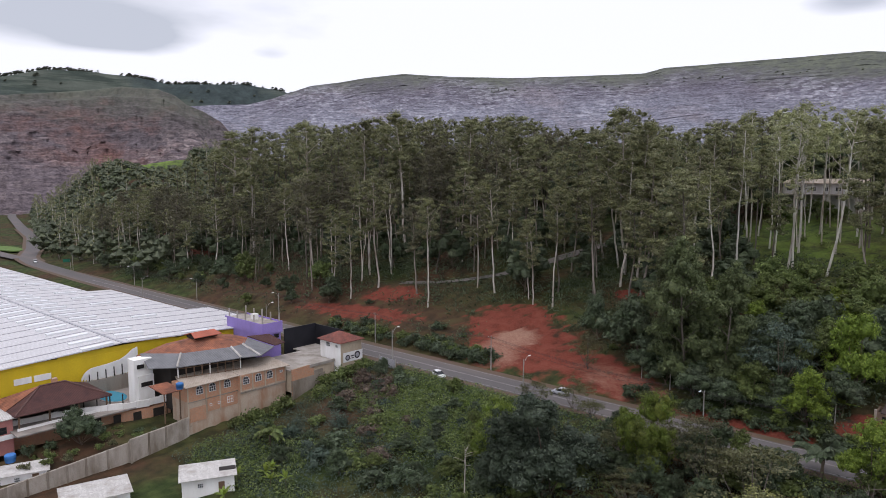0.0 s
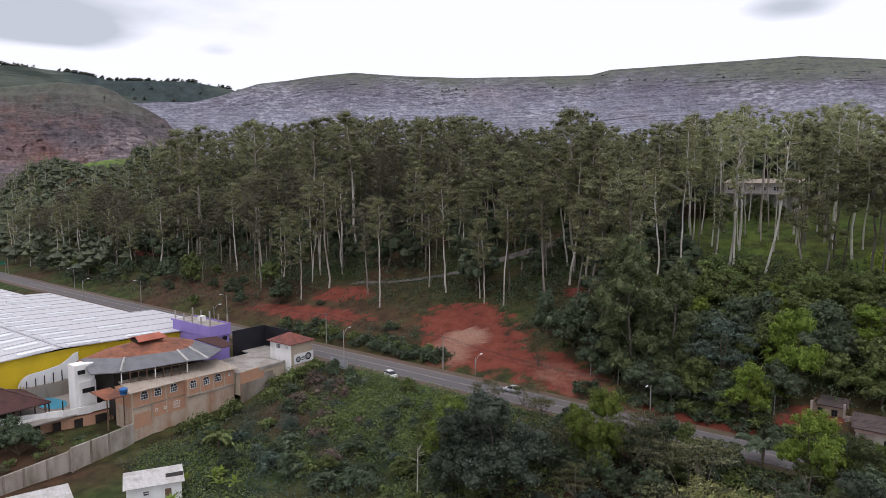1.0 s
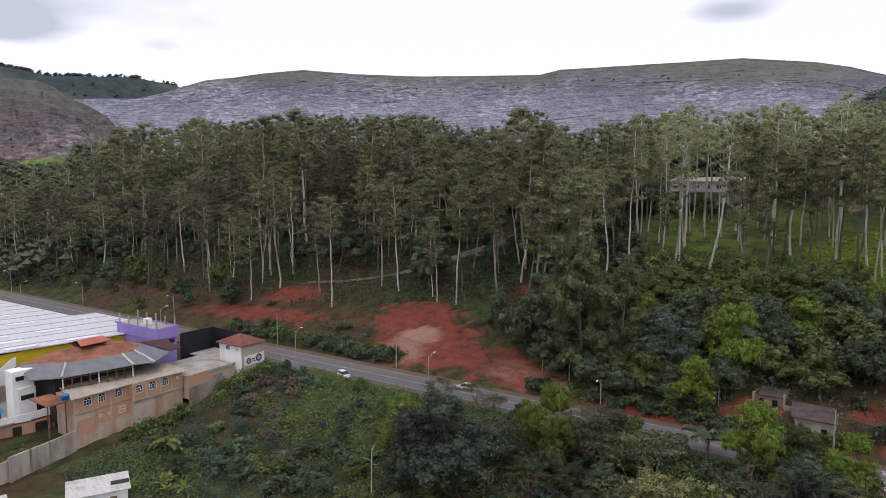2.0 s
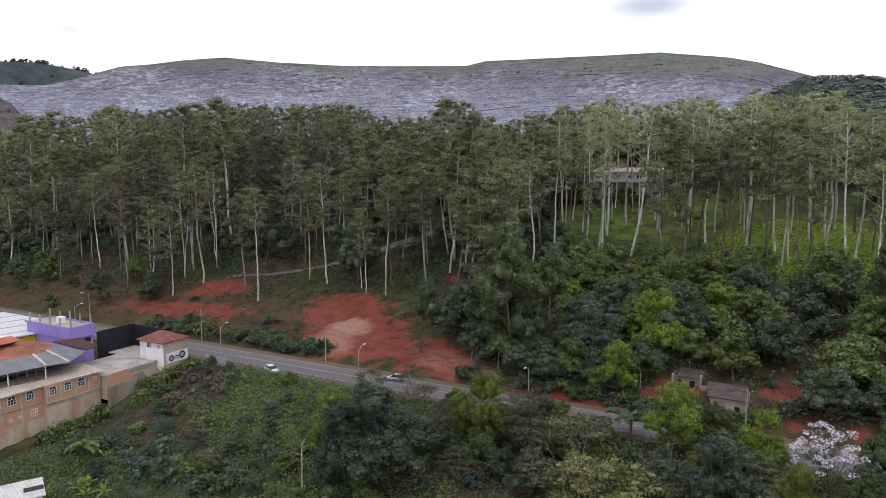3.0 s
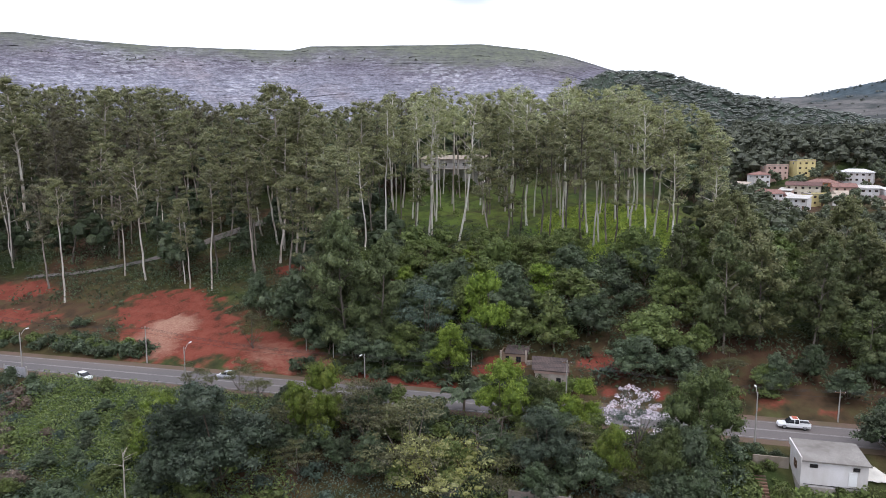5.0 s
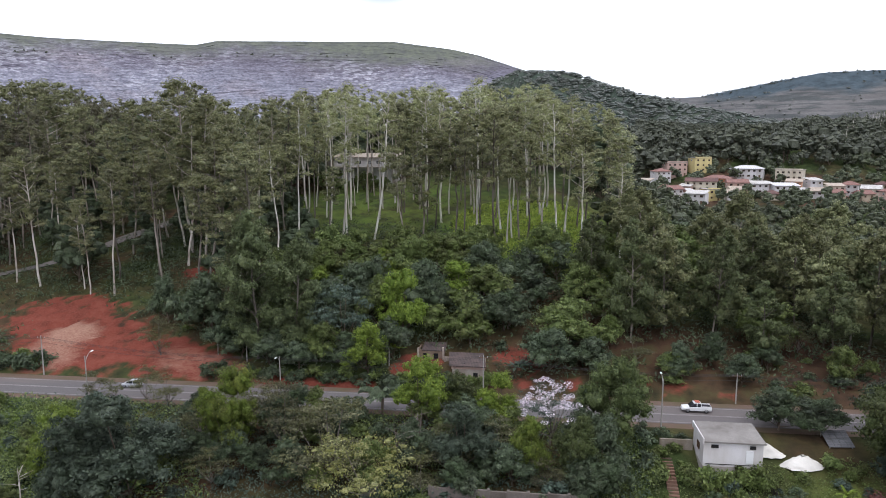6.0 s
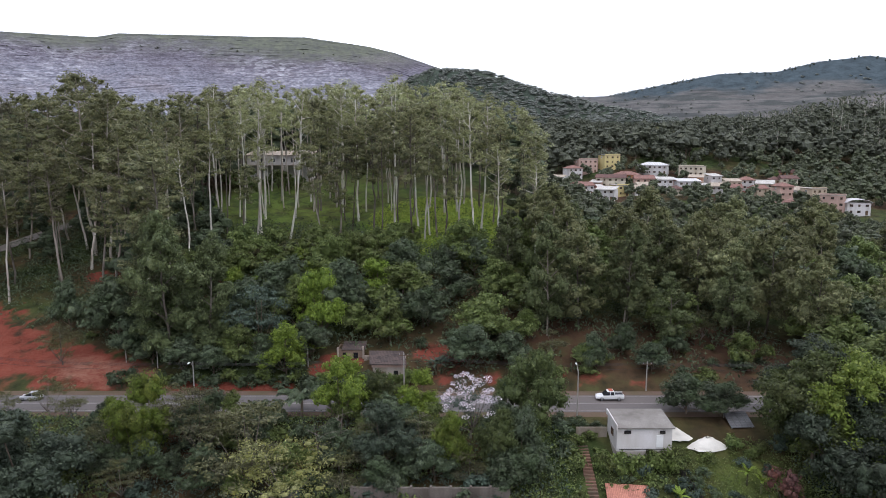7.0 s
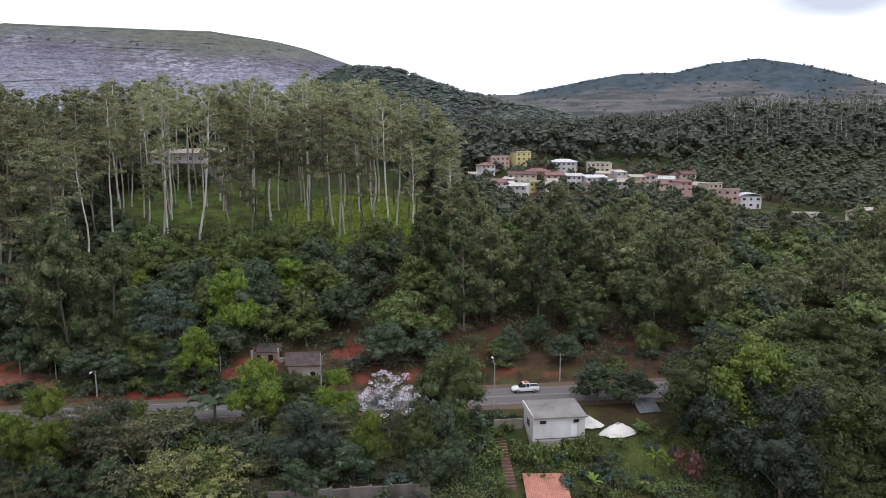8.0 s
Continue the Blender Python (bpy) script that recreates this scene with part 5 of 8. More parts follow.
M["tile_orange"] = roof_material("tile_orange", (0.36, 0.14, 0.08), (0.10, 0.05, 0.04), "Y", 0.45, patchy=1.6)
M["tile_brown"] = roof_material("tile_brown", (0.085, 0.040, 0.036), (0.05, 0.026, 0.026), "Y", 0.3)
M["tile_red"] = roof_material("tile_red", (0.24, 0.085, 0.065), (0.10, 0.05, 0.045), "Y", 0.3, patchy=0.9)
M["tile_far"] = roof_material("tile_far", (0.25, 0.135, 0.115), (0.15, 0.095, 0.085), "Y", 0.35)
M["tile_salmon"] = roof_material("tile_salmon", (0.46, 0.20, 0.145), (0.30, 0.13, 0.10), "X", 0.28)
M["tile_dark"] = roof_material("tile_dark", (0.15, 0.085, 0.075), (0.075, 0.05, 0.05), "X", 0.3)
M["roof_white"] = roof_material("roof_white", (0.56, 0.545, 0.56), (0.48, 0.465, 0.475), "X", 1.0, 0.5, 0.4, 0.12)
M["roof_grey"] = roof_material("roof_grey", (0.17, 0.17, 0.18), (0.11, 0.11, 0.115), "Y", 0.5, 0.5, 0.5, 0.25)
M["roof_cement"] = roof_material("roof_cement", (0.42, 0.355, 0.295), (0.29, 0.235, 0.185), "Y", 0.4, 0.9)
M["roof_pale"] = roof_material("roof_pale", (0.52, 0.50, 0.48), (0.33, 0.30, 0.27), "Y", 0.4, 0.85)
M["rib"] = plain("rib", (0.36, 0.36, 0.39), 0.6, 0.6, 0.2)
M["skylight"] = plain("skylight", (0.72, 0.73, 0.75), 0.3, 0.6, 0.08)
M["yellow"] = plain("yellow", (0.64, 0.46, 0.02), 0.6, 0.4, 0.12, (0.52, 0.37, 0.02), streak=True)
M["white"] = plain("white", (0.80, 0.79, 0.78), 0.8, 0.7, 0.12, (0.64, 0.62, 0.59), streak=True)
M["cream"] = plain("cream", (0.60, 0.54, 0.44), 0.85, 0.7, 0.2, (0.42, 0.36, 0.28), streak=True)
M["beige"] = plain("beige", (0.46, 0.38, 0.29), 0.88, 0.7, 0.25, (0.30, 0.24, 0.18), streak=True)
M["black"] = plain("black", (0.018, 0.018, 0.024), 0.6, 0.6, 0.3)
M["dark"] = plain("dark", (0.03, 0.025, 0.022), 0.8, 0.8, 0.3)
M["purple"] = plain("purple", (0.30, 0.22, 0.56), 0.8, 0.6, 0.18, (0.24, 0.18, 0.44), streak=True)
M["pink"] = plain("pink", (0.50, 0.22, 0.20), 0.85, 0.6, 0.2, streak=True)
M["salmon"] = plain("salmon", (0.50, 0.35, 0.30), 0.85, 0.6, 0.2, streak=True)
M["pale_yellow"] = plain("pale_yellow", (0.60, 0.50, 0.24), 0.85, 0.6, 0.15, streak=True)
M["red_sheet"] = plain("red_sheet", (0.42, 0.12, 0.075), 0.7, 0.6, 0.25)
M["terrace"] = plain("terrace", (0.30, 0.265, 0.24), 0.85, 0.8, 0.25)
M["water"] = plain("water", (0.06, 0.30, 0.42), 0.08, 0.6, 0.1, bump=0.05)
M["tank"] = plain("tank", (0.04, 0.16, 0.42), 0.5, 0.8, 0.15)
M["orange"] = plain("orange", (0.46, 0.20, 0.10), 0.7, 0.8, 0.2)
M["glass"] = plain("glass", (0.02, 0.022, 0.026), 0.12, 0.6, 0.1, bump=0.0)
M["frame_white"] = plain("frame_white", (0.70, 0.70, 0.70), 0.6, 1.0, 0.1)
M["sand"] = plain("sand", (0.66, 0.63, 0.58), 0.95, 0.9, 0.15, bump=0.5)
M["wood"] = plain("wood", (0.16, 0.10, 0.065), 0.85, 0.9, 0.3)


# ---- building helpers ----
def box(bm, x0, x1, y0, y1, z0, z1, bevel=0.0):
    vs = [bm.verts.new(p) for p in ((x0, y0, z0), (x1, y0, z0), (x1, y1, z0), (x0, y1, z0), (x0, y0, z1), (x1, y0, z1), (x1, y1, z1), (x0, y1, z1))]
    fs = [bm.faces.new([vs[i] for i in q]) for q in ((3, 2, 1, 0), (4, 5, 6, 7), (0, 1, 5, 4), (1, 2, 6, 5), (2, 3, 7, 6), (3, 0, 4, 7))]
    if bevel:
        bmesh.ops.bevel(bm, geom=list({e for f in fs for e in f.edges}), offset=bevel, segments=1, affect="EDGES")
    return bm


def boxes(*rows, bevel=0.0):
    bm = bmesh.new()
    for r in rows:
        box(bm, *r, bevel=bevel)
    return bm


def solid(bm, corners, drop):
    """A slab from a ring of corners and a depth downwards."""
    top = [bm.verts.new(c) for c in corners]
    low = [bm.verts.new((c[0], c[1], c[2] - drop)) for c in corners]
    bm.faces.new(top)
    bm.faces.new(low[::-1])
    n = len(corners)
    for i in range(n):
        bm.faces.new((top[i], low[i], low[(i + 1) % n], top[(i + 1) % n]))
    return bm


def hip_roof(x0, x1, y0, y1, z, rise, inset=None, thick=0.18, ridge="auto"):
    bm = bmesh.new()
    w, d = x1 - x0, y1 - y0
    if ridge == "y" or (ridge == "auto" and d >= w):
        k = w / 2 if inset is None else inset
        a, b = ((x0 + x1) / 2, y0 + k, z + rise), ((x0 + x1) / 2, y1 - k, z + rise)
        c = [(x0, y0, z), (x1, y0, z), (x1, y1, z), (x0, y1, z)]
        faces = [(c[0], c[1], a), (c[1], c[2], b, a), (c[2], c[3], b), (c[3], c[0], a, b)]
    else:
        k = d / 2 if inset is None else inset
        a, b = (x0 + k, (y0 + y1) / 2, z + rise), (x1 - k, (y0 + y1) / 2, z + rise)
        c = [(x0, y0, z), (x1, y0, z), (x1, y1, z), (x0, y1, z)]
        faces = [(c[3], c[0], a), (c[0], c[1], b, a), (c[1], c[2], b), (c[2], c[3], a, b)]
    for f in faces:
        solid(bm, f, thick)
    return bm


def lattice(bm, xs, zs, y0, y1):
    """One connected frame: bars between each pair of edges, openings in the cells between them."""
    full = lambda i, j: 0 <= i < len(xs) - 1 and 0 <= j < len(zs) - 1 and (i % 2 == 0 or j % 2 == 0)
    vert = {(i, j, k): bm.verts.new((x, y, z)) for i, x in enumerate(xs) for j, z in enumerate(zs) for k, y in enumerate((y0, y1))}
    for i in range(len(xs) - 1):
        for j in range(len(zs) - 1):
            if not full(i, j):
                continue
            ring = [(i, j), (i + 1, j), (i + 1, j + 1), (i, j + 1)]
            bm.faces.new([vert[(*p, 0)] for p in ring])
            bm.faces.new([vert[(*p, 1)] for p in ring[::-1]])
            for k, (di, dj) in enumerate(((0, -1), (1, 0), (0, 1), (-1, 0))):
                if not full(i + di, j + dj):
                    a, b = ring[k], ring[(k + 1) % 4]
                    bm.faces.new([vert[(*a, 0)], vert[(*a, 1)], vert[(*b, 1)], vert[(*b, 0)]])
    return bm


def window(parent, at, face, w, h, arched=False, bars=2, frame_mat=None):
    """A framed pane set on a wall; face is the wall's outward side: +x, -x, +y or -y."""
    bm = bmesh.new()
    t = 0.09
    xs = [-w / 2, -w / 2 + t] + [v for i in range(bars) for v in (-w / 2 + w * (i + 1) / (bars + 1) - 0.03, -w / 2 + w * (i + 1) / (bars + 1) + 0.03)] + [w / 2 - t, w / 2]
    zs = [-h / 2, -h / 2 + t] + ([-0.03, 0.03] if bars else []) + [h / 2 - t, h / 2]
    lattice(bm, xs, zs, -0.06, 0.03)
    if arched:
        n = 8
        for i in range(n):
            a0, a1 = math.pi * i / n, math.pi * (i + 1) / n
            p = [(math.cos(a) * r, 0.03, h / 2 + math.sin(a) * r * 0.8) for a, r in ((a0, w / 2), (a1, w / 2), (a1, w / 2 - t), (a0, w / 2 - t))]
            bm.faces.new([bm.verts.new(q) for q in p])
        box(bm, -0.03, 0.03, -0.03, 0.03, h / 2, h / 2 + w * 0.38)
    pane = bmesh.new()
    box(pane, -w / 2 + 0.02, w / 2 - 0.02, 0.035, 0.06, -h / 2 + 0.02, h / 2 - 0.02)
    if arched:
        vs = [pane.verts.new((math.cos(math.pi * i / 8) * (w / 2 - 0.02), 0.045, h / 2 - 0.02 + math.sin(math.pi * i / 8) * (w / 2) * 0.78)) for i in range(9)]
        pane.faces.new(vs)
    turn = {"-y": 0, "+x": 90, "+y": 180, "-x": 270}[face]
    f = part("window", bm, frame_mat or M["frame_white"], parent)
    f.matrix_basis = pose(*at, 0, 0, turn) @ pose(0, -0.07, 0)
    g = part("pane", pane, M["glass"], f)
    return f


def door(parent, at, face, w=0.9, h=2.1, material=None):
    d = part("door", boxes((-w / 2, w / 2, -0.06, 0.02, 0, h), (-w / 2 - 0.08, -w / 2, -0.08, 0.02, 0, h + 0.08), (w / 2, w / 2 + 0.08, -0.08, 0.02, 0, h + 0.08), (-w / 2, w / 2, -0.08, 0.02, h, h + 0.08)), material or M["wood"], parent)
    d.matrix_basis = pose(*at, 0, 0, {"-y": 0, "+x": 90, "+y": 180, "-x": 270}[face]) @ pose(0, -0.03, 0)
    return d


# ---- factory with the white roof ----
factory = thing("factory", (0, 0, 0), 0, "large factory with white ribbed roof and yellow end wall", "factory")
E_Z, R_Z, R_Y = 5.7, 7.6, 70.2
FX, FY = -167.4, 24.0
STEPS = ((-202.0, FX, 112.4), (-257.5, -202.0, 105.2), (-440.0, -257.5, 97.2))
part("wall", boxes((FX - 0.6, FX, FY, 112.0, -10.0, E_Z - 0.2), (-202.0, FX - 0.6, 111.4, 112.0, -2.0, E_Z - 0.2), (-257.0, -202.0, 104.2, 104.8, -2.0, E_Z - 0.2), (-440.0, -257.0, 96.2, 96.8, -2.0, E_Z - 0.2), (-440.0, FX - 0.6, FY, FY + 0.6, -12.0, E_Z - 0.2)), M["yellow"], factory, "flat bright yellow painted wall")
bm = bmesh.new()
slope = (R_Z - E_Z) / 41.0
for x0, x1, yb in STEPS:
    x1 = x1 + 0.6 if x1 == FX else x1
    solid(bm, [(x0, R_Y, R_Z), (x1, R_Y, R_Z), (x1, yb, R_Z - (yb - R_Y) * slope), (x0, yb, R_Z - (yb - R_Y) * slope)], 0.25)
solid(bm, [(-440, FY - 0.5, R_Z - (R_Y - FY) * slope), (FX + 0.6, FY - 0.5, R_Z - (R_Y - FY) * slope), (FX + 0.6, R_Y, R_Z), (-440, R_Y, R_Z)], 0.25)
part("roof", bm, M["roof_white"], factory, "white sheet-metal roof with dull seams")
part("gable", boxes((FX - 0.5, FX - 0.1, 26, 111, E_Z - 0.2, E_Z - 0.02), (FX - 0.5, FX - 0.1, 42, 99, E_Z - 0.02, E_Z + 0.55), (FX - 0.5, FX - 0.1, 56, 84, E_Z + 0.55, R_Z - 0.8)), M["yellow"], factory)
part("ridge_cap", boxes((-440, FX + 0.6, R_Y - 0.3, R_Y + 0.3, R_Z - 0.02, R_Z + 0.14)), M["rib"], factory)
for i in range(36):
    x = FX - 4.0 - i * 7.4
    yb = 111.6 if x > -202 else 104.4 if x > -257 else 96.4
    bm = bmesh.new()
    for a, b in ((R_Y + 0.6, yb), (R_Y - 0.6, FY + 1)):
        z0, z1 = R_Z - abs(a - R_Y) * slope, R_Z - abs(b - R_Y) * slope
        solid(bm, [(x - 0.16, a, z0 + 0.1), (x + 0.16, a, z0 + 0.1), (x + 0.16, b, z1 + 0.1), (x - 0.16, b, z1 + 0.1)], 0.12)
    part("rib", bm, M["rib"], factory)
    for sgn in (1, -1):
        for a, b in ((1.8, 9.0),) + (((16.0, 23.0),) if sgn > 0 and i % 2 == 0 else ()):
            bm = bmesh.new()
            y0, y1 = R_Y + sgn * a, R_Y + sgn * b
            z0, z1 = R_Z - a * slope, R_Z - b * slope
            solid(bm, [(x + 2.6, y0, z0 + 0.4), (x + 4.4, y0, z0 + 0.4), (x + 4.4, y1, z1 + 0.4), (x + 2.6, y1, z1 + 0.4)], 0.4)
            part("skylight", bm, M["skylight"], factory, "raised white skylight strip")
for y0, y1 in ((46.9, 50.4), (50.9, 54.4)):
    part("vent", boxes((FX, FX + 0.1, y0, y1, 2.1, 3.5)), M["white"], factory, "white louvred opening in the yellow wall")

# ---- brick house with arched windows ----
M["rough_plaster"] = plain("rough_plaster", (0.46, 0.37, 0.29), 0.9, 1.2, 0.4, (0.34, 0.20, 0.13), bump=0.5, streak=True)
brick_house = thing("brick_house", (-138.7, 71.7, -5.5), 0, "two-storey raw brick house with white arched windows", "house")
part("wall", boxes((-7.0, 0.0, 0.0, 12.2, 4.0, 7.5), (-7.2, 1.2, 12.2, 24.6, 4.0, 7.5)), M["brick"], brick_house)
for x, y in ((0.0, -0.1), (0.0, 4.2), (0.0, 7.6), (1.2, 12.2), (1.2, 15.3), (1.2, 18.7), (1.2, 21.6), (1.2, 24.3)):
    part("pilaster", boxes((x, x + 0.12, y, y + 0.3, 0.5 if x == 0.0 else 3.5, 7.5)), M["beige"], brick_house)
part("plinth", boxes((-7.0, -0.02, 0.02, 12.2, -4.0, 4.0), (-7.2, 1.18, 12.2, 24.5, -4.0, 4.0)), M["rough_plaster"], brick_house, "rough plastered lower wall")
part("brick_patch", boxes((-0.02, 0.05, 4.6, 12.1, 0.9, 3.8)), M["brick"], brick_house, "bare brick storey above the plaster")
part("brick_patch", boxes((-0.02, 0.05, 0.4, 4.2, -0.6, 2.6)), M["brick"], brick_house, "bare brick bay in the plaster")
part("string_course", boxes((0.0, 0.14, 0.0, 12.2, 3.85, 4.05), (1.2, 1.34, 12.2, 24.6, 3.3, 3.7)), M["old_concrete"], brick_house)
bm = bmesh.new()
solid(bm, [(0.7, -0.8, 7.55), (0.7, 12.3, 7.55), (-10.4, 12.3, 8.3), (-10.4, 1.8, 8.3)], 0.14)
part("roof", bm, M["roof_cement"], brick_house, "weathered fibre-cement sheet roof")
bm = bmesh.new()
solid(bm, [(0.9, 12.35, 7.62), (2.3, 25.2, 7.62), (-6.5, 25.2, 8.3), (-10.4, 12.35, 8.35)], 0.14)
part("roof", bm, M["roof_cement"], brick_house, "weathered fibre-cement sheet roof")
for y in (2.8, 5.9, 9.6):
    window(brick_house, (0.0, y, 5.9), "+x", 1.7, 1.2, True)
for y in (13.7, 17.0, 20.1):
    window(brick_house, (1.2, y, 5.9), "+x", 1.7, 1.2, True)
window(brick_house, (1.2, 23.3, 6.3), "+x", 0.8, 0.6, False, 1)
window(brick_house, (0.0, 10.2, 2.4), "+x", 1.5, 1.5, False, 2)
for y in (5.4, 7.4):
    window(brick_house, (0.0, y, 2.3), "+x", 0.6, 0.6, False, 0)
wallside = thing("brick_wall", (-134.6, 96.2, -5.0), 6, "raw brick side wall stepping down towards the road", "wall")
part("wall", boxes((-0.3, 0.0, 0.0, 5.6, 0, 6.4), (-0.3, 0.0, 5.6, 7.0, 0, 5.4)), M["brick"], wallside)
part("plinth", boxes((-0.5, 0.12, 0.0, 14.0, -1.2, 3.6), (-0.4, 0.05, 7.0, 14.0, 3.6, 4.6)), M["old_concrete"], wallside)
slab = thing("flat_roof", (-135.0, 96.0, 0.6), 0, "bare grey concrete slab roof with a low kerb", "roof")
part("slab", boxes((-14.5, -0.3, 0.4, 13.8, 0.0, 0.35), (-0.6, -0.3, 0.4, 13.8, 0.35, 0.7)), M["concrete"], slab)
part("wall", boxes((-14.4, -0.6, 0.6, 13.7, -5.2, 0.0)), M["beige"], slab)

# ---- restaurant with the grey awning roof and tiled roof ----
inn = thing("restaurant", (-137.5, 66.0, 0.0), 0, "rambling restaurant under tiled and dark sheet roofs", "restaurant")
bm = bmesh.new()
E0 = [(-10.6, 1.8, 5.2), (-6.8, 6.4, 5.2), (-3.2, 20.4, 5.3), (-1.4, 24.4, 5.3), (-6.5, 31.7, 5.3)]
I0 = [(-18.2, 3.4, 7.0), (-11.2, 9.7, 7.0), (-7.9, 20.6, 7.0), (-8.4, 24.0, 7.0), (-14.1, 28.5, 7.0)]
for i in range(4):
    solid(bm, [E0[i], E0[i + 1], I0[i + 1], I0[i]], 0.16)
part("awning", bm, M["roof_grey"], inn, "dark grey sheet roof in broad facets")
for i in (1, 2, 3):
    a, b = np.array(E0[i]), np.array(I0[i])
    part_np("flashing", *tube(np.array([a + [0, 0, 0.06], (a + b) / 2 + [0, 0, 0.06], b + [0, 0, 0.06]]), [0.26, 0.26, 0.26], 6), M["roof_pale"], inn)
bm = bmesh.new()
ap = (-15.8, 17.8, 9.3)
ring = [(-18.0, 2.4, 6.7), (-11.0, 9.4, 6.9), (-7.7, 20.4, 6.9), (-8.2, 24.2, 6.9), (-13.9, 28.9, 6.9), (-20.0, 28.0, 6.9), (-23.5, 12.0, 6.8)]
rim_v = [bm.verts.new(p) for p in ring]
low_v = [bm.verts.new((p[0], p[1], p[2] - 0.22)) for p in ring]
top_v, keel = bm.verts.new(ap), bm.verts.new((ap[0], ap[1], ap[2] - 0.22))
for i in range(len(ring)):
    j = (i + 1) % len(ring)
    bm.faces.new((rim_v[i], rim_v[j], top_v))
    bm.faces.new((low_v[j], low_v[i], keel))
    bm.faces.new((rim_v[i], low_v[i], low_v[j], rim_v[j]))
part("tiled_roof", bm, M["tile_orange"], inn, "orange clay-tile roof, patched and streaked")
bm = bmesh.new()
solid(bm, [(-6.4, 31.9, 5.6), (-8.0, 36.0, 5.4), (-15.0, 36.0, 6.4), (-14.2, 29.0, 7.2)], 0.2)
part("rear_roof", bm, M["tile_brown"], inn, "dark brown tiles at the rear")
part("lantern", boxes((-17.6, -13.6, 14.6, 20.4, 8.9, 9.5)), M["dark"], inn)
bm = bmesh.new()
solid(bm, [(-12.8, 14.0, 9.5), (-12.8, 21.2, 9.5), (-15.5, 20.6, 10.3), (-15.5, 14.6, 10.3)], 0.15)
solid(bm, [(-18.2, 21.2, 9.5), (-18.2, 14.0, 9.5), (-15.5, 14.6, 10.3), (-15.5, 20.6, 10.3)], 0.15)
part("cap_roof", bm, M["red_sheet"], inn, "small red roof over the lantern")
# the gloom under the awning is this block's near-black colour
part("core", boxes((-20.5, -9.0, 6.0, 28.0, -5.0, 5.2)), M["dark"], inn, "inner walls coloured near-black for shade")
for z in (2.6, 4.7):
    part_np("beam", *tube(np.array([[-7.2, 6.6, z], [-5.4, 13.5, z], [-3.6, 20.4, z]]), [0.09, 0.09, 0.09], 4), M["wood"], inn)
for i in range(9):
    x, y = -7.2 + 0.44 * i, 6.8 + 1.7 * i
    part("post", boxes((x - 0.09, x + 0.09, y - 0.09, y + 0.09, 1.5, 5.3)), M["wood"] if i % 4 else M["white"], inn)
tower = thing("stair_tower", (-151.8, 66.0, -4.0), 0, "white plastered stair tower with small dark windows", "tower")
part("wall", boxes((-3.2, 0.0, 0.2, 4.4, 0, 10.6), (0.0, 0.5, 0.9, 4.4, 0, 6.9)), M["white"], tower)
window(tower, (0.0, 1.6, 9.0), "+x", 1.6, 0.9, False, 1, M["dark"])
window(tower, (0.5, 2.7, 4.9), "+x", 2.6, 1.0, False, 2, M["dark"])
canopy = thing("tiled_canopy", (-141.0, 66.5, 0.3), 0, "small orange tiled lean-to with a blue water tank", "canopy")
bm = bmesh.new()
solid(bm, [(1.2, 0.4, 1.1), (1.2, 4.6, 1.1), (-3.0, 3.4, 2.3), (-3.0, -0.8, 2.3)], 0.18)
part("roof", bm, M["tile_orange"], canopy)
for x, y in ((0.9, 0.7), (0.9, 4.2)):
    part("post", boxes((x - 0.1, x + 0.1, y - 0.1, y + 0.1, -5.5, 1.3)), M["wood"], canopy)


def tank(at, r=0.75, h=1.3):
    t = thing("water_tank", at, 0, "round blue plastic water tank with a domed lid", "water tank", "water tanks")
    V, F = tube(np.array([[0, 0, 0], [0, 0, 0.15], [0, 0, h * 0.55], [0, 0, h * 0.56], [0, 0, h]]), [r * 0.86, r * 0.9, r, r * 1.04, r * 1.0], 14)
    part_np("body", V, F, M["tank"], t, smooth=True)
    V, F = tube(np.array([[0, 0, h], [0, 0, h + 0.12], [0, 0, h + 0.28], [0, 0, h + 0.34]]), [r * 1.02, r * 0.9, r * 0.4, 0.02], 14)
    part_np("lid", V, F, M["tank"], t, smooth=True)
    return t


tank((-138.6, 70.0, 2.1), 0.8, 1.2)

# ---- terrace, pool and parapets ----
terrace = thing("terrace", (-150.0, 62.0, -3.4), 0, "paved terrace with white stepped parapet and brick base", "terrace")
part("floor", boxes((-16.0, 0.0, -20.0, 12.0, -0.3, 0.0)), M["terrace"], terrace)
EDGE = [(-7.6, -19.0, 1.1), (-6.4, -10.2, 1.1), (-4.2, -4.5, 1.2), (-1.0, 1.0, 1.2), (0.4, 6.2, 1.4), (0.6, 11.0, 1.6)]
for (ax, ay, az), (bx, by, bz) in zip(EDGE[:-1], EDGE[1:]):
    n = max(1, round((by - ay) / 2.6))
    for i in range(n):
        p, q = [(ax + (bx - ax) * k, ay + (by - ay) * k) for k in (i / n, (i + 0.985) / n)]
        step = 0.12 * (i == n - 1)
        bm = bmesh.new()
        solid(bm, [(p[0] + 0.35, p[1], az + step), (q[0] + 0.35, q[1], az + step), (*q, az + step), (*p, az + step)], 1.5 + step)
        part("parapet", bm, M["white"], terrace, "white stepped parapet")
    bm = bmesh.new()
    solid(bm, [(ax + 0.1, ay, -0.62), (bx + 0.1, by, -0.62), (bx - 5, by, -0.62), (ax - 5, ay, -0.62)], 4.5)
    part("base_wall", bm, M["brick"], terrace, "reddish brick wall under the terrace")
bm = bmesh.new()
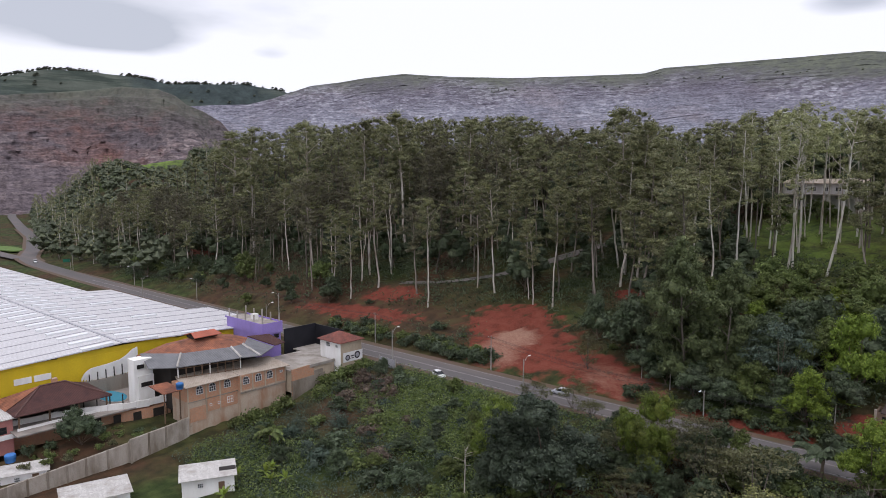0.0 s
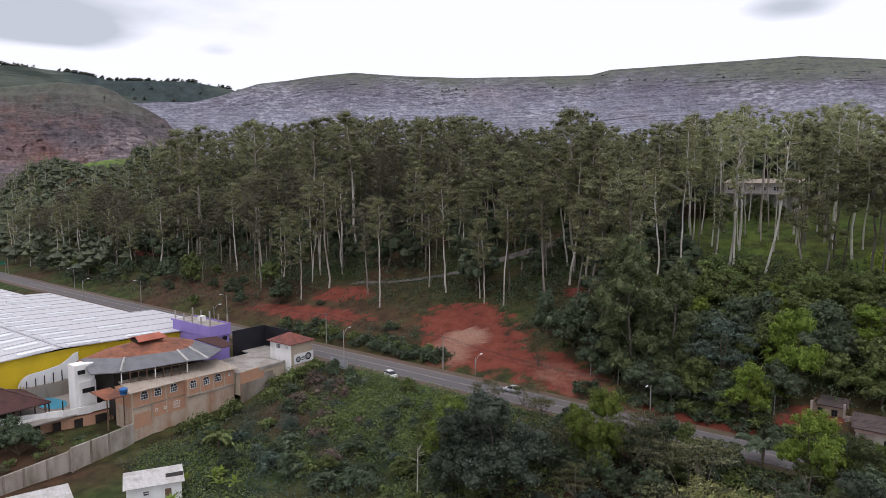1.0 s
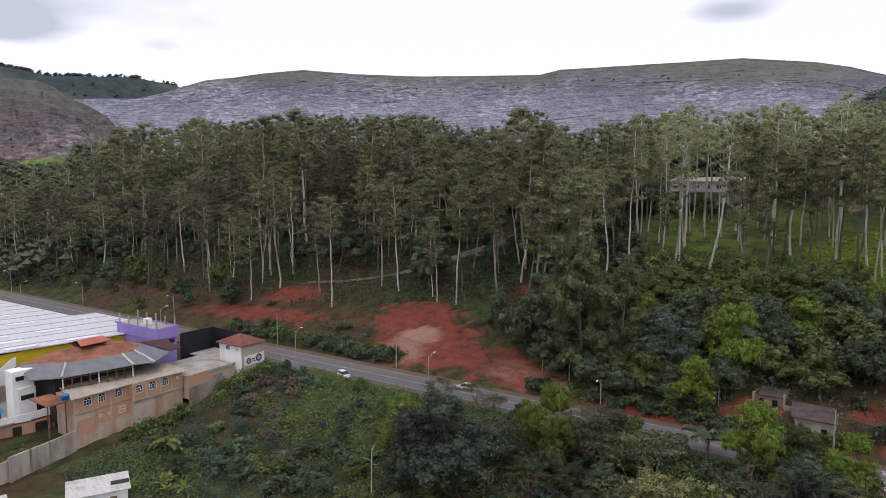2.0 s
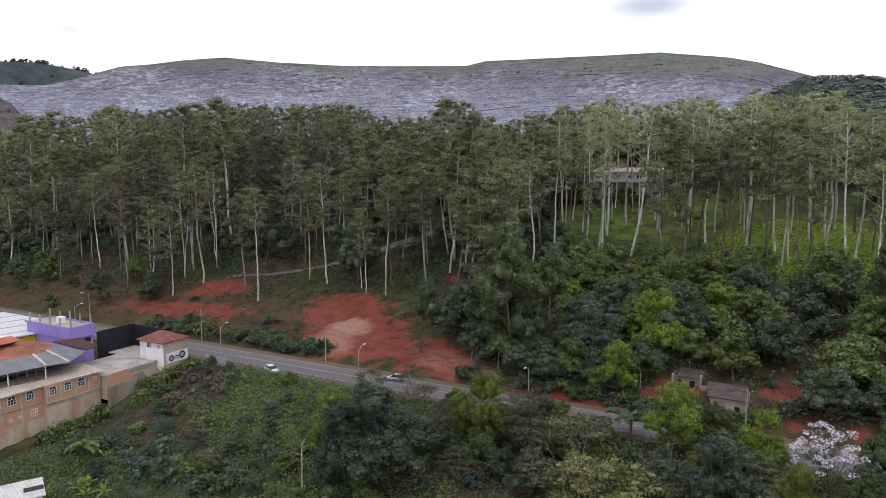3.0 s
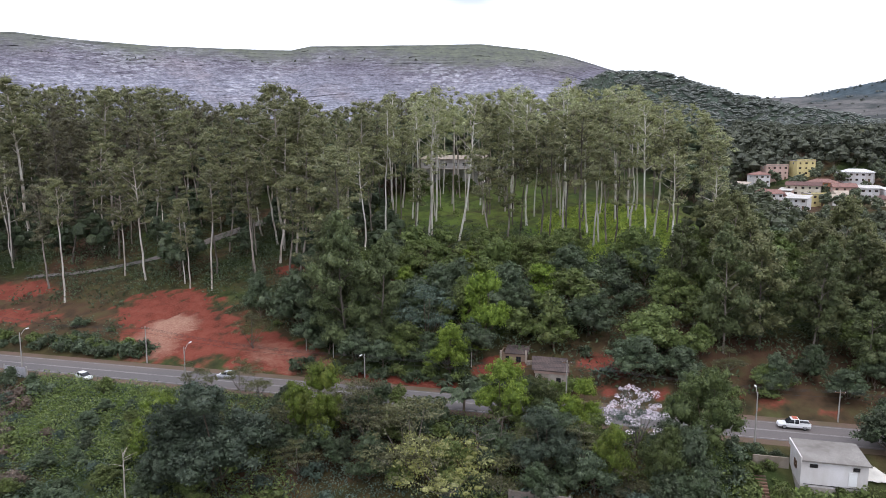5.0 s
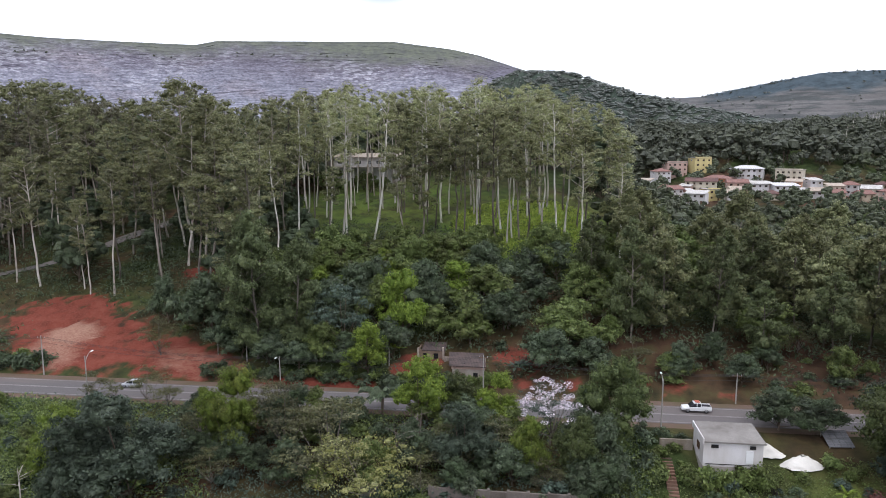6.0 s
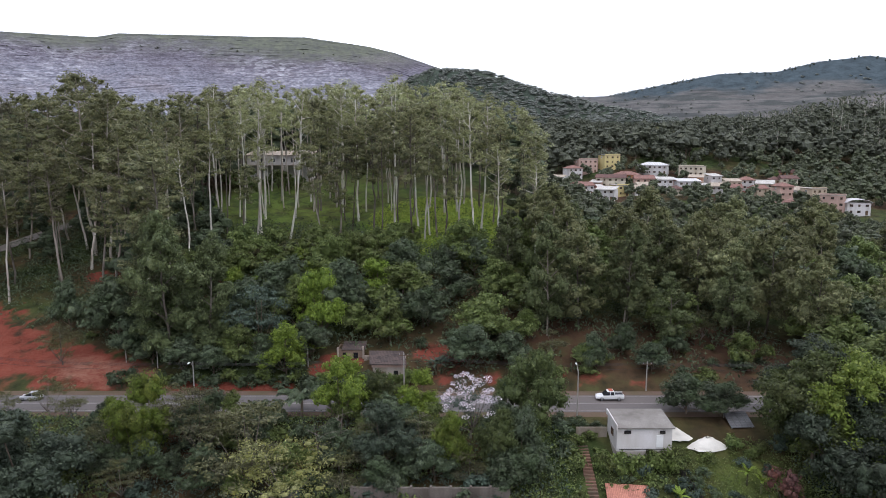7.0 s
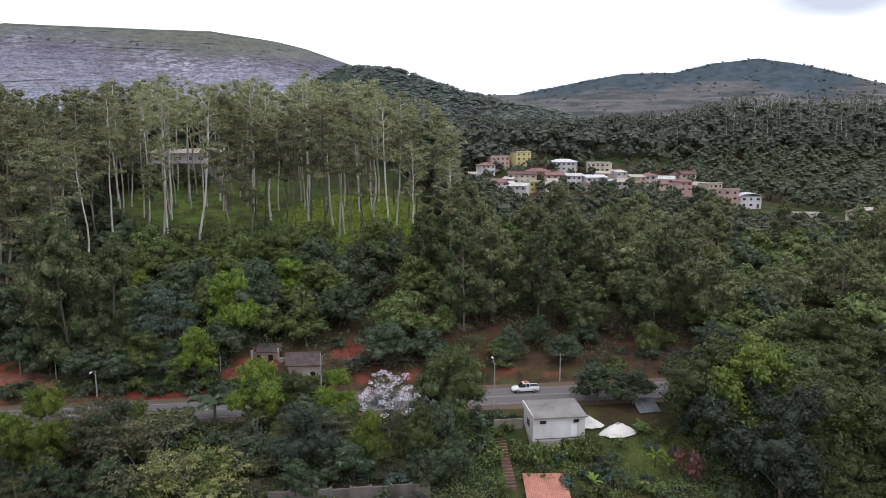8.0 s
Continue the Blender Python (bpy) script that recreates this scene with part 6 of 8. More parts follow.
solid(bm, [(0.5, 10.6, 1.3), (8.8, 10.2, -0.6), (8.8, 10.55, -0.6), (0.5, 10.95, 1.3)], 1.3)
part("parapet", bm, M["white"], terrace, "white sloping parapet")
for y in (-3.0, 0.4, 4.2, 8.4):
    x = float(np.interp(y, [e[1] for e in EDGE], [e[0] for e in EDGE]))
    part("opening", boxes((x + 0.06, x + 0.2, y - 1.4, y + 1.4, -3.0, -1.1)), M["dark"], terrace, "dark window opening")
    part("pier", boxes((x - 0.3, x + 0.35, y + 1.6, y + 1.9, -5.0, -0.7)), M["wood"], terrace)
for i in range(7):
    y = -5.6 + i * 2.5
    part("post", boxes((-5.2 + 0.27 * (y + 5), -5.0 + 0.27 * (y + 5), y, y + 0.2, 0.0, 2.6)), M["dark"], terrace)
pool = thing("swimming_pool", (-162.0, 65.0, -3.38), 0, "blue kidney-shaped swimming pool with a pale rim", "pool")
rim, wat = bmesh.new(), bmesh.new()
pts = [(math.cos(a) * (5.0 + 0.8 * math.cos(2 * a)), math.sin(a) * (2.6 + 0.7 * math.cos(a)), 0) for a in np.linspace(0, 2 * np.pi, 28, endpoint=False)]
solid(rim, [(x * 1.09, y * 1.12, 0.12) for x, y, _ in pts], 0.3)
solid(wat, [(x, y, 0.16) for x, y, _ in pts], 0.03)
part("rim", rim, M["terrace"], pool)
part("water", wat, M["water"], pool, "clear turquoise water")
screen = thing("garden_wall", (-166.6, 60.4, -3.4), 0, "white garden wall with a curving crest and dark posts", "wall")
bm = bmesh.new()
for i in range(22):
    y0, y1 = 13.2 * i / 22, 13.2 * (i + 1) / 22
    tops = [float(np.interp(y, [0, 0.8, 2.2, 6.0, 9.0, 10.6, 12.0, 13.2], [4.2, 5.5, 6.3, 6.6, 7.1, 7.9, 9.0, 9.4])) for y in (y0, y1)]
    solid(bm, [(0.0, y0, tops[0]), (0.3, y0, tops[0]), (0.3, y1, tops[1]), (0.0, y1, tops[1])], min(tops) - 3.4)
part("wall", bm, M["white"], screen)
part("base", boxes((0, 0.8, 0, 13.2, -0.5, 3.4)), M["old_concrete"], screen, "dull stained base course")
for i in range(7):
    part("post", boxes((0.5, 0.68, 1.5 + i * 1.9, 1.68 + i * 1.9, 0.0, 5.0 + 0.25 * i)), M["dark"], screen)

# ---- brown-roofed pavilion ----
pavilion = thing("pavilion", (-159.6, 52.0, -3.4), 0, "open pavilion with a dark brown hipped tile roof", "pavilion")
part("roof", hip_roof(-7.0, 7.0, -9.5, 9.5, 3.2, 3.3), M["tile_brown"], pavilion)
bm = bmesh.new()
solid(bm, [(-7.2, -9.75, 3.3), (2.0, -9.75, 3.3), (0.0, -2.6, 6.56), (-0.3, -2.5, 6.56)], 0.06)
part("patch", bm, M["tile_orange"], pavilion, "newer orange tiles on one slope")
part("chimney", boxes((-1.4, -0.4, 0.2, 1.2, 5.5, 7.4)), M["brick"], pavilion)
for a, b in (((7.0, -9.5, 3.3), (0.0, -2.5, 6.6)), ((7.0, 9.5, 3.3), (0.0, 2.5, 6.6)), ((0.0, -2.5, 6.6), (0.0, 2.5, 6.6))):
    a, b = np.array(a), np.array(b)
    part_np("ridge_tiles", *tube(np.array([a, (a + b) / 2, b]), [0.16, 0.16, 0.16], 6), M["tile_dark"], pavilion)
for x in (-6.2, 6.2):
    for y in (-8.6, -2.9, 2.9, 8.6):
        part("post", boxes((x - 0.15, x + 0.15, y - 0.15, y + 0.15, 0.0, 3.2)), M["wood"], pavilion)
# near-black wall and inner block stand for shade under the roof
part("back_wall", boxes((-6.4, -6.1, -8.8, 8.8, 0, 3.2), (-4.0, 3.0, -1.0, 4.0, 0, 2.4)), M["dark"], pavilion)
part("rail", boxes((6.3, 6.6, -9.0, 9.0, 0.0, 0.5)), M["white"], pavilion)
pink_house = thing("pink_house", (-154.5, 36.0, -7.0), 0, "pink plastered house with a small balcony", "house")
part("wall", boxes((-9.0, 0.0, -8.0, 6.6, -1.0, 6.4)), M["pink"], pink_house)
part("balcony", boxes((0.0, 1.2, 2.6, 6.6, 2.4, 2.6), (1.1, 1.2, 2.6, 6.6, 2.6, 3.4), (0, 1.2, 6.5, 6.6, 2.6, 3.4)), M["white"], pink_house)
window(pink_house, (0.0, 4.6, 4.0), "+x", 1.7, 1.4, False, 1, M["dark"])
part("roof", hip_roof(-10.0, 0.9, -9.0, 7.4, 6.4, 2.0), M["roof_pale"], pink_house)

# ---- retaining wall down the slope ----
wall_line = [(-139.5, 26.0, -12.2, -9.4), (-139.0, 40.0, -11.6, -8.2), (-138.0, 50.0, -10.8, -7.0), (-137.2, 58.0, -10.0, -6.0), (-136.6, 58.2, -9.6, -5.2), (-137.6, 66.0, -9.6, -5.0), (-138.3, 71.6, -9.2, -4.6)]
M["stained_concrete"] = plain("stained_concrete", (0.40, 0.355, 0.31), 0.92, 1.1, 0.5, (0.20, 0.165, 0.13), streak=True)
retaining = thing("retaining_wall", (0, 0, 0), 0, "long stained block retaining wall stepping down the slope", "wall")
for (ax, ay, az0, at), (bx, by, bz0, bt) in zip(wall_line[:-1], wall_line[1:]):
    n = max(1, round(math.hypot(bx - ax, by - ay) / 4.0))
    for i in range(n):
        u, v = i / n, (i + 1) / n
        p, q = (ax + (bx - ax) * u, ay + (by - ay) * u), (ax + (bx - ax) * v, ay + (by - ay) * v)
        z0, zt0, zt1 = az0 + (bz0 - az0) * u, at + (bt - at) * u, at + (bt - at) * v
        bm = bmesh.new()
        vs = [bm.verts.new(c) for c in ((p[0], p[1], z0 - 1.5), (q[0], q[1], z0 - 1.5), (q[0], q[1], zt1), (p[0], p[1], zt0), (p[0] - 0.4, p[1], z0 - 1.5), (q[0] - 0.4, q[1], z0 - 1.5), (q[0] - 0.4, q[1], zt1), (p[0] - 0.4, p[1], zt0))]
        for f in ((0, 1, 2, 3), (5, 4, 7, 6), (3, 2, 6, 7), (1, 5, 6, 2), (4, 0, 3, 7)):
            bm.faces.new([vs[k] for k in f])
        part("panel", bm, M["stained_concrete"], retaining)
        part("pier", boxes((p[0] - 0.1, p[0] + 0.18, p[1] - 0.18, p[1] + 0.18, z0 - 1.5, zt0 + 0.1)), M["old_concrete"], retaining)

ys = np.linspace(24, 73, 16)
xs = np.linspace(-152, -134, 8)
YX, YY = np.meshgrid(xs, ys)
wx = np.interp(YY, [w_[1] for w_ in wall_line], [w_[0] for w_ in wall_line]) - 0.42
YX = -152 + (YX + 152) / 18 * (wx + 152)
YZ = np.minimum(np.interp(YY, [w_[1] for w_ in wall_line], [w_[3] for w_ in wall_line]) - 0.6, -6.9) + 0.5 * ease(-140, -150, YX) + np.random.RandomState(6).normal(0, 0.08, YX.shape)
yi, yj = np.meshgrid(np.arange(15), np.arange(7), indexing="ij")
yard = tagged(part_np("yard", np.stack([YX, YY, YZ], -1).reshape(-1, 3), np.stack([yi * 8 + yj, yi * 8 + yj + 1, (yi + 1) * 8 + yj + 1, (yi + 1) * 8 + yj], -1).reshape(-1, 4), M["ground"], None, smooth=True), "overgrown yard above the retaining wall", "yard", kind="structure")

# ---- houses below the wall ----
def small_house(name, at, turn, w, d, h, wall, roof, label, rise=0.6, patch=False):
    t = thing(name, at, turn, label, "house")
    part("wall", boxes((0, w, 0, d, -2.5, h)), wall, t)
    bm = bmesh.new()
    solid(bm, [(-0.5, -0.6, h + 0.1), (w + 0.5, -0.6, h + 0.1), (w + 0.5, d + 0.5, h + 0.1 + rise), (-0.5, d + 0.5, h + 0.1 + rise)], 0.12)
    part("roof", bm, roof, t)
    if patch:
        bm = bmesh.new()
        solid(bm, [(w * 0.72, d * 0.3, h + 0.16 + rise * 0.4), (w + 0.4, d * 0.3, h + 0.16 + rise * 0.4), (w + 0.4, d * 0.55, h + 0.16 + rise * 0.62), (w * 0.72, d * 0.55, h + 0.16 + rise * 0.62)], 0.05)
        part("sheet", bm, M["dark"], t, "dark replacement roof sheet")
    window(t, (w * 0.35, 0.0, h * 0.6), "-y", 1.0, 0.9)
    door(t, (w * 0.75, 0.0, 0.0), "-y")
    return t


small_house("small_house", (-113.0, 56.6, -9.4), 62, 9.0, 5.5, 3.2, M["white"], M["roof_pale"], "white cottage with a patched pale sheet roof", 0.5, True)
small_house("small_house", (-123.0, 40.5, -11.0), 74, 10.5, 6.5, 2.9, M["white"], M["roof_pale"], "low white cottage with a bleached sheet roof", 0.4)
small_house("shed", (-142.0, 36.5, -10.0), 70, 7.5, 4.0, 2.6, M["white"], M["roof_pale"], "white shed with a light sheet roof by the wall", 0.4)
for x, y, w, wall, roof, lab in ((-341.0, 197.0, 11.0, "cream", "roof_pale", "pale shed among the roadside gums"), (-312.0, 199.0, 9.0, "salmon", "tile_dark", "salmon shed under the roadside gums"), (-286.0, 198.0, 8.0, "beige", "roof_cement", "low beige shed under the roadside gums")):
    small_house("shed", (x, y, gz(x, y)), 52, w, 5.0, 2.8, M[wall], M[roof], lab, 0.5)
tank((-146.6, 39.6, -6.75), 1.0, 1.4)
tile_cottage = thing("cottage", (-137.0, 26.0, -12.6), 10, "cottage with a weathered red tile roof", "house")
part("wall", boxes((-6, 6, -5, 8, -1, 3.4)), M["cream"], tile_cottage)
part("roof", hip_roof(-6.8, 6.8, -5.8, 8.8, 3.4, 2.2), M["tile_red"], tile_cottage)

# ---- purple building, black wall and the white house by the road ----
purple_house = thing("purple_house", (-153.6, 104.0, -0.5), 0, "unfinished purple building with bare columns on its roof", "house")
part("wall", boxes((-16.6, -0.3, -3.4, 2.6, -1.0, 6.6), (-16.6, 0.3, -3.6, 2.8, 6.6, 9.0)), M["purple"], purple_house)
part("parapet", boxes((-17.5, 0.3, 2.6, 2.8, 9.0, 9.5), (-17.5, 0.3, -3.6, -3.4, 9.0, 9.5), (0.1, 0.3, -3.4, 2.6, 9.0, 9.5)), M["purple"], purple_house)
part("roof_slab", boxes((-17.4, 0.1, -3.4, 2.6, 9.0, 9.1)), M["concrete"], purple_house)
window(purple_house, (-0.3, 1.2, 5.6), "+x", 1.4, 1.0, False, 1, M["dark"])
window(purple_house, (-0.3, -1.6, 5.6), "+x", 0.8, 1.6, False, 1, M["dark"])
for i in range(5):
    for y in (-3.0, 2.2):
        part("column", boxes((-0.6 - i * 4.0, -0.3 - i * 4.0, y, y + 0.3, 9.0, 11.6 - 0.3 * (i % 2))), M["concrete"], purple_house)
part("tank_stand", boxes((-9.5, -8.0, -0.6, 0.9, 9.1, 10.6)), M["white"], purple_house)
dark_fence = thing("black_wall", (-153.5, 107.4, 0.0), 0, "tall black-painted yard wall", "wall")
part("panel", boxes((-0.15, 0.15, 0.0, 10.6, -0.5, 6.6)), M["black"], dark_fence)
part("panel", boxes((0.15, 12.0, 10.3, 10.6, -0.5, 6.4)), M["black"], dark_fence)
part("yard_floor", boxes((0.15, 12.0, 2.6, 10.3, 0.5, 0.8)), M["concrete"], dark_fence)
gatehouse = thing("roadside_house", (-141.6, 110.2, 0.3), 0, "small white roadside house with a red hipped roof", "house")
part("wall", boxes((0.0, 8.2, 0.0, 6.8, -3.5, 5.3)), M["white"], gatehouse)
part("side_wall", boxes((8.2, 8.3, -0.05, 6.85, -3.5, 5.25)), M["beige"], gatehouse, "bare beige side wall")
part("roof", hip_roof(-0.6, 8.8, -0.7, 7.5, 5.3, 1.9), M["tile_red"], gatehouse, "faded red tile roof")
window(gatehouse, (3.3, 0.0, 4.2), "-y", 1.5, 1.2, False, 2)
window(gatehouse, (6.6, 0.0, 4.2), "-y", 0.8, 0.8, False, 1)
banner = thing("banner", (-133.2, 110.8, 0.3), 0, "white advertising banner with dark round emblems on a wall", "banner")
part("cloth", boxes((0.0, 0.05, 0.0, 6.4, 0.0, 2.5)), M["frame_white"], banner)
for y, z, r in ((1.4, 1.1, 0.75), (4.6, 1.35, 0.95)):
    bm = bmesh.new()
    bmesh.ops.create_circle(bm, segments=20, radius=r, cap_ends=True, matrix=pose(0.07, y, z, 0, 90, 0))
    em = part("emblem", bm, M["black"], banner)
    bm = bmesh.new()
    bmesh.ops.create_circle(bm, segments=20, radius=r * 0.62, cap_ends=True, matrix=pose(0.08, y, z, 0, 90, 0))
    part("emblem_centre", bm, M["rib"], em)
part("text_bar", boxes((0.05, 0.075, 2.4, 3.5, 1.2, 1.5)), M["black"], banner)
part("text_bar", boxes((0.05, 0.075, 2.3, 3.6, 0.7, 0.9)), M["black"], banner)
gate = thing("yard_gate", (-126.5, 117.0, -0.2), -4, "grey panelled yard gate by the road", "gate")
for i in range(5):
    part("panel", boxes((i * 1.25, i * 1.25 + 1.15, 0, 0.06, 0.1, 2.3)), M["rib"], gate)
for i in range(3):
    part("post", boxes((i * 3.1 - 0.1, i * 3.1 + 0.1, -0.1, 0.16, -0.4, 2.6)), M["pole"], gate)


# ---- white block house and yard by the road ----
block = thing("block_house", (28.2, 107.5, -1.75), 0, "small white block house with a flat grey roof", "house")
M["dull_white"] = plain("dull_white", (0.60, 0.58, 0.585), 0.85, 0.7, 0.15, (0.46, 0.43, 0.41), streak=True)
part("wall", boxes((0.0, 9.0, 0.0, 6.6, 0.2, 4.1)), M["dull_white"], block)
part("plinth", boxes((-0.06, 9.06, -0.08, 6.6, -3.0, 0.2)), M["concrete"], block, "stained grey base course")
bm = bmesh.new()
solid(bm, [(0.0, -0.35, 4.35), (9.3, -0.35, 4.35), (9.3, 7.0, 4.75), (0.0, 7.0, 4.75)], 0.22)
M["roof_slab"] = plain("roof_slab", (0.23, 0.215, 0.20), 0.9, 0.8, 0.4, (0.14, 0.125, 0.115))
part("roof", bm, M["roof_slab"], block, "flat grey cement roof")
part("parapet", boxes((-0.18, 0.0, -0.35, 7.0, 3.9, 4.8)), M["dull_white"], block)
window(block, (1.7, 0.0, 3.5), "-y", 1.1, 0.55, False, 1, M["dark"])
window(block, (7.4, 0.0, 3.5), "-y", 0.9, 0.55, False, 1, M["dark"])
window(block, (0.0, 3.0, 2.4), "-x", 1.4, 1.2, False, 1, M["wood"])
door(block, (7.0, 0.0, 0.9), "-y", 0.95, 2.0, M["frame_white"])
part("pipe", boxes((0.4, 8.6, -0.14, -0.06, 0.55, 0.63)), M["dark"], block)
yard_wall = thing("yard_wall", (22.5, 112.6, -3.0), 0, "low stained wall beside the block house", "wall")
part("wall", boxes((0, 5.3, 0, 0.3, -1.0, 3.4)), M["old_concrete"], yard_wall)


def heap(name, at, r, h, seed, material, label):
    rs_ = np.random.RandomState(seed)
    rings, n = 9, 22
    V = [(0, 0, h)]
    for i in range(1, rings + 1):
        k = i / rings
        for j in range(n):
            a = 2 * math.pi * j / n
            rr = r * k * (1 + 0.14 * math.sin(2 * a + seed) + 0.05 * rs_.normal())
            V.append((rr * math.cos(a), rr * math.sin(a) * 0.8, h * (1 - k) ** 1.15 * (1 + 0.06 * rs_.normal()) - 0.3 * k * k))
    F = []
    for i in range(rings - 1):
        for j in range(n):
            F.append((1 + i * n + j, 1 + i * n + (j + 1) % n, 1 + (i + 1) * n + (j + 1) % n, 1 + (i + 1) * n + j))
    F += [(0, 1 + j, 1 + (j + 1) % n, 1 + (j + 2) % n) for j in range(0, n, 2)]
    return tagged(part_np(name, V, F, material, None, smooth=True), label, "sand heap", "sand heaps")


for at, r, h, s in (((44.4, 110.8), 3.1, 1.6, 1), ((39.4, 113.0), 2.6, 1.5, 2)):
    hp = heap("sand_mound", at, r, h, s, M["sand"], "heap of pale building sand in the yard")
    hp.location = (*at, gz(*at) + 0.1)
rack = thing("panel_rack", (49.8, 114.4, -1.0), 4, "tilted rack of dark glazed panels in the yard", "solar panels")
for x in (0.2, 3.8):
    for y, z in ((0.2, 0.6), (3.4, 1.9)):
        part("leg", boxes((x - 0.06, x + 0.06, y - 0.06, y + 0.06, -1.6, z)), M["pole"], rack)
for i in range(4):
    for j in range(2):
        bm = bmesh.new()
        x0, y0 = i * 1.05, j * 1.8
        solid(bm, [(x0, y0, 0.6 + y0 * 0.42), (x0 + 1.0, y0, 0.6 + y0 * 0.42), (x0 + 1.0, y0 + 1.74, 0.6 + (y0 + 1.74) * 0.42), (x0, y0 + 1.74, 0.6 + (y0 + 1.74) * 0.42)], 0.05)
        part("panel", bm, M["roof_grey"], rack)
tile_hut = thing("hut", (24.6, 95.2, -9.0), -6, "hut under a salmon-red clay tile roof", "hut")
part("wall", boxes((0.4, 6.4, 0.4, 7.4, -1.0, 2.6)), M["beige"], tile_hut)
bm = bmesh.new()
solid(bm, [(0, 0, 2.0), (6.9, 0, 2.0), (6.9, 8.2, 4.0), (0, 8.2, 4.0)], 0.16)
part("roof", bm, M["tile_salmon"], tile_hut)
M["grimy_step"] = plain("grimy_step", (0.20, 0.11, 0.08), 0.92, 1.2, 0.5, (0.09, 0.07, 0.05))
stairs = thing("garden_steps", (22.6, 101.0, 0.0), 0, "worn brick garden steps climbing to the yard", "steps")
for i in range(16):
    y = i * 0.62
    part("step", boxes((-0.2 + 0.05 * (i % 3), 1.5, y, y + 0.42, gz(23, 101 + y) - 0.6, gz(23, 101 + y) + 0.22)), M["grimy_step"], stairs)
fence = thing("garden_fence", (41.0, 97.5, 0.0), 0, "rough dark board fence down the garden", "fence")
for i in range(14):
    y = i * 0.75
    part("board", boxes((-1.2 + 0.03 * i - i * 0.22, -1.1 + 0.03 * i - i * 0.22, y, y + 0.68, gz(40, 97.5 + y) - 0.5, gz(40, 97.5 + y) + 1.1 + 0.1 * (i % 3))), M["dark"], fence)
M["dark_concrete"] = plain("dark_concrete", (0.17, 0.145, 0.13), 0.92, 0.8, 0.5, (0.075, 0.06, 0.05), streak=True)
low_wall = thing("retaining_wall", (-14.0, 98.0, 0.0), 0, "stained grey concrete retaining wall below the trees", "wall")
for i in range(8):
    part("panel", boxes((i * 3.0, i * 3.0 + 2.92, 0, 0.35, -9.5, -3.0 - 0.12 * (i % 2))), M["dark_concrete"], low_wall)
    part("pier", boxes((i * 3.0 - 0.2, i * 3.0 + 0.15, -0.2, 0.4, -9.5, -2.8)), M["dark_concrete"], low_wall)

# ---- roadside hovel ----
M["grimy"] = plain("grimy", (0.27, 0.20, 0.15), 0.92, 0.7, 0.4, (0.14, 0.095, 0.07), streak=True)
M["tile_old"] = roof_material("tile_old", (0.095, 0.07, 0.065), (0.05, 0.042, 0.042), "X", 0.3)
M["limewash"] = plain("limewash", (0.42, 0.37, 0.33), 0.92, 0.8, 0.4, (0.22, 0.16, 0.12), streak=True)
hovel = thing("roadside_hovel", (-22.7, 135.0, 0.6), 0, "run-down roadside hovel with stained walls and dark tile roofs", "house")
part("wall", boxes((8.2, 14.6, 0.0, 5.6, -1.0, 3.9)), M["limewash"], hovel, "patchy limewashed wall of the lower room")
part("front_band", boxes((8.0, 14.8, -0.14, -0.02, 3.1, 3.75)), M["salmon"], hovel, "faded salmon band under the eaves")
bm = bmesh.new()
solid(bm, [(7.6, -0.7, 3.95), (15.1, -0.7, 3.9), (14.2, 5.9, 4.75), (6.9, 5.9, 4.8)], 0.18)
part("roof", bm, M["tile_old"], hovel, "sagging dark tile roof")
part("wall", boxes((0.0, 5.6, 7.0, 7.2, -1.0, 4.7), (0.0, 0.2, 7.2, 11.0, -1.0, 4.7), (5.4, 5.6, 7.2, 11.0, -1.0, 4.7), (0.2, 5.4, 10.8, 11.0, -1.0, 4.7)), M["grimy"], hovel, "grimy wall of the upper room")
bm = bmesh.new()
solid(bm, [(0.9, 6.7, 4.75), (5.9, 6.7, 4.75), (5.9, 11.4, 5.3), (0.9, 11.4, 5.3)], 0.16)
part("roof", bm, M["tile_old"], hovel)
for x, h in ((0.1, 5.2), (5.5, 5.5), (7.0, 4.3)):
    part("pier", boxes((x - 0.18, x + 0.18, 6.6, 6.98, -1.0, h), bevel=0.03), M["limewash"], hovel)
part("link_wall", boxes((5.7, 7.9, 5.9, 6.1, -1.0, 3.7)), M["limewash"], hovel)
window(hovel, (1.6, 7.0, 3.4), "-y", 0.9, 1.3, False, 1, M["dark"])
window(hovel, (3.9, 7.0, 3.4), "-y", 1.0, 1.3, False, 1, M["dark"])
window(hovel, (12.9, 0.0, 1.9), "-y", 0.9, 1.0, False, 1, M["dark"])
door(hovel, (10.2, 0.0, 0.0), "-y", 0.9, 2.0)
for x, y, h in ((-15.2, 133.4, 2.6), (-13.2, 132.9, 2.2), (-10.9, 133.2, 2.8), (-8.6, 133.6, 2.6), (-19.0, 134.4, 2.4), (-21.4, 135.2, 3.0), (-6.9, 135.0, 3.2)):
    (shrubs, dull_shrubs)[int(x) % 2].plant(x, y, h, 1.0)
front_wall = thing("front_wall", (-15.5, 133.6, 0.2), 0, "broken whitewashed front wall by the road", "wall")
part("panel", boxes((0, 4.6, 0, 0.25, -1, 2.0)), M["concrete"], front_wall)
part("panel", boxes((4.8, 8.6, 0, 0.25, -1, 1.5)), M["concrete"], front_wall)

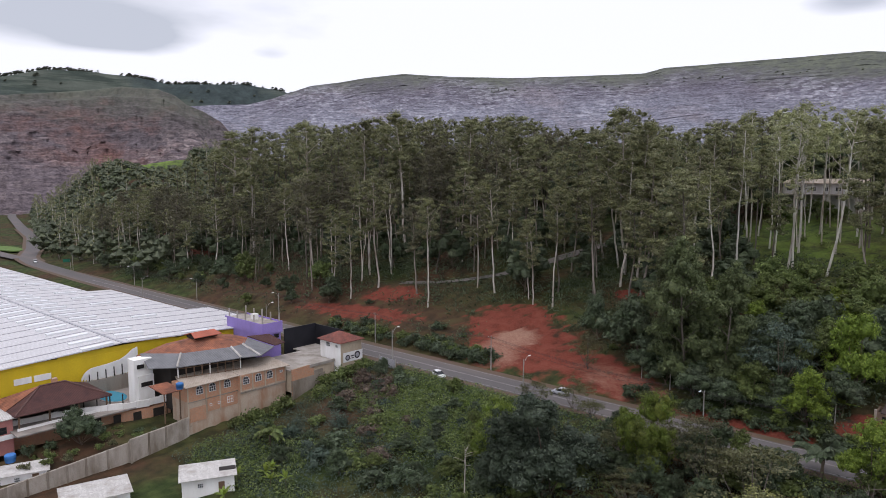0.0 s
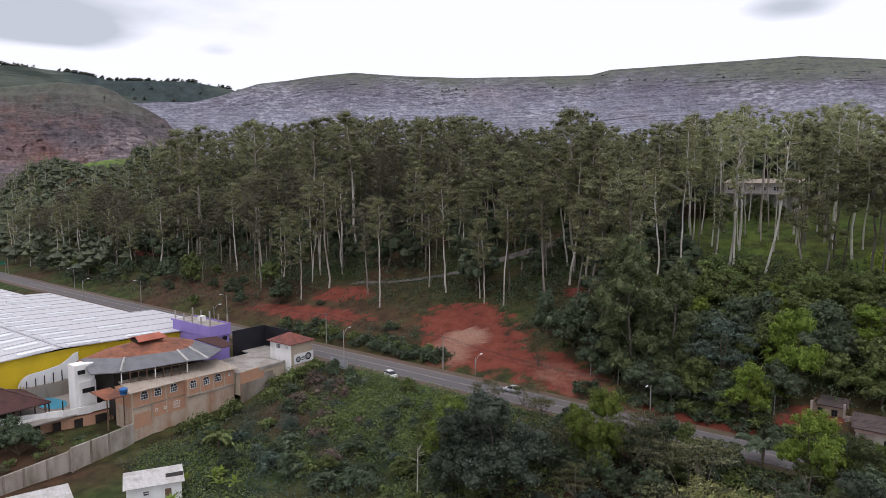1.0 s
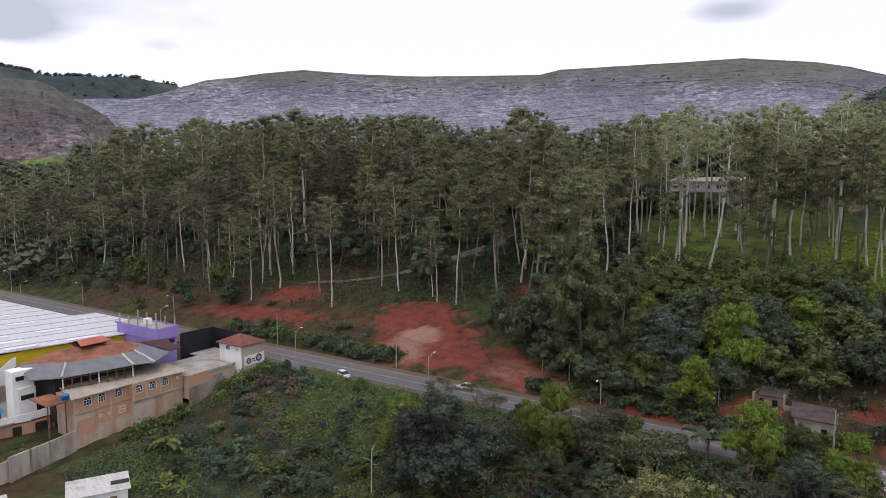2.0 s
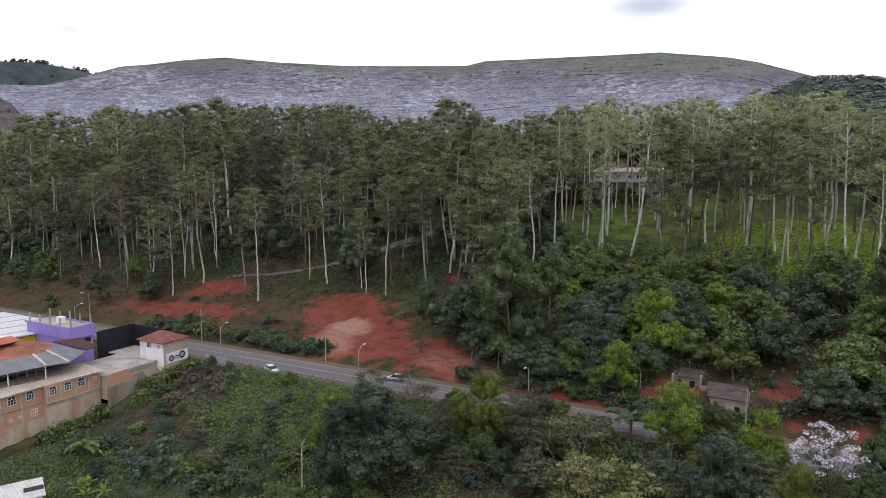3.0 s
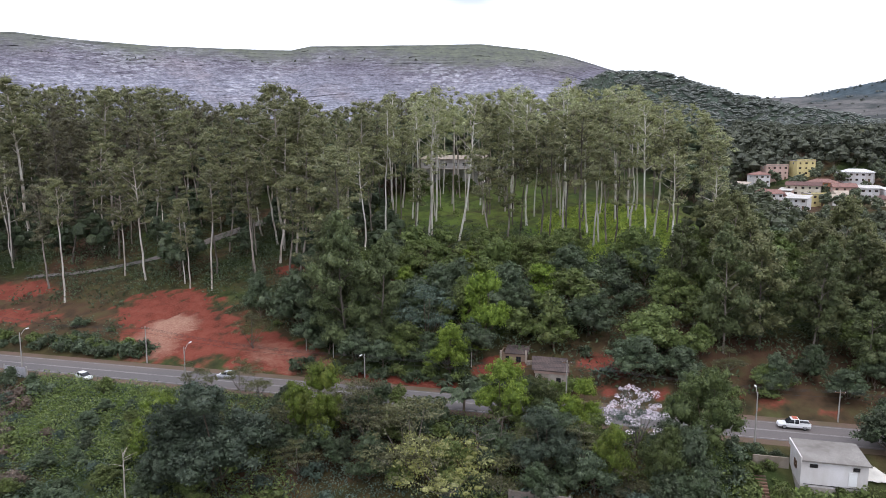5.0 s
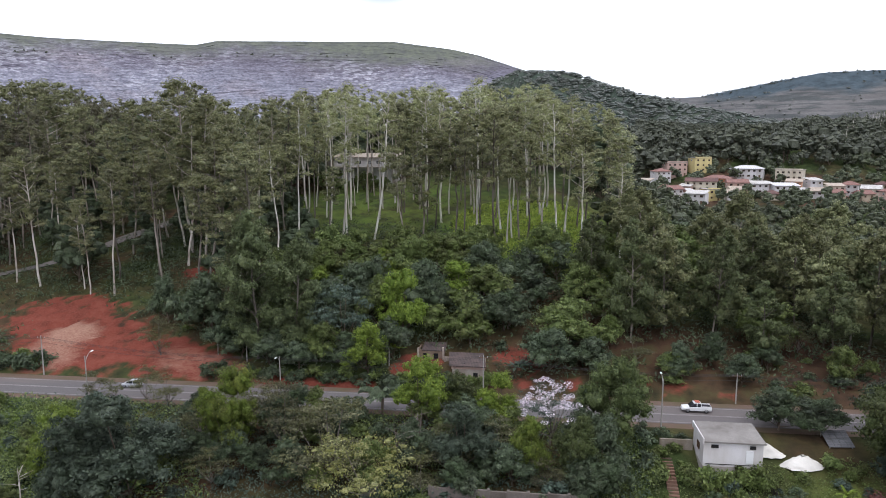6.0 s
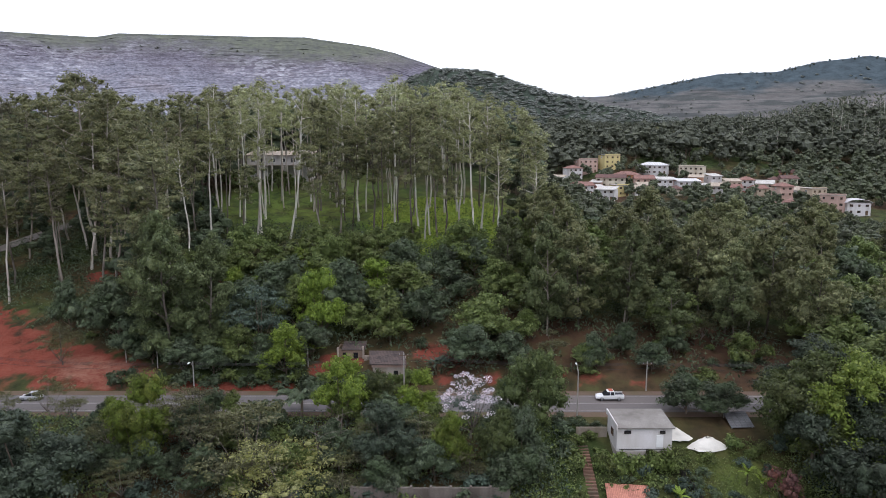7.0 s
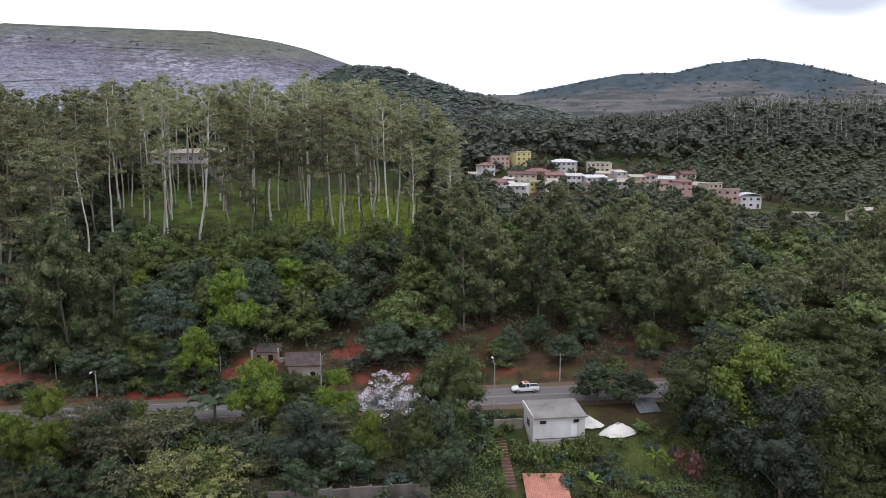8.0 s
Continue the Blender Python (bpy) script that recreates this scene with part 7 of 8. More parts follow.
for x, y, h in ((0.5, 139.5, 3.4), (2.8, 140.5, 3.0)):
    rusty = make_tree("shrub", shrub(int(260 + x * 2), 2.5, 4.0, 9, 40, 0.2), M["grey_twigs"], M["leaf_red"], "rust-brown shrub beside the hovel", "shrub", "rusty shrubs")
    rusty.matrix_basis = pose(x, y, gz(x, y)) @ Matrix.Diagonal((1, 1, h / 2.5, 1))
dry_scrub = Grove("shrub", [shrub(s, 2.5, 4.0, 10, 40, 0.2) for s in (271, 272)], M["grey_twigs"], M["leaf_dry"], "half-dead greyish brown shrub on the slope", 2.5, "dry shrubs", "shrub")
for x, y, h in ((-122, 109, 3.6), (-119, 106, 3.2), (-125.5, 110.5, 3.0), (-117, 110, 3.4), (-114, 104, 2.8), (-122, 103, 3.0), (-113, 108, 3.2), (-110, 100, 2.6), (-104, 94, 3.4), (-96, 88, 3.0), (-100, 101, 2.6)):
    dry_scrub.plant(x, y, h, 1.2)
dry = make_tree("shrub", shrub(266, 5.0, 5.0, 12, 44, 0.18), M["grey_twigs"], M["leaf_red"], "dry brown bush at the edge of the yard", "shrub", "rusty shrubs")
dry.matrix_basis = pose(51.5, 99.0, gz(51.5, 99.0)) @ Matrix.Diagonal((1.1, 1.1, 1.3, 1))
for i, (x, y) in enumerate(spread_points(312, 26, (21, 57, 96, 111), 2.2, lambda x, y: (x > 38 and math.hypot(x - 44.4, y - 110.8) > 3.6 and math.hypot(x - 39.4, y - 113) > 3.4) or (y < 106.6 and x > 24.5) or x < 22)):
    (shrubs, shrubs, blue_shrubs)[i % 3].plant(x, y, 1.2 + 1.4 * abs(math.sin(i * 1.7)), 1.0, sink=0.1)
for x, y, h in ((22.5, 110.5, 2.4), (24.6, 112.4, 1.8), (21.0, 113.5, 2.6), (23.4, 115.4, 2.0), (25.8, 109.0, 1.6), (26.4, 114.6, 1.5), (20.2, 116.4, 2.2), (19.4, 109.0, 2.8)):
    (dull_shrubs, shrubs)[int(x * 2) % 2].plant(x, y, h, 1.1, sink=0.1)
for x, h in ((28.8, 2.3), (30.6, 2.0), (32.4, 2.5), (34.2, 2.1), (36.0, 2.4), (37.4, 1.8), (26.6, 2.2), (25.6, 1.8), (21.4, 2.4), (21.0, 1.8)):
    shrubs.plant(x, 105.9 + 0.4 * math.sin(x * 3), h * 1.75, 0.75)
scatter("yard_grass", 313, 1500, (20, 58, 97, 112), lambda x, y: (x > 37.5 or (y < 106.8 and x > 24.6) or x < 22) and math.hypot(x - 44.4, y - 110.8) > 3.4 and math.hypot(x - 39.4, y - 113) > 3.2, 0.8, 0.7, M["leaf_grass"], "tall rank grass in the yard", 14, 0.2)

# ---- hillside building among the gums ----
hillb = thing("hill_building", (-79.5, 281.0, 38.8), -6, "long pale building with a low roof among the trees", "building")
part("wall", boxes((0, 26, 0, 9, -8, 5.4)), M["dull_white"], hillb)
bm = bmesh.new()
solid(bm, [(-0.8, -1.2, 5.6), (26.8, -1.2, 5.6), (26.8, 9.8, 7.2), (-0.8, 9.8, 7.2)], 0.3)
part("roof", bm, M["roof_cement"], hillb)
part("veranda", boxes((-3.0, 28.0, -4.5, -0.1, 1.4, 1.8)), M["concrete"], hillb)
for i, x in enumerate((-82, -77, -73, -68, -64, -60, -56)):
    mid_trees.plant(x, 266 + 4 * math.sin(i * 2.3), 6.5 + 2 * math.sin(i * 1.7), 1.1)
for i in range(7):
    part("pillar", boxes((-2.6 + i * 4.8, -2.2 + i * 4.8, -4.3, -3.9, -9, 1.4)), M["concrete"], hillb)
for i in range(6):
    window(hillb, (2.4 + i * 4.2, 0.0, 3.5), "-y", 1.9, 1.5)

# ---- village in the side valley ----
def village_house(x, y, w, d, floors, wall, roof, kind, label, turn=None, lift=0.0):
    """A valley house: storeys with windows, a door, and a tiled, sheet or flat roof."""
    turn = 24 * math.sin(x * 1.7 + y) - 6 if turn is None else turn
    z = gz(x, y) + lift
    t = thing("village_house", (x, y, z), turn, label, "house", "village houses")
    h = floors * 2.9
    part("wall", boxes((-w / 2, w / 2, -d / 2, d / 2, -3.0 - lift, h)), wall, t)
    if kind == "flat":
        part("roof", boxes((-w / 2 - 0.3, w / 2 + 0.3, -d / 2 - 0.3, d / 2 + 0.3, h, h + 0.3)), roof, t)
        part("parapet", boxes((-w / 2, w / 2, -d / 2, -d / 2 + 0.2, h + 0.3, h + 0.9)), wall, t)
    elif kind == "arch":
        bm = bmesh.new()
        for i in range(8):
            a0, a1 = math.pi * i / 8, math.pi * (i + 1) / 8
            solid(bm, [(-math.cos(a0) * w * 0.55, -d / 2 - 0.6, h + math.sin(a0) * 1.6), (-math.cos(a1) * w * 0.55, -d / 2 - 0.6, h + math.sin(a1) * 1.6), (-math.cos(a1) * w * 0.55, d / 2 + 0.4, h + math.sin(a1) * 1.6), (-math.cos(a0) * w * 0.55, d / 2 + 0.4, h + math.sin(a0) * 1.6)], 0.2)
        part("roof", bm, roof, t)
    elif kind == "slope":
        bm = bmesh.new()
        solid(bm, [(-w / 2 - 0.5, -d / 2 - 0.8, h + 0.1), (w / 2 + 0.5, -d / 2 - 0.8, h + 0.1), (w / 2 + 0.5, d / 2 + 0.4, h + 1.4), (-w / 2 - 0.5, d / 2 + 0.4, h + 1.4)], 0.15)
        part("roof", bm, roof, t)
    else:
        part("roof", hip_roof(-w / 2 - 0.6, w / 2 + 0.6, -d / 2 - 0.7, d / 2 + 0.6, h, 1.9, inset=0.2 if kind == "gable" else None), roof, t)
    n = max(2, round(w / 3.2))
    for f in range(floors):
        for i in range(n):
            xx = -w / 2 + w * (i + 0.5) / n
            if f == 0 and i == n - 1:
                door(t, (xx, -d / 2, 0.0), "-y", 0.95, 2.1)
            else:
                window(t, (xx, -d / 2, f * 2.9 + 1.6), "-y", 1.0 + 0.4 * ((i + f) % 2), 1.1, False, 1, M["wood"])
    window(t, (-w / 2, 0, (floors - 1) * 2.9 + 1.6), "-x", 1.2, 1.2, False, 1)
    return t


vh = village_house
W, T = "dull_white", "tile_far"
vh(108.2, 459.0, 11.0, 9, 3, M["pale_yellow"], M["concrete"], "flat", "three-storey yellow house with a flat roof")
vh(93.0, 460.0, 13.0, 9, 3, M["salmon"], M["concrete"], "flat", "salmon-pink house with a flat concrete roof")
vh(82.0, 446.0, 9.5, 9, 3, M[W], M[T], "hip", "white house with a red tile roof")
vh(78.5, 396.0, 11.0, 9, 2, M[W], M["tile_far"], "gable", "white two-storey house with an orange gable roof and balcony")
vh(88.0, 376.0, 10.0, 9, 2, M[W], M["roof_pale"], "slope", "white house with a pale sloping roof")
vh(99.0, 392.0, 8.0, 9, 2, M["pale_yellow"], M["concrete"], "flat", "ochre stair house with a flat roof")
vh(113.2, 434.0, 15.0, 9, 1, M["orange"], M[T], "hip", "orange-washed house with a red tile roof")
vh(100.0, 418.0, 17.0, 9, 2, M["cream"], M["tile_dark"], "gable", "cream house with a broad dark red roof")
vh(133.0, 444.0, 18.0, 10, 2, M[W], M["roof_white"], "hip", "large white house with a pale hipped roof")
vh(152.8, 430.0, 14.5, 9, 3, M["cream"], M["concrete"], "flat", "plain cream block of flats with few windows")
vh(118.0, 412.0, 11.0, 8, 2, M["salmon"], M[T], "gable", "salmon house with a red gable roof")
vh(129.0, 409.0, 9.0, 8, 2, M[W], M["roof_pale"], "slope", "white house with a pale sloping roof")
vh(141.0, 404.0, 13.0, 8, 2, M[W], M["roof_white"], "slope", "white house with a bright sheet roof")
vh(156.4, 402.0, 7.5, 7, 1, M["cream"], M[T], "gable", "small cream house with a red roof")
vh(161.2, 418.0, 7.5, 7, 2, M[W], M["roof_pale"], "slope", "white house with a pale sloping roof")
vh(167.0, 404.0, 8.5, 8, 2, M["cream"], M["roof_cement"], "slope", "grey-cream house with a cement roof")
vh(176.5, 408.0, 9.0, 8, 2, M[W], M[T], "hip", "white house with a red tile roof")
vh(183.0, 397.0, 9.0, 8, 2, M["cream"], M["roof_pale"], "gable", "cream house with a pale gable roof")
vh(192.0, 402.0, 8.0, 7, 1, M["salmon"], M[T], "gable", "small salmon house with a red roof")
vh(178.0, 366.0, 7.5, 8, 3, M["salmon"], M[T], "hip", "tall pink house with a red tile roof")
vh(177.0, 350.0, 9.8, 7, 1, M["cream"], M[T], "hip", "low cream house under a red roof")
vh(188.0, 354.0, 9.2, 8, 3, M["beige"], M["concrete"], "flat", "unfinished brown concrete house")
vh(187.0, 334.0, 11.0, 8, 3, M["salmon"], M["concrete"], "flat", "pink house with a flat roof")
vh(195.0, 328.0, 10.0, 8, 2, M[W], M["roof_white"], "arch", "white house with a curved metal roof")
vh(195.2, 281.0, 11.6, 8, 2, M["cream"], M["roof_pale"], "flat", "cream and brick two-storey house")
vh(205.0, 256.0, 15.5, 10, 3, M["cream"], M["roof_cement"], "gable", "large grey-cream house with a low gable")
vh(203.0, 412.0, 9.0, 8, 2, M["cream"], M["tile_dark"], "gable", "cream house with a dark gable roof")
vh(214.8, 438.0, 8.0, 7, 1, M["brick"], M["tile_dark"], "gable", "brick hut by a bank of red earth")
vh(150.0, 415.0, 8.0, 7, 2, M["brick"], M["roof_cement"], "slope", "bare brick house with a cement roof")
vh(70.0, 432.0, 9.0, 8, 2, M[W], M["roof_cement"], "slope", "white house with a cement roof")

hs = np.random.RandomState(300)
for i, (x, y) in enumerate(spread_points(299, 16, (78, 200, 384, 432), 8.0, lambda x, y: abs(y - 412 + 0.1 * (x - 80)) < 17)):
    kind = ("gable", "hip", "slope", "gable")[i % 4]
    wall = (M[W], M["cream"], M["salmon"], M["beige"])[i % 4]
    vh(x, y, hs.uniform(6, 9), hs.uniform(6, 8), 1, wall, M[("roof_cement", "tile_dark", "roof_pale", T)[i % 4]], kind,
       ("small white cottage with a cement sheet roof", "small cream cottage with a dark hipped roof", "small salmon cottage with a pale sheet roof", "small beige cottage with a faded red roof")[i % 4], lift=hs.uniform(0, 1.5))
rs = np.random.RandomState(301)
homes = [(o.location.x, o.location.y) for o in scene.objects if o.name.startswith("village_house") and o.parent is None]
green = spread_points(302, 110, (62, 222, 340, 462), 6.0, lambda x, y: min(math.hypot(x - a, (y - b) * 0.8) for a, b in homes) > 7.5)
woods("village_trees", 303, [(x, y, rs.uniform(4, 9.5)) for x, y in green], round_trees, 12, M["leaf_far"], "garden trees among the village houses")


# ---- street furniture ----
def lamp_post(x, y, h=8.6, facing=-90.0, arm=True, tilt=0.0):
    t = thing("street_lamp" if arm else "utility_pole", (x, y, gz(x, y) - 0.2), facing, "concrete street lamp post with a curved arm" if arm else "plain round concrete utility pole", "street lamp" if arm else "utility pole", "poles along the road")
    V, F = tube(np.array([[0, 0, -0.5], [0, 0, h * 0.5], [tilt, 0, h]]), [0.15, 0.12, 0.085], 8)
    part_np("pole", V, F, M["pole"], t, smooth=True)
    if arm:
        a = np.array([[0.08, 0, h - 1.6], [0.5, 0, h - 0.5], [1.2, 0, h + 0.2], [2.0, 0, h + 0.35]])
        part_np("arm", *tube(a, [0.06, 0.055, 0.05, 0.045], 6), M["pole"], t, smooth=True)
        part("lamp_head", boxes((1.8, 2.6, -0.14, 0.14, h + 0.24, h + 0.42), bevel=0.04), M["frame_white"], t)
    else:
        part("crossbar", boxes((-0.06, 0.06, -0.9, 0.9, h - 0.6, h - 0.46)), M["wood"], t)
        for k in (-0.8, 0.0, 0.8):
            part("insulator", boxes((-0.05, 0.05, k - 0.05, k + 0.05, h - 0.46, h - 0.26)), M["rib"], t)
    return t


FAR = [(-365, 8.5), (-297, 8.5), (-244, 8.5), (-190.7, 9.2), (-143.9, 9.0), (-102.1, 8.8), (-49.6, 6.2), (-8.0, 8.0), (39.9, 6.2), (92.0, 8.0)]
for i, (x, h) in enumerate(FAR):
    lamp_post(x, 131.6, h, -90, i in (1, 2, 3, 6))
for x, y, h, arm in ((-125.8, 120.9, 8.6, True), (-84.1, 119.8, 8.6, True), (23.8, 118.6, 8.9, True), (58.4, 119.4, 8.6, False), (-179.0, 119.0, 8.6, True), (-262.0, 119.0, 8.6, True)):
    lamp_post(x, y, h, 90, arm)
for x, y, h in ((-66.7, 140.0, 3.5), (-59.3, 138.0, 6.1), (-28.3, 138.5, 4.1)):
    t = thing("fence_post", (x, y, gz(x, y)), 0, "bare slim post at the edge of the cleared ground", "post", "posts")
    part_np("pole", *tube(np.array([[0, 0, -0.4], [0.05, 0, h]]), [0.12, 0.09], 7), M["pole"], t, smooth=True)
lines = thing("power_lines", (0, 0, 0), 0, "thin black power lines sagging between the poles", "cable")
for (xa, ha), (xb, hb) in zip(FAR[:-1], FAR[1:]):
    for dy, dz in ((0.0, -0.4), (0.3, -0.7), (-0.3, -0.7), (0.0, -1.6)):
        k = np.linspace(0, 1, 9)
        sag = (xb - xa) * 0.022
        za, zb = gz(xa, 131.6) + ha + dz, gz(xb, 131.6) + hb + dz
        P = np.column_stack([xa + (xb - xa) * k, np.full(9, 131.6 + dy), za + (zb - za) * k - sag * 4 * k * (1 - k)])
        part_np("wire", *tube(P, np.full(9, 0.022), 4), M["cable"], lines)
sign = thing("road_sign", (-365.0, 130.6, 0.0), 0, "green direction sign on a bent arm over the verge", "road sign")
part_np("pole", *tube(np.array([[0, 0, 0], [0, 0, 4.0], [1.0, -0.6, 5.4], [3.0, -1.6, 5.6]]), [0.12, 0.11, 0.1, 0.09], 6), M["pole"], sign)
M["sign_green"] = plain("sign_green", (0.02, 0.16, 0.10), 0.5)
part("board", boxes((2.0, 2.1, -4.2, -0.8, 4.9, 6.5)), M["sign_green"], sign)
isl = bmesh.new()
solid(isl, [(-507 + 20 * math.cos(a) * 1.1, 143.5 + 6.5 * math.sin(a), 0.3) for a in np.linspace(0, 2 * np.pi, 24, endpoint=False)], 0.5)
island_mat = plain("island_grass", (0.11, 0.18, 0.045), 0.95, 0.6, 0.4, (0.07, 0.11, 0.03))
tagged(part("traffic_island", isl, island_mat), "round grassed traffic island where the road bends", "island", kind="structure")

# ---- vehicles ----
def car_paint(name, col):
    k = Nodes(name, 0.3, 0.0, 0.5)
    k.p.inputs["Coat Weight"].default_value = 0.5
    return k.color(k.ramp(k.noise(0.8, 3), [(0.3, tone(col, 0.92)), (0.7, col)])).m


M["paint_white"] = car_paint("paint_white", (0.75, 0.75, 0.76))
M["paint_silver"] = car_paint("paint_silver", (0.50, 0.52, 0.56))
M["paint_dark"] = car_paint("paint_dark", (0.05, 0.05, 0.06))
M["tyre"] = plain("tyre", (0.02, 0.02, 0.02), 0.85)
M["rim"] = plain("rim", (0.45, 0.45, 0.47), 0.35, metal=0.8)
M["tail_red"] = plain("tail_red", (0.4, 0.02, 0.02), 0.3)


def loft(bm, sections):
    """A closed hull from cross sections (x, half width at sill, half width at top, z0, z1)."""
    rings = []
    for x, w0, w1, z0, z1 in sections:
        zm = z0 + (z1 - z0) * 0.55
        rings.append([bm.verts.new(p) for p in ((x, -w0 * 0.93, z0), (x, -w0, zm), (x, -w1, z1 - 0.04), (x, -w1 * 0.8, z1), (x, w1 * 0.8, z1), (x, w1, z1 - 0.04), (x, w0, zm), (x, w0 * 0.93, z0))])
    for a, b in zip(rings[:-1], rings[1:]):
        for i in range(8):
            bm.faces.new((a[i], a[(i + 1) % 8], b[(i + 1) % 8], b[i]))
    bm.faces.new(rings[0])
    bm.faces.new(rings[-1][::-1])
    return bm


def vehicle(name, at, turn, paint, label, category, pickup=False, beacon=False):
    t = thing(name, at, turn, label, category)
    L = 2.6 if pickup else 2.0
    W_ = 0.92 if pickup else 0.84
    g = 0.42 if pickup else 0.30
    hood = 1.12 if pickup else 0.92
    top = 1.82 if pickup else 1.48
    body = bmesh.new()
    loft(body, [(-L, W_ * 0.86, W_ * 0.8, g + 0.1, hood - 0.05), (-L + 0.12, W_, W_ * 0.95, g, hood), (-0.9, W_, W_ * 0.96, g - 0.06, hood), (0.8, W_, W_ * 0.96, g - 0.06, hood - 0.02), (L - 0.35, W_ * 0.97, W_ * 0.9, g, hood - 0.14), (L, W_ * 0.82, W_ * 0.72, g + 0.08, hood - 0.32)])
    part("body", body, paint, t, smooth=False)
    cab = bmesh.new()
    if pickup:
        loft(cab, [(-0.75, W_ * 0.93, W_ * 0.9, hood - 0.06, hood + 0.02), (-0.62, W_ * 0.92, W_ * 0.8, hood - 0.06, top - 0.05), (-0.1, W_ * 0.92, W_ * 0.8, hood - 0.06, top), (0.6, W_ * 0.92, W_ * 0.8, hood - 0.06, top - 0.06), (1.35, W_ * 0.92, W_ * 0.86, hood - 0.08, hood + 0.02)])
    else:
        loft(cab, [(-L + 0.1, W_ * 0.92, W_ * 0.88, hood - 0.06, hood + 0.04), (-L + 0.5, W_ * 0.93, W_ * 0.78, hood - 0.06, top - 0.06), (-0.6, W_ * 0.93, W_ * 0.8, hood - 0.06, top), (0.2, W_ * 0.93, W_ * 0.78, hood - 0.06, top - 0.05), (1.05, W_ * 0.92, W_ * 0.86, hood - 0.08, hood + 0.0)])
    part("glazing", cab, M["glass"], t)
    rf = bmesh.new()
    x0, x1 = (-0.72, 0.62) if pickup else (-L + 0.5, 0.22)
    loft(rf, [(x0, W_ * 0.78, W_ * 0.72, top - 0.1, top - 0.02), ((x0 + x1) / 2, W_ * 0.82, W_ * 0.76, top - 0.06, top + 0.04), (x1, W_ * 0.78, W_ * 0.72, top - 0.1, top - 0.01)])
    part("roof", rf, paint, t)
    for sx in (x0 + 0.05, (x0 + x1) / 2 + 0.1):
        for sy in (-1, 1):
            part("pillar", boxes((sx - 0.05, sx + 0.05, sy * W_ * 0.87 - 0.05, sy * W_ * 0.87 + 0.05, hood, top - 0.05)), paint, t)
    if pickup:
        part("cargo_bed", boxes((-L + 0.12, -0.8, -W_ * 0.8, W_ * 0.8, hood - 0.0, hood + 0.02)), M["black"], t)
        for sy in (-1, 1):
            part("bed_side", boxes((-L + 0.05, -0.75, sy * W_ * 0.9 - 0.06, sy * W_ * 0.9 + 0.06, hood - 0.05, hood + 0.14)), paint, t)
        part("roof_rack", boxes((-0.5, 0.3, -0.6, 0.6, top + 0.05, top + 0.14)), M["red_sheet"] if beacon else M["rim"], t)
    r = 0.37 if pickup else 0.31
    for sx in (-L * 0.62, L * 0.64):
        for sy in (-1, 1):
            y = sy * (W_ - 0.1)
            V, F = tube(np.array([[sx, y - 0.11, r], [sx, y - 0.1, r], [sx, y + 0.1, r], [sx, y + 0.11, r]]), [r * 0.8, r, r, r * 0.8], 14)
            wv = part_np("wheel", V, F, M["tyre"], t, smooth=True)
            bm = bmesh.new()
            bmesh.ops.create_circle(bm, segments=12, radius=r * 0.6, cap_ends=True, matrix=pose(sx, y + sy * 0.125, r, 90, 0, 0))
            part("rim", bm, M["rim"], wv)
    for sy in (-1, 1):
        part("headlight", boxes((L - 0.22, L - 0.06, sy * 0.58 - 0.16, sy * 0.58 + 0.16, hood - 0.36, hood - 0.2)), M["skylight"], t)
        part("tail_light", boxes((-L - 0.01, -L + 0.12, sy * 0.66 - 0.1, sy * 0.66 + 0.1, hood - 0.3, hood - 0.02)), M["tail_red"], t)
    part("bumper", boxes((L - 0.1, L + 0.06, -W_ * 0.8, W_ * 0.8, g, g + 0.2)), paint, t)
    part("plate", boxes((-L - 0.04, -L - 0.01, -0.25, 0.25, g + 0.3, g + 0.42)), M["frame_white"], t)
    return t


vehicle("car", (-107.6, 118.6, 0.06), -18, M["paint_white"], "small white hatchback parked at the road edge", "car")
vehicle("car", (-78.9, 126.6, 0.08), 180, M["paint_silver"], "silver hatchback on the asphalt road", "car")
vehicle("pickup_truck", (31.5, 126.6, 0.08), 180, M["paint_white"], "white pickup truck with a red roof bar on the road", "pickup", True, True)
vehicle("car", (-415.0, 130.6, 0.08), -12, M["paint_white"], "white car on the bend of the road", "car")
vehicle("car", (-556.0, 174.5, 0.08), 162, M["paint_dark"], "dark car near the traffic island", "car")


# ---- palms, bananas and single plants ----
def frond(az, rise, length, width, droop, n=7):
    """A feather or paddle leaf: a folded strip that arches over."""
    k = np.linspace(0, 1, n)
    r = length * (k * math.cos(rise))
    z = length * (k * math.sin(rise)) - droop * length * k ** 2
    w = width * np.sin(np.pi * np.clip(k * 0.93 + 0.05, 0, 1)) ** 0.7
    ux, uy = math.cos(az), math.sin(az)
    mid = np.column_stack([r * ux, r * uy, z])
    side = np.column_stack([-uy * w, ux * w, -0.35 * w])
    side2 = np.column_stack([uy * w, -ux * w, -0.35 * w])
    V = np.stack([mid + side, mid, mid + side2], 1).reshape(-1, 3)
    i, j = np.meshgrid(np.arange(n - 1), np.arange(2), indexing="ij")
    return V, np.stack([i * 3 + j, i * 3 + j + 1, (i + 1) * 3 + j + 1, (i + 1) * 3 + j], -1).reshape(-1, 4)


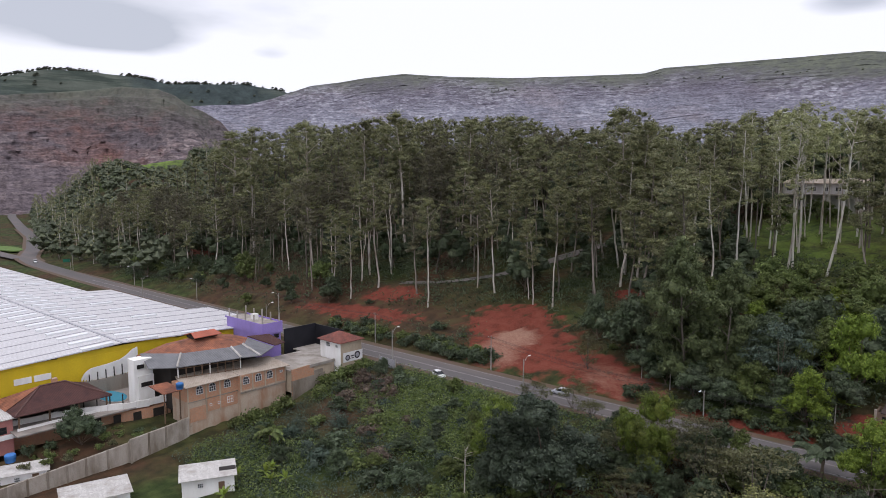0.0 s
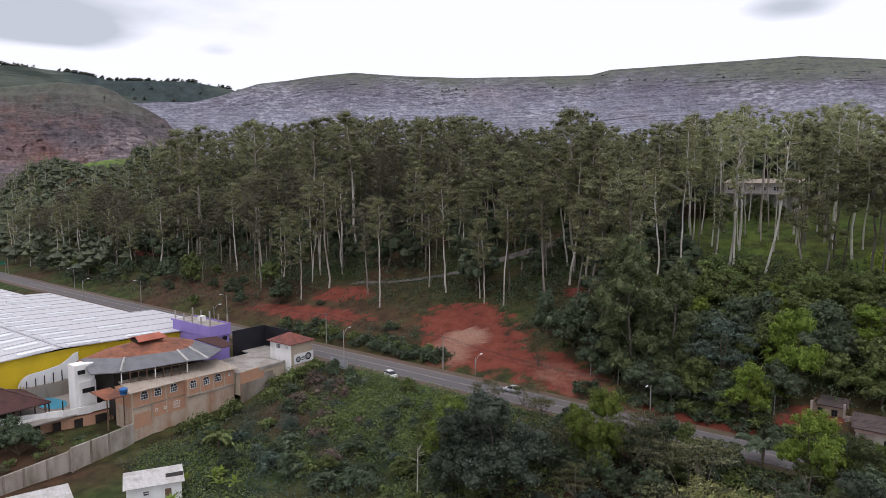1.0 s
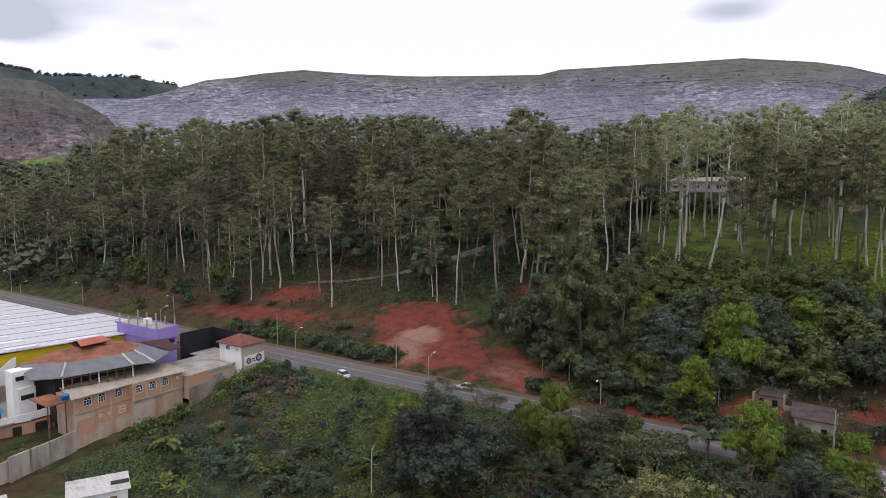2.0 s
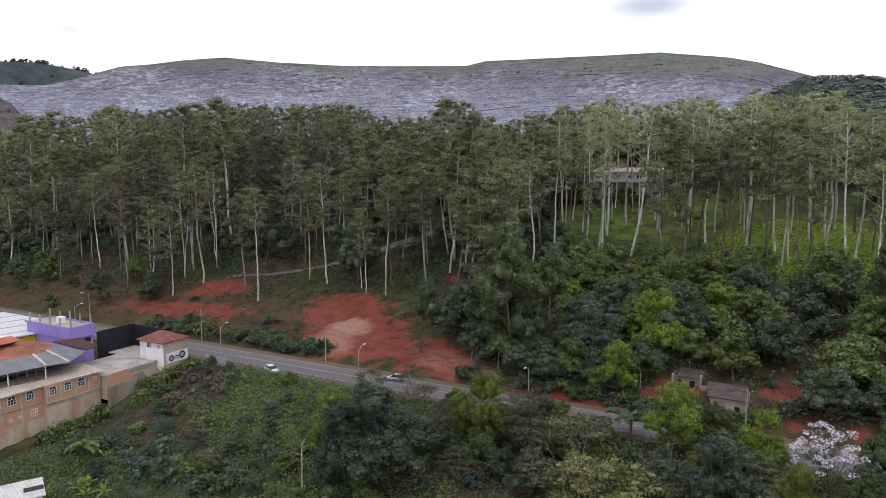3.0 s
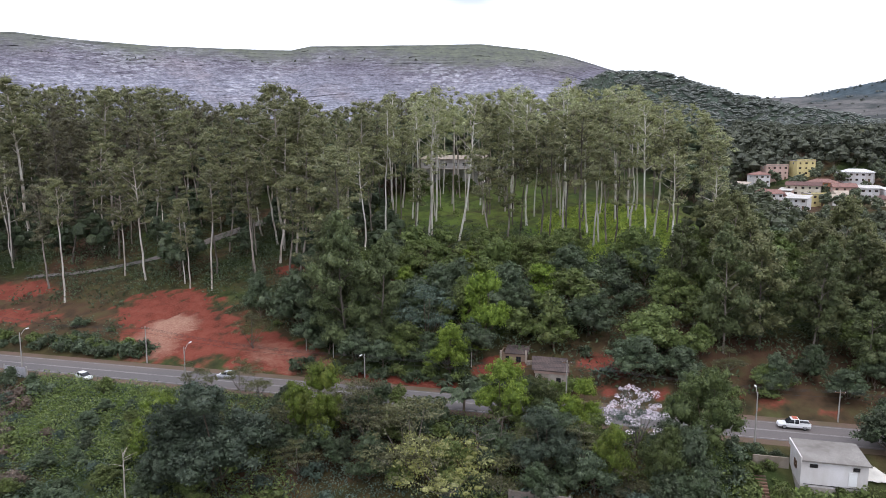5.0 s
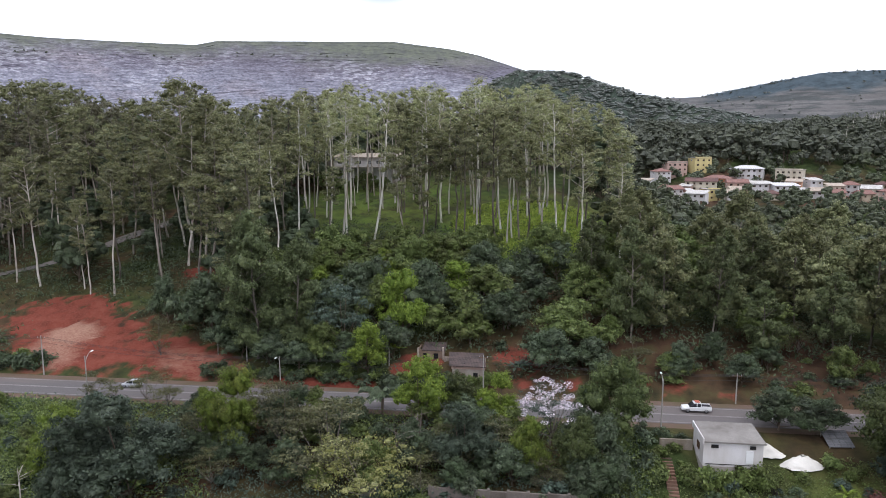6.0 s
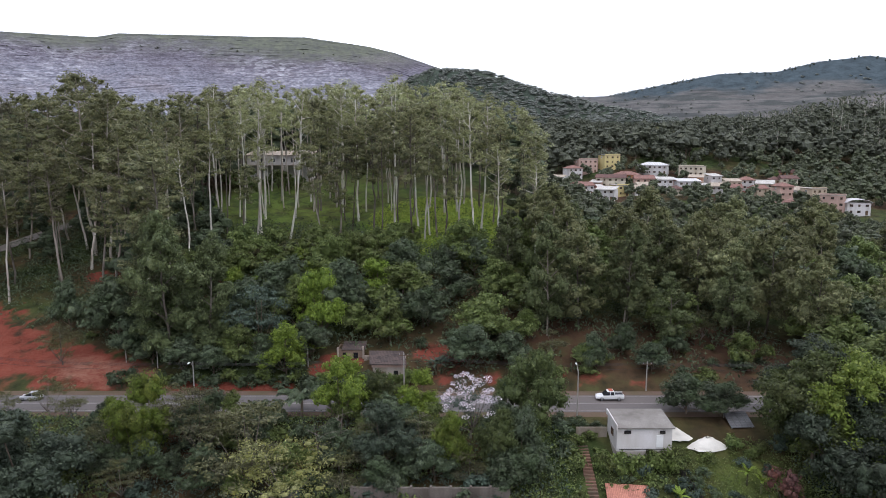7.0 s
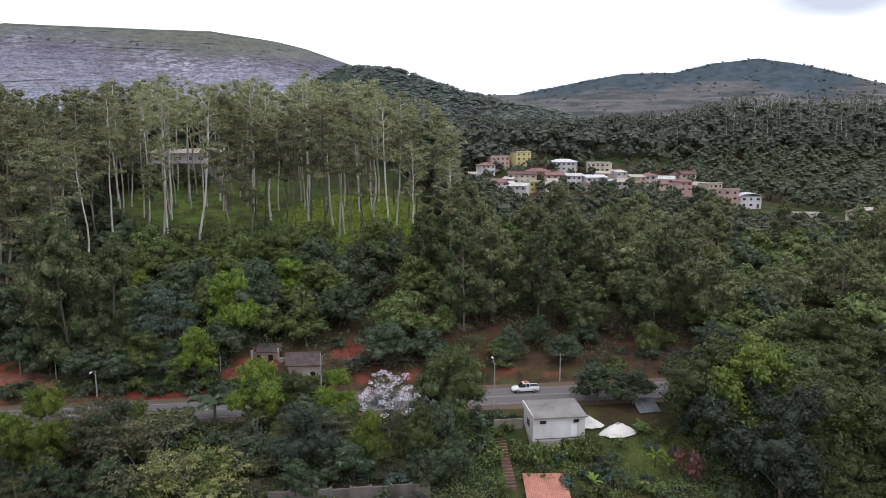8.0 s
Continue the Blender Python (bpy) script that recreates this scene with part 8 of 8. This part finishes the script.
def feather(rs_, az, rise, length, droop):
    """A palm frond cut into many leaflets."""
    out = []
    for k in np.linspace(0.1, 1, 22):
        c = np.array([math.cos(az) * math.cos(rise) * length * k, math.sin(az) * math.cos(rise) * length * k, math.sin(rise) * length * k - droop * length * k * k])
        for sg in (-1, 1):
            d = np.array([-math.sin(az) * sg * 0.8 + math.cos(az) * 0.6, math.cos(az) * sg * 0.8 + math.sin(az) * 0.6, -0.45 - 0.5 * k])
            ln = length * 0.24 * (1.15 - k * 0.7)
            e = np.cross(d, [0, 0, 1.0]) * 0.2
            out.append((np.array([c, c + d * ln * 0.5 + e, c + d * ln, c + d * ln * 0.5 - e]), np.array([[0, 1, 2, 3]])))
    return joined(out)


def palm(x, y, h, length, count, label, leaf, seed):
    rs_ = np.random.RandomState(seed)
    t = thing("palm_tree", (x, y, gz(x, y)), 0, label, "palm", "palms")
    part_np("trunk", *tube(np.array([[0, 0, -0.4], [0.1, 0, h * 0.5], [0.15, 0.05, h]]), [0.3, 0.24, 0.26], 9), M["brown_bark"], t, smooth=True)
    for i in range(count):
        V, F = feather(rs_, i * 2.4 + rs_.uniform(-0.3, 0.3), radians(rs_.uniform(10, 75)), length * rs_.uniform(0.8, 1.1), rs_.uniform(0.45, 0.75))
        o = part_np("frond", V, F, leaf, t)
        o.location = (0.15, 0.05, h)
    return t


def banana(x, y, h, seed, count=8, leaf=None):
    rs_ = np.random.RandomState(seed)
    t = thing("banana_plant", (x, y, gz(x, y)), 0, "banana plant with long torn green leaves", "banana plant", "banana plants")
    part_np("stem", *tube(np.array([[0, 0, -0.2], [0, 0, h * 0.5]]), [0.16, 0.1], 7), M["leaf_olive"], t, smooth=True)
    for i in range(count):
        o = part_np("leaf", *frond(i * 2.4 + rs_.uniform(-0.4, 0.4), radians(rs_.uniform(25, 75)), h * rs_.uniform(0.5, 0.7), 0.28, rs_.uniform(0.3, 0.6)), leaf or M["leaf_bright"], t)
        o.location = (0, 0, h * 0.48)
    return t


palm(-25.6, 118.4, 3.9, 5.4, 30, "young palm with drooping grey-green fronds below the road", M["leaf_dark"], 1)
palm(-147.0, 44.5, 2.4, 3.2, 14, "small palm in the restaurant garden", M["leaf_mid"], 2)
palm(35.0, 168.0, 4.0, 5.0, 16, "shaggy palm under the trees", M["leaf_dark"], 3)
for i, (x, y, h) in enumerate(((-27.6, 140.8, 5.2), (-30.2, 139.6, 4.2), (27.7, 106.0, 3.4), (47.5, 102.2, 4.6), (49.0, 100.6, 4.0), (36.0, 99.5, 3.6), (-110.0, 66.0, 4.5), (-107.0, 70.0, 4.2), (-105.5, 60.5, 4.4))):
    banana(x, y, h, 40 + i)
for i, (x, y) in enumerate(((-1.7, 136.3), (-0.4, 137.0))):
    banana(x, y, 4.4, 60 + i, 16, M["leaf_blue"])

palm(-119.0, 79.0, 3.4, 4.2, 16, "young palm on the slope below the brick house", M["leaf_mid"], 4)
for i, (x, y, h) in enumerate(((-104.0, 69.0, 4.0), (-101.5, 70.5, 4.4), (-108.0, 72.0, 3.6))):
    banana(x, y, h, 70 + i)

# tree in white blossom
bl_w, bl_l = broadleaf(201, 11, 11, 30, 10, 0.2)
rs = np.random.RandomState(202)
blossom = tagged(new("blossom_tree"), "grey-leaved tree covered in clusters of white blossom", "tree")
blossom.matrix_basis = pose(4.4, 112.6, gz(4.4, 112.6) - 0.2) @ Matrix.Diagonal((1.12, 1.12, 1.08, 1))
part_np("trunk", *bl_w, M["grey_twigs"], blossom, smooth=True)
part_np("crown", *leaf_cards(rs, np.column_stack([rs.normal(0, 2.4, 40), rs.normal(0, 2.4, 40), rs.uniform(4, 9.6, 40)]), np.full((40, 3), 0.9), 26, 0.2), M["leaf_blue"], blossom)
az, el = rs.uniform(0, 2 * np.pi, 62), np.arcsin(rs.uniform(-0.35, 1, 62))
rr = rs.uniform(0.6, 1.08, 62)
bc = np.column_stack([np.cos(az) * np.cos(el) * 4.6 * rr, np.sin(az) * np.cos(el) * 4.6 * rr, 5.6 + np.sin(el) * 4.9 * rr])
part_np("blossom", *leaf_cards(rs, bc, np.column_stack([np.full(62, 0.68), np.full(62, 0.68), np.full(62, 0.3)]), 34, 0.15, 0.9), M["blossom"], blossom, "clusters of white flowers")


def dead_tree(x, y, h, seed, label, lean=0.0, bark="grey_twigs"):
    rs_ = np.random.RandomState(seed)
    t = thing("dead_tree", (x, y, gz(x, y) - 0.2), 0, label, "tree")
    P = np.array([[0, 0, -0.5], [0.1, 0, h * 0.4], [0.15 + lean * 0.5, 0.1, h * 0.72], [lean, 0.1, h]])
    part_np("trunk", *tube(P, [0.14, 0.11, 0.07, 0.02], 7), M[bark], t, smooth=True)
    for i in range(9):
        z = h * rs_.uniform(0.55, 0.97)
        a = rs_.uniform(0, 2 * np.pi)
        q, r = limb(rs_, (0.15, 0.08, z), (math.cos(a) * 0.85, math.sin(a) * 0.85, 0.35), h * rs_.uniform(0.15, 0.36), 0.045, -0.12)
        part_np("branch", *tube(q, r, 5), M[bark], t, smooth=True)
    return t


dead_tree(-72.7, 86.5, 10.0, 71, "bare pale tree with crooked branches on the slope", bark="pale_bark")
dead_tree(-17.0, 105.0, 11.0, 72, "leafless grey tree among the green crowns", 0.8)
dead_tree(-20.0, 103.5, 9.5, 73, "leafless grey tree among the green crowns", -0.6)

# plants in the restaurant yard and on the wall
yard_tree = make_tree("yard_tree", broadleaf(241, 8.5, 9.5, 63, 60, 0.17, 0.1, boughs=9), M["brown_bark"], M["leaf_dark"], "rounded dark green tree in the restaurant yard")
yard_tree.matrix_basis = pose(-146.2, 52.0, -7.4)
for i, (x, y, h) in enumerate(((-148.5, 47.0, 2.6), (-147.5, 57.5, 2.2), (-144.8, 59.5, 1.8), (-149.5, 43.5, 2.8), (-143.0, 49.5, 1.6), (-142.2, 62.0, 1.6), (-145.0, 63.5, 1.4), (-144.2, 45.5, 2.2), (-148.8, 60.5, 1.8), (-141.6, 66.0, 1.3))):
    e = make_tree("shrub", shrub(280 + i, 2.5, 3.4, 9, 44, 0.17), M["brown_bark"], M["leaf_mid"] if i % 3 else M["leaf_dark"], "garden shrub in the restaurant yard", "shrub", "yard shrubs")
    e.matrix_basis = pose(x, y, -7.3) @ Matrix.Diagonal((0.9, 0.9, h / 2.5, 1))
for i, (x, y, z) in enumerate(((-141.0, 44.0, -7.3), (-140.5, 47.5, -7.3), (-139.6, 53.0, -6.4), (-142.0, 40.5, -7.3), (-143.5, 56.0, -6.4), (-139.2, 55.5, -6.4))):
    e = make_tree("shrub", shrub(250 + i, 1.5, 2.6, 8, 30, 0.18), M["brown_bark"], M["leaf_olive"] if i % 2 else M["leaf_mid"], "trailing shrub along the top of the wall", "shrub", "yard shrubs")
    e.matrix_basis = pose(x, y, z)

# garden beside the block house
rs = np.random.RandomState(310)
for i, (x, y) in enumerate(spread_points(311, 26, (26, 42, 99, 106.5), 2.0, lambda x, y: x > 26)):
    e = (shrubs, blue_shrubs, dull_shrubs)[i % 3].plant(x, y, rs.uniform(0.8, 2.0), rs.uniform(0.9, 1.2), sink=0.1)
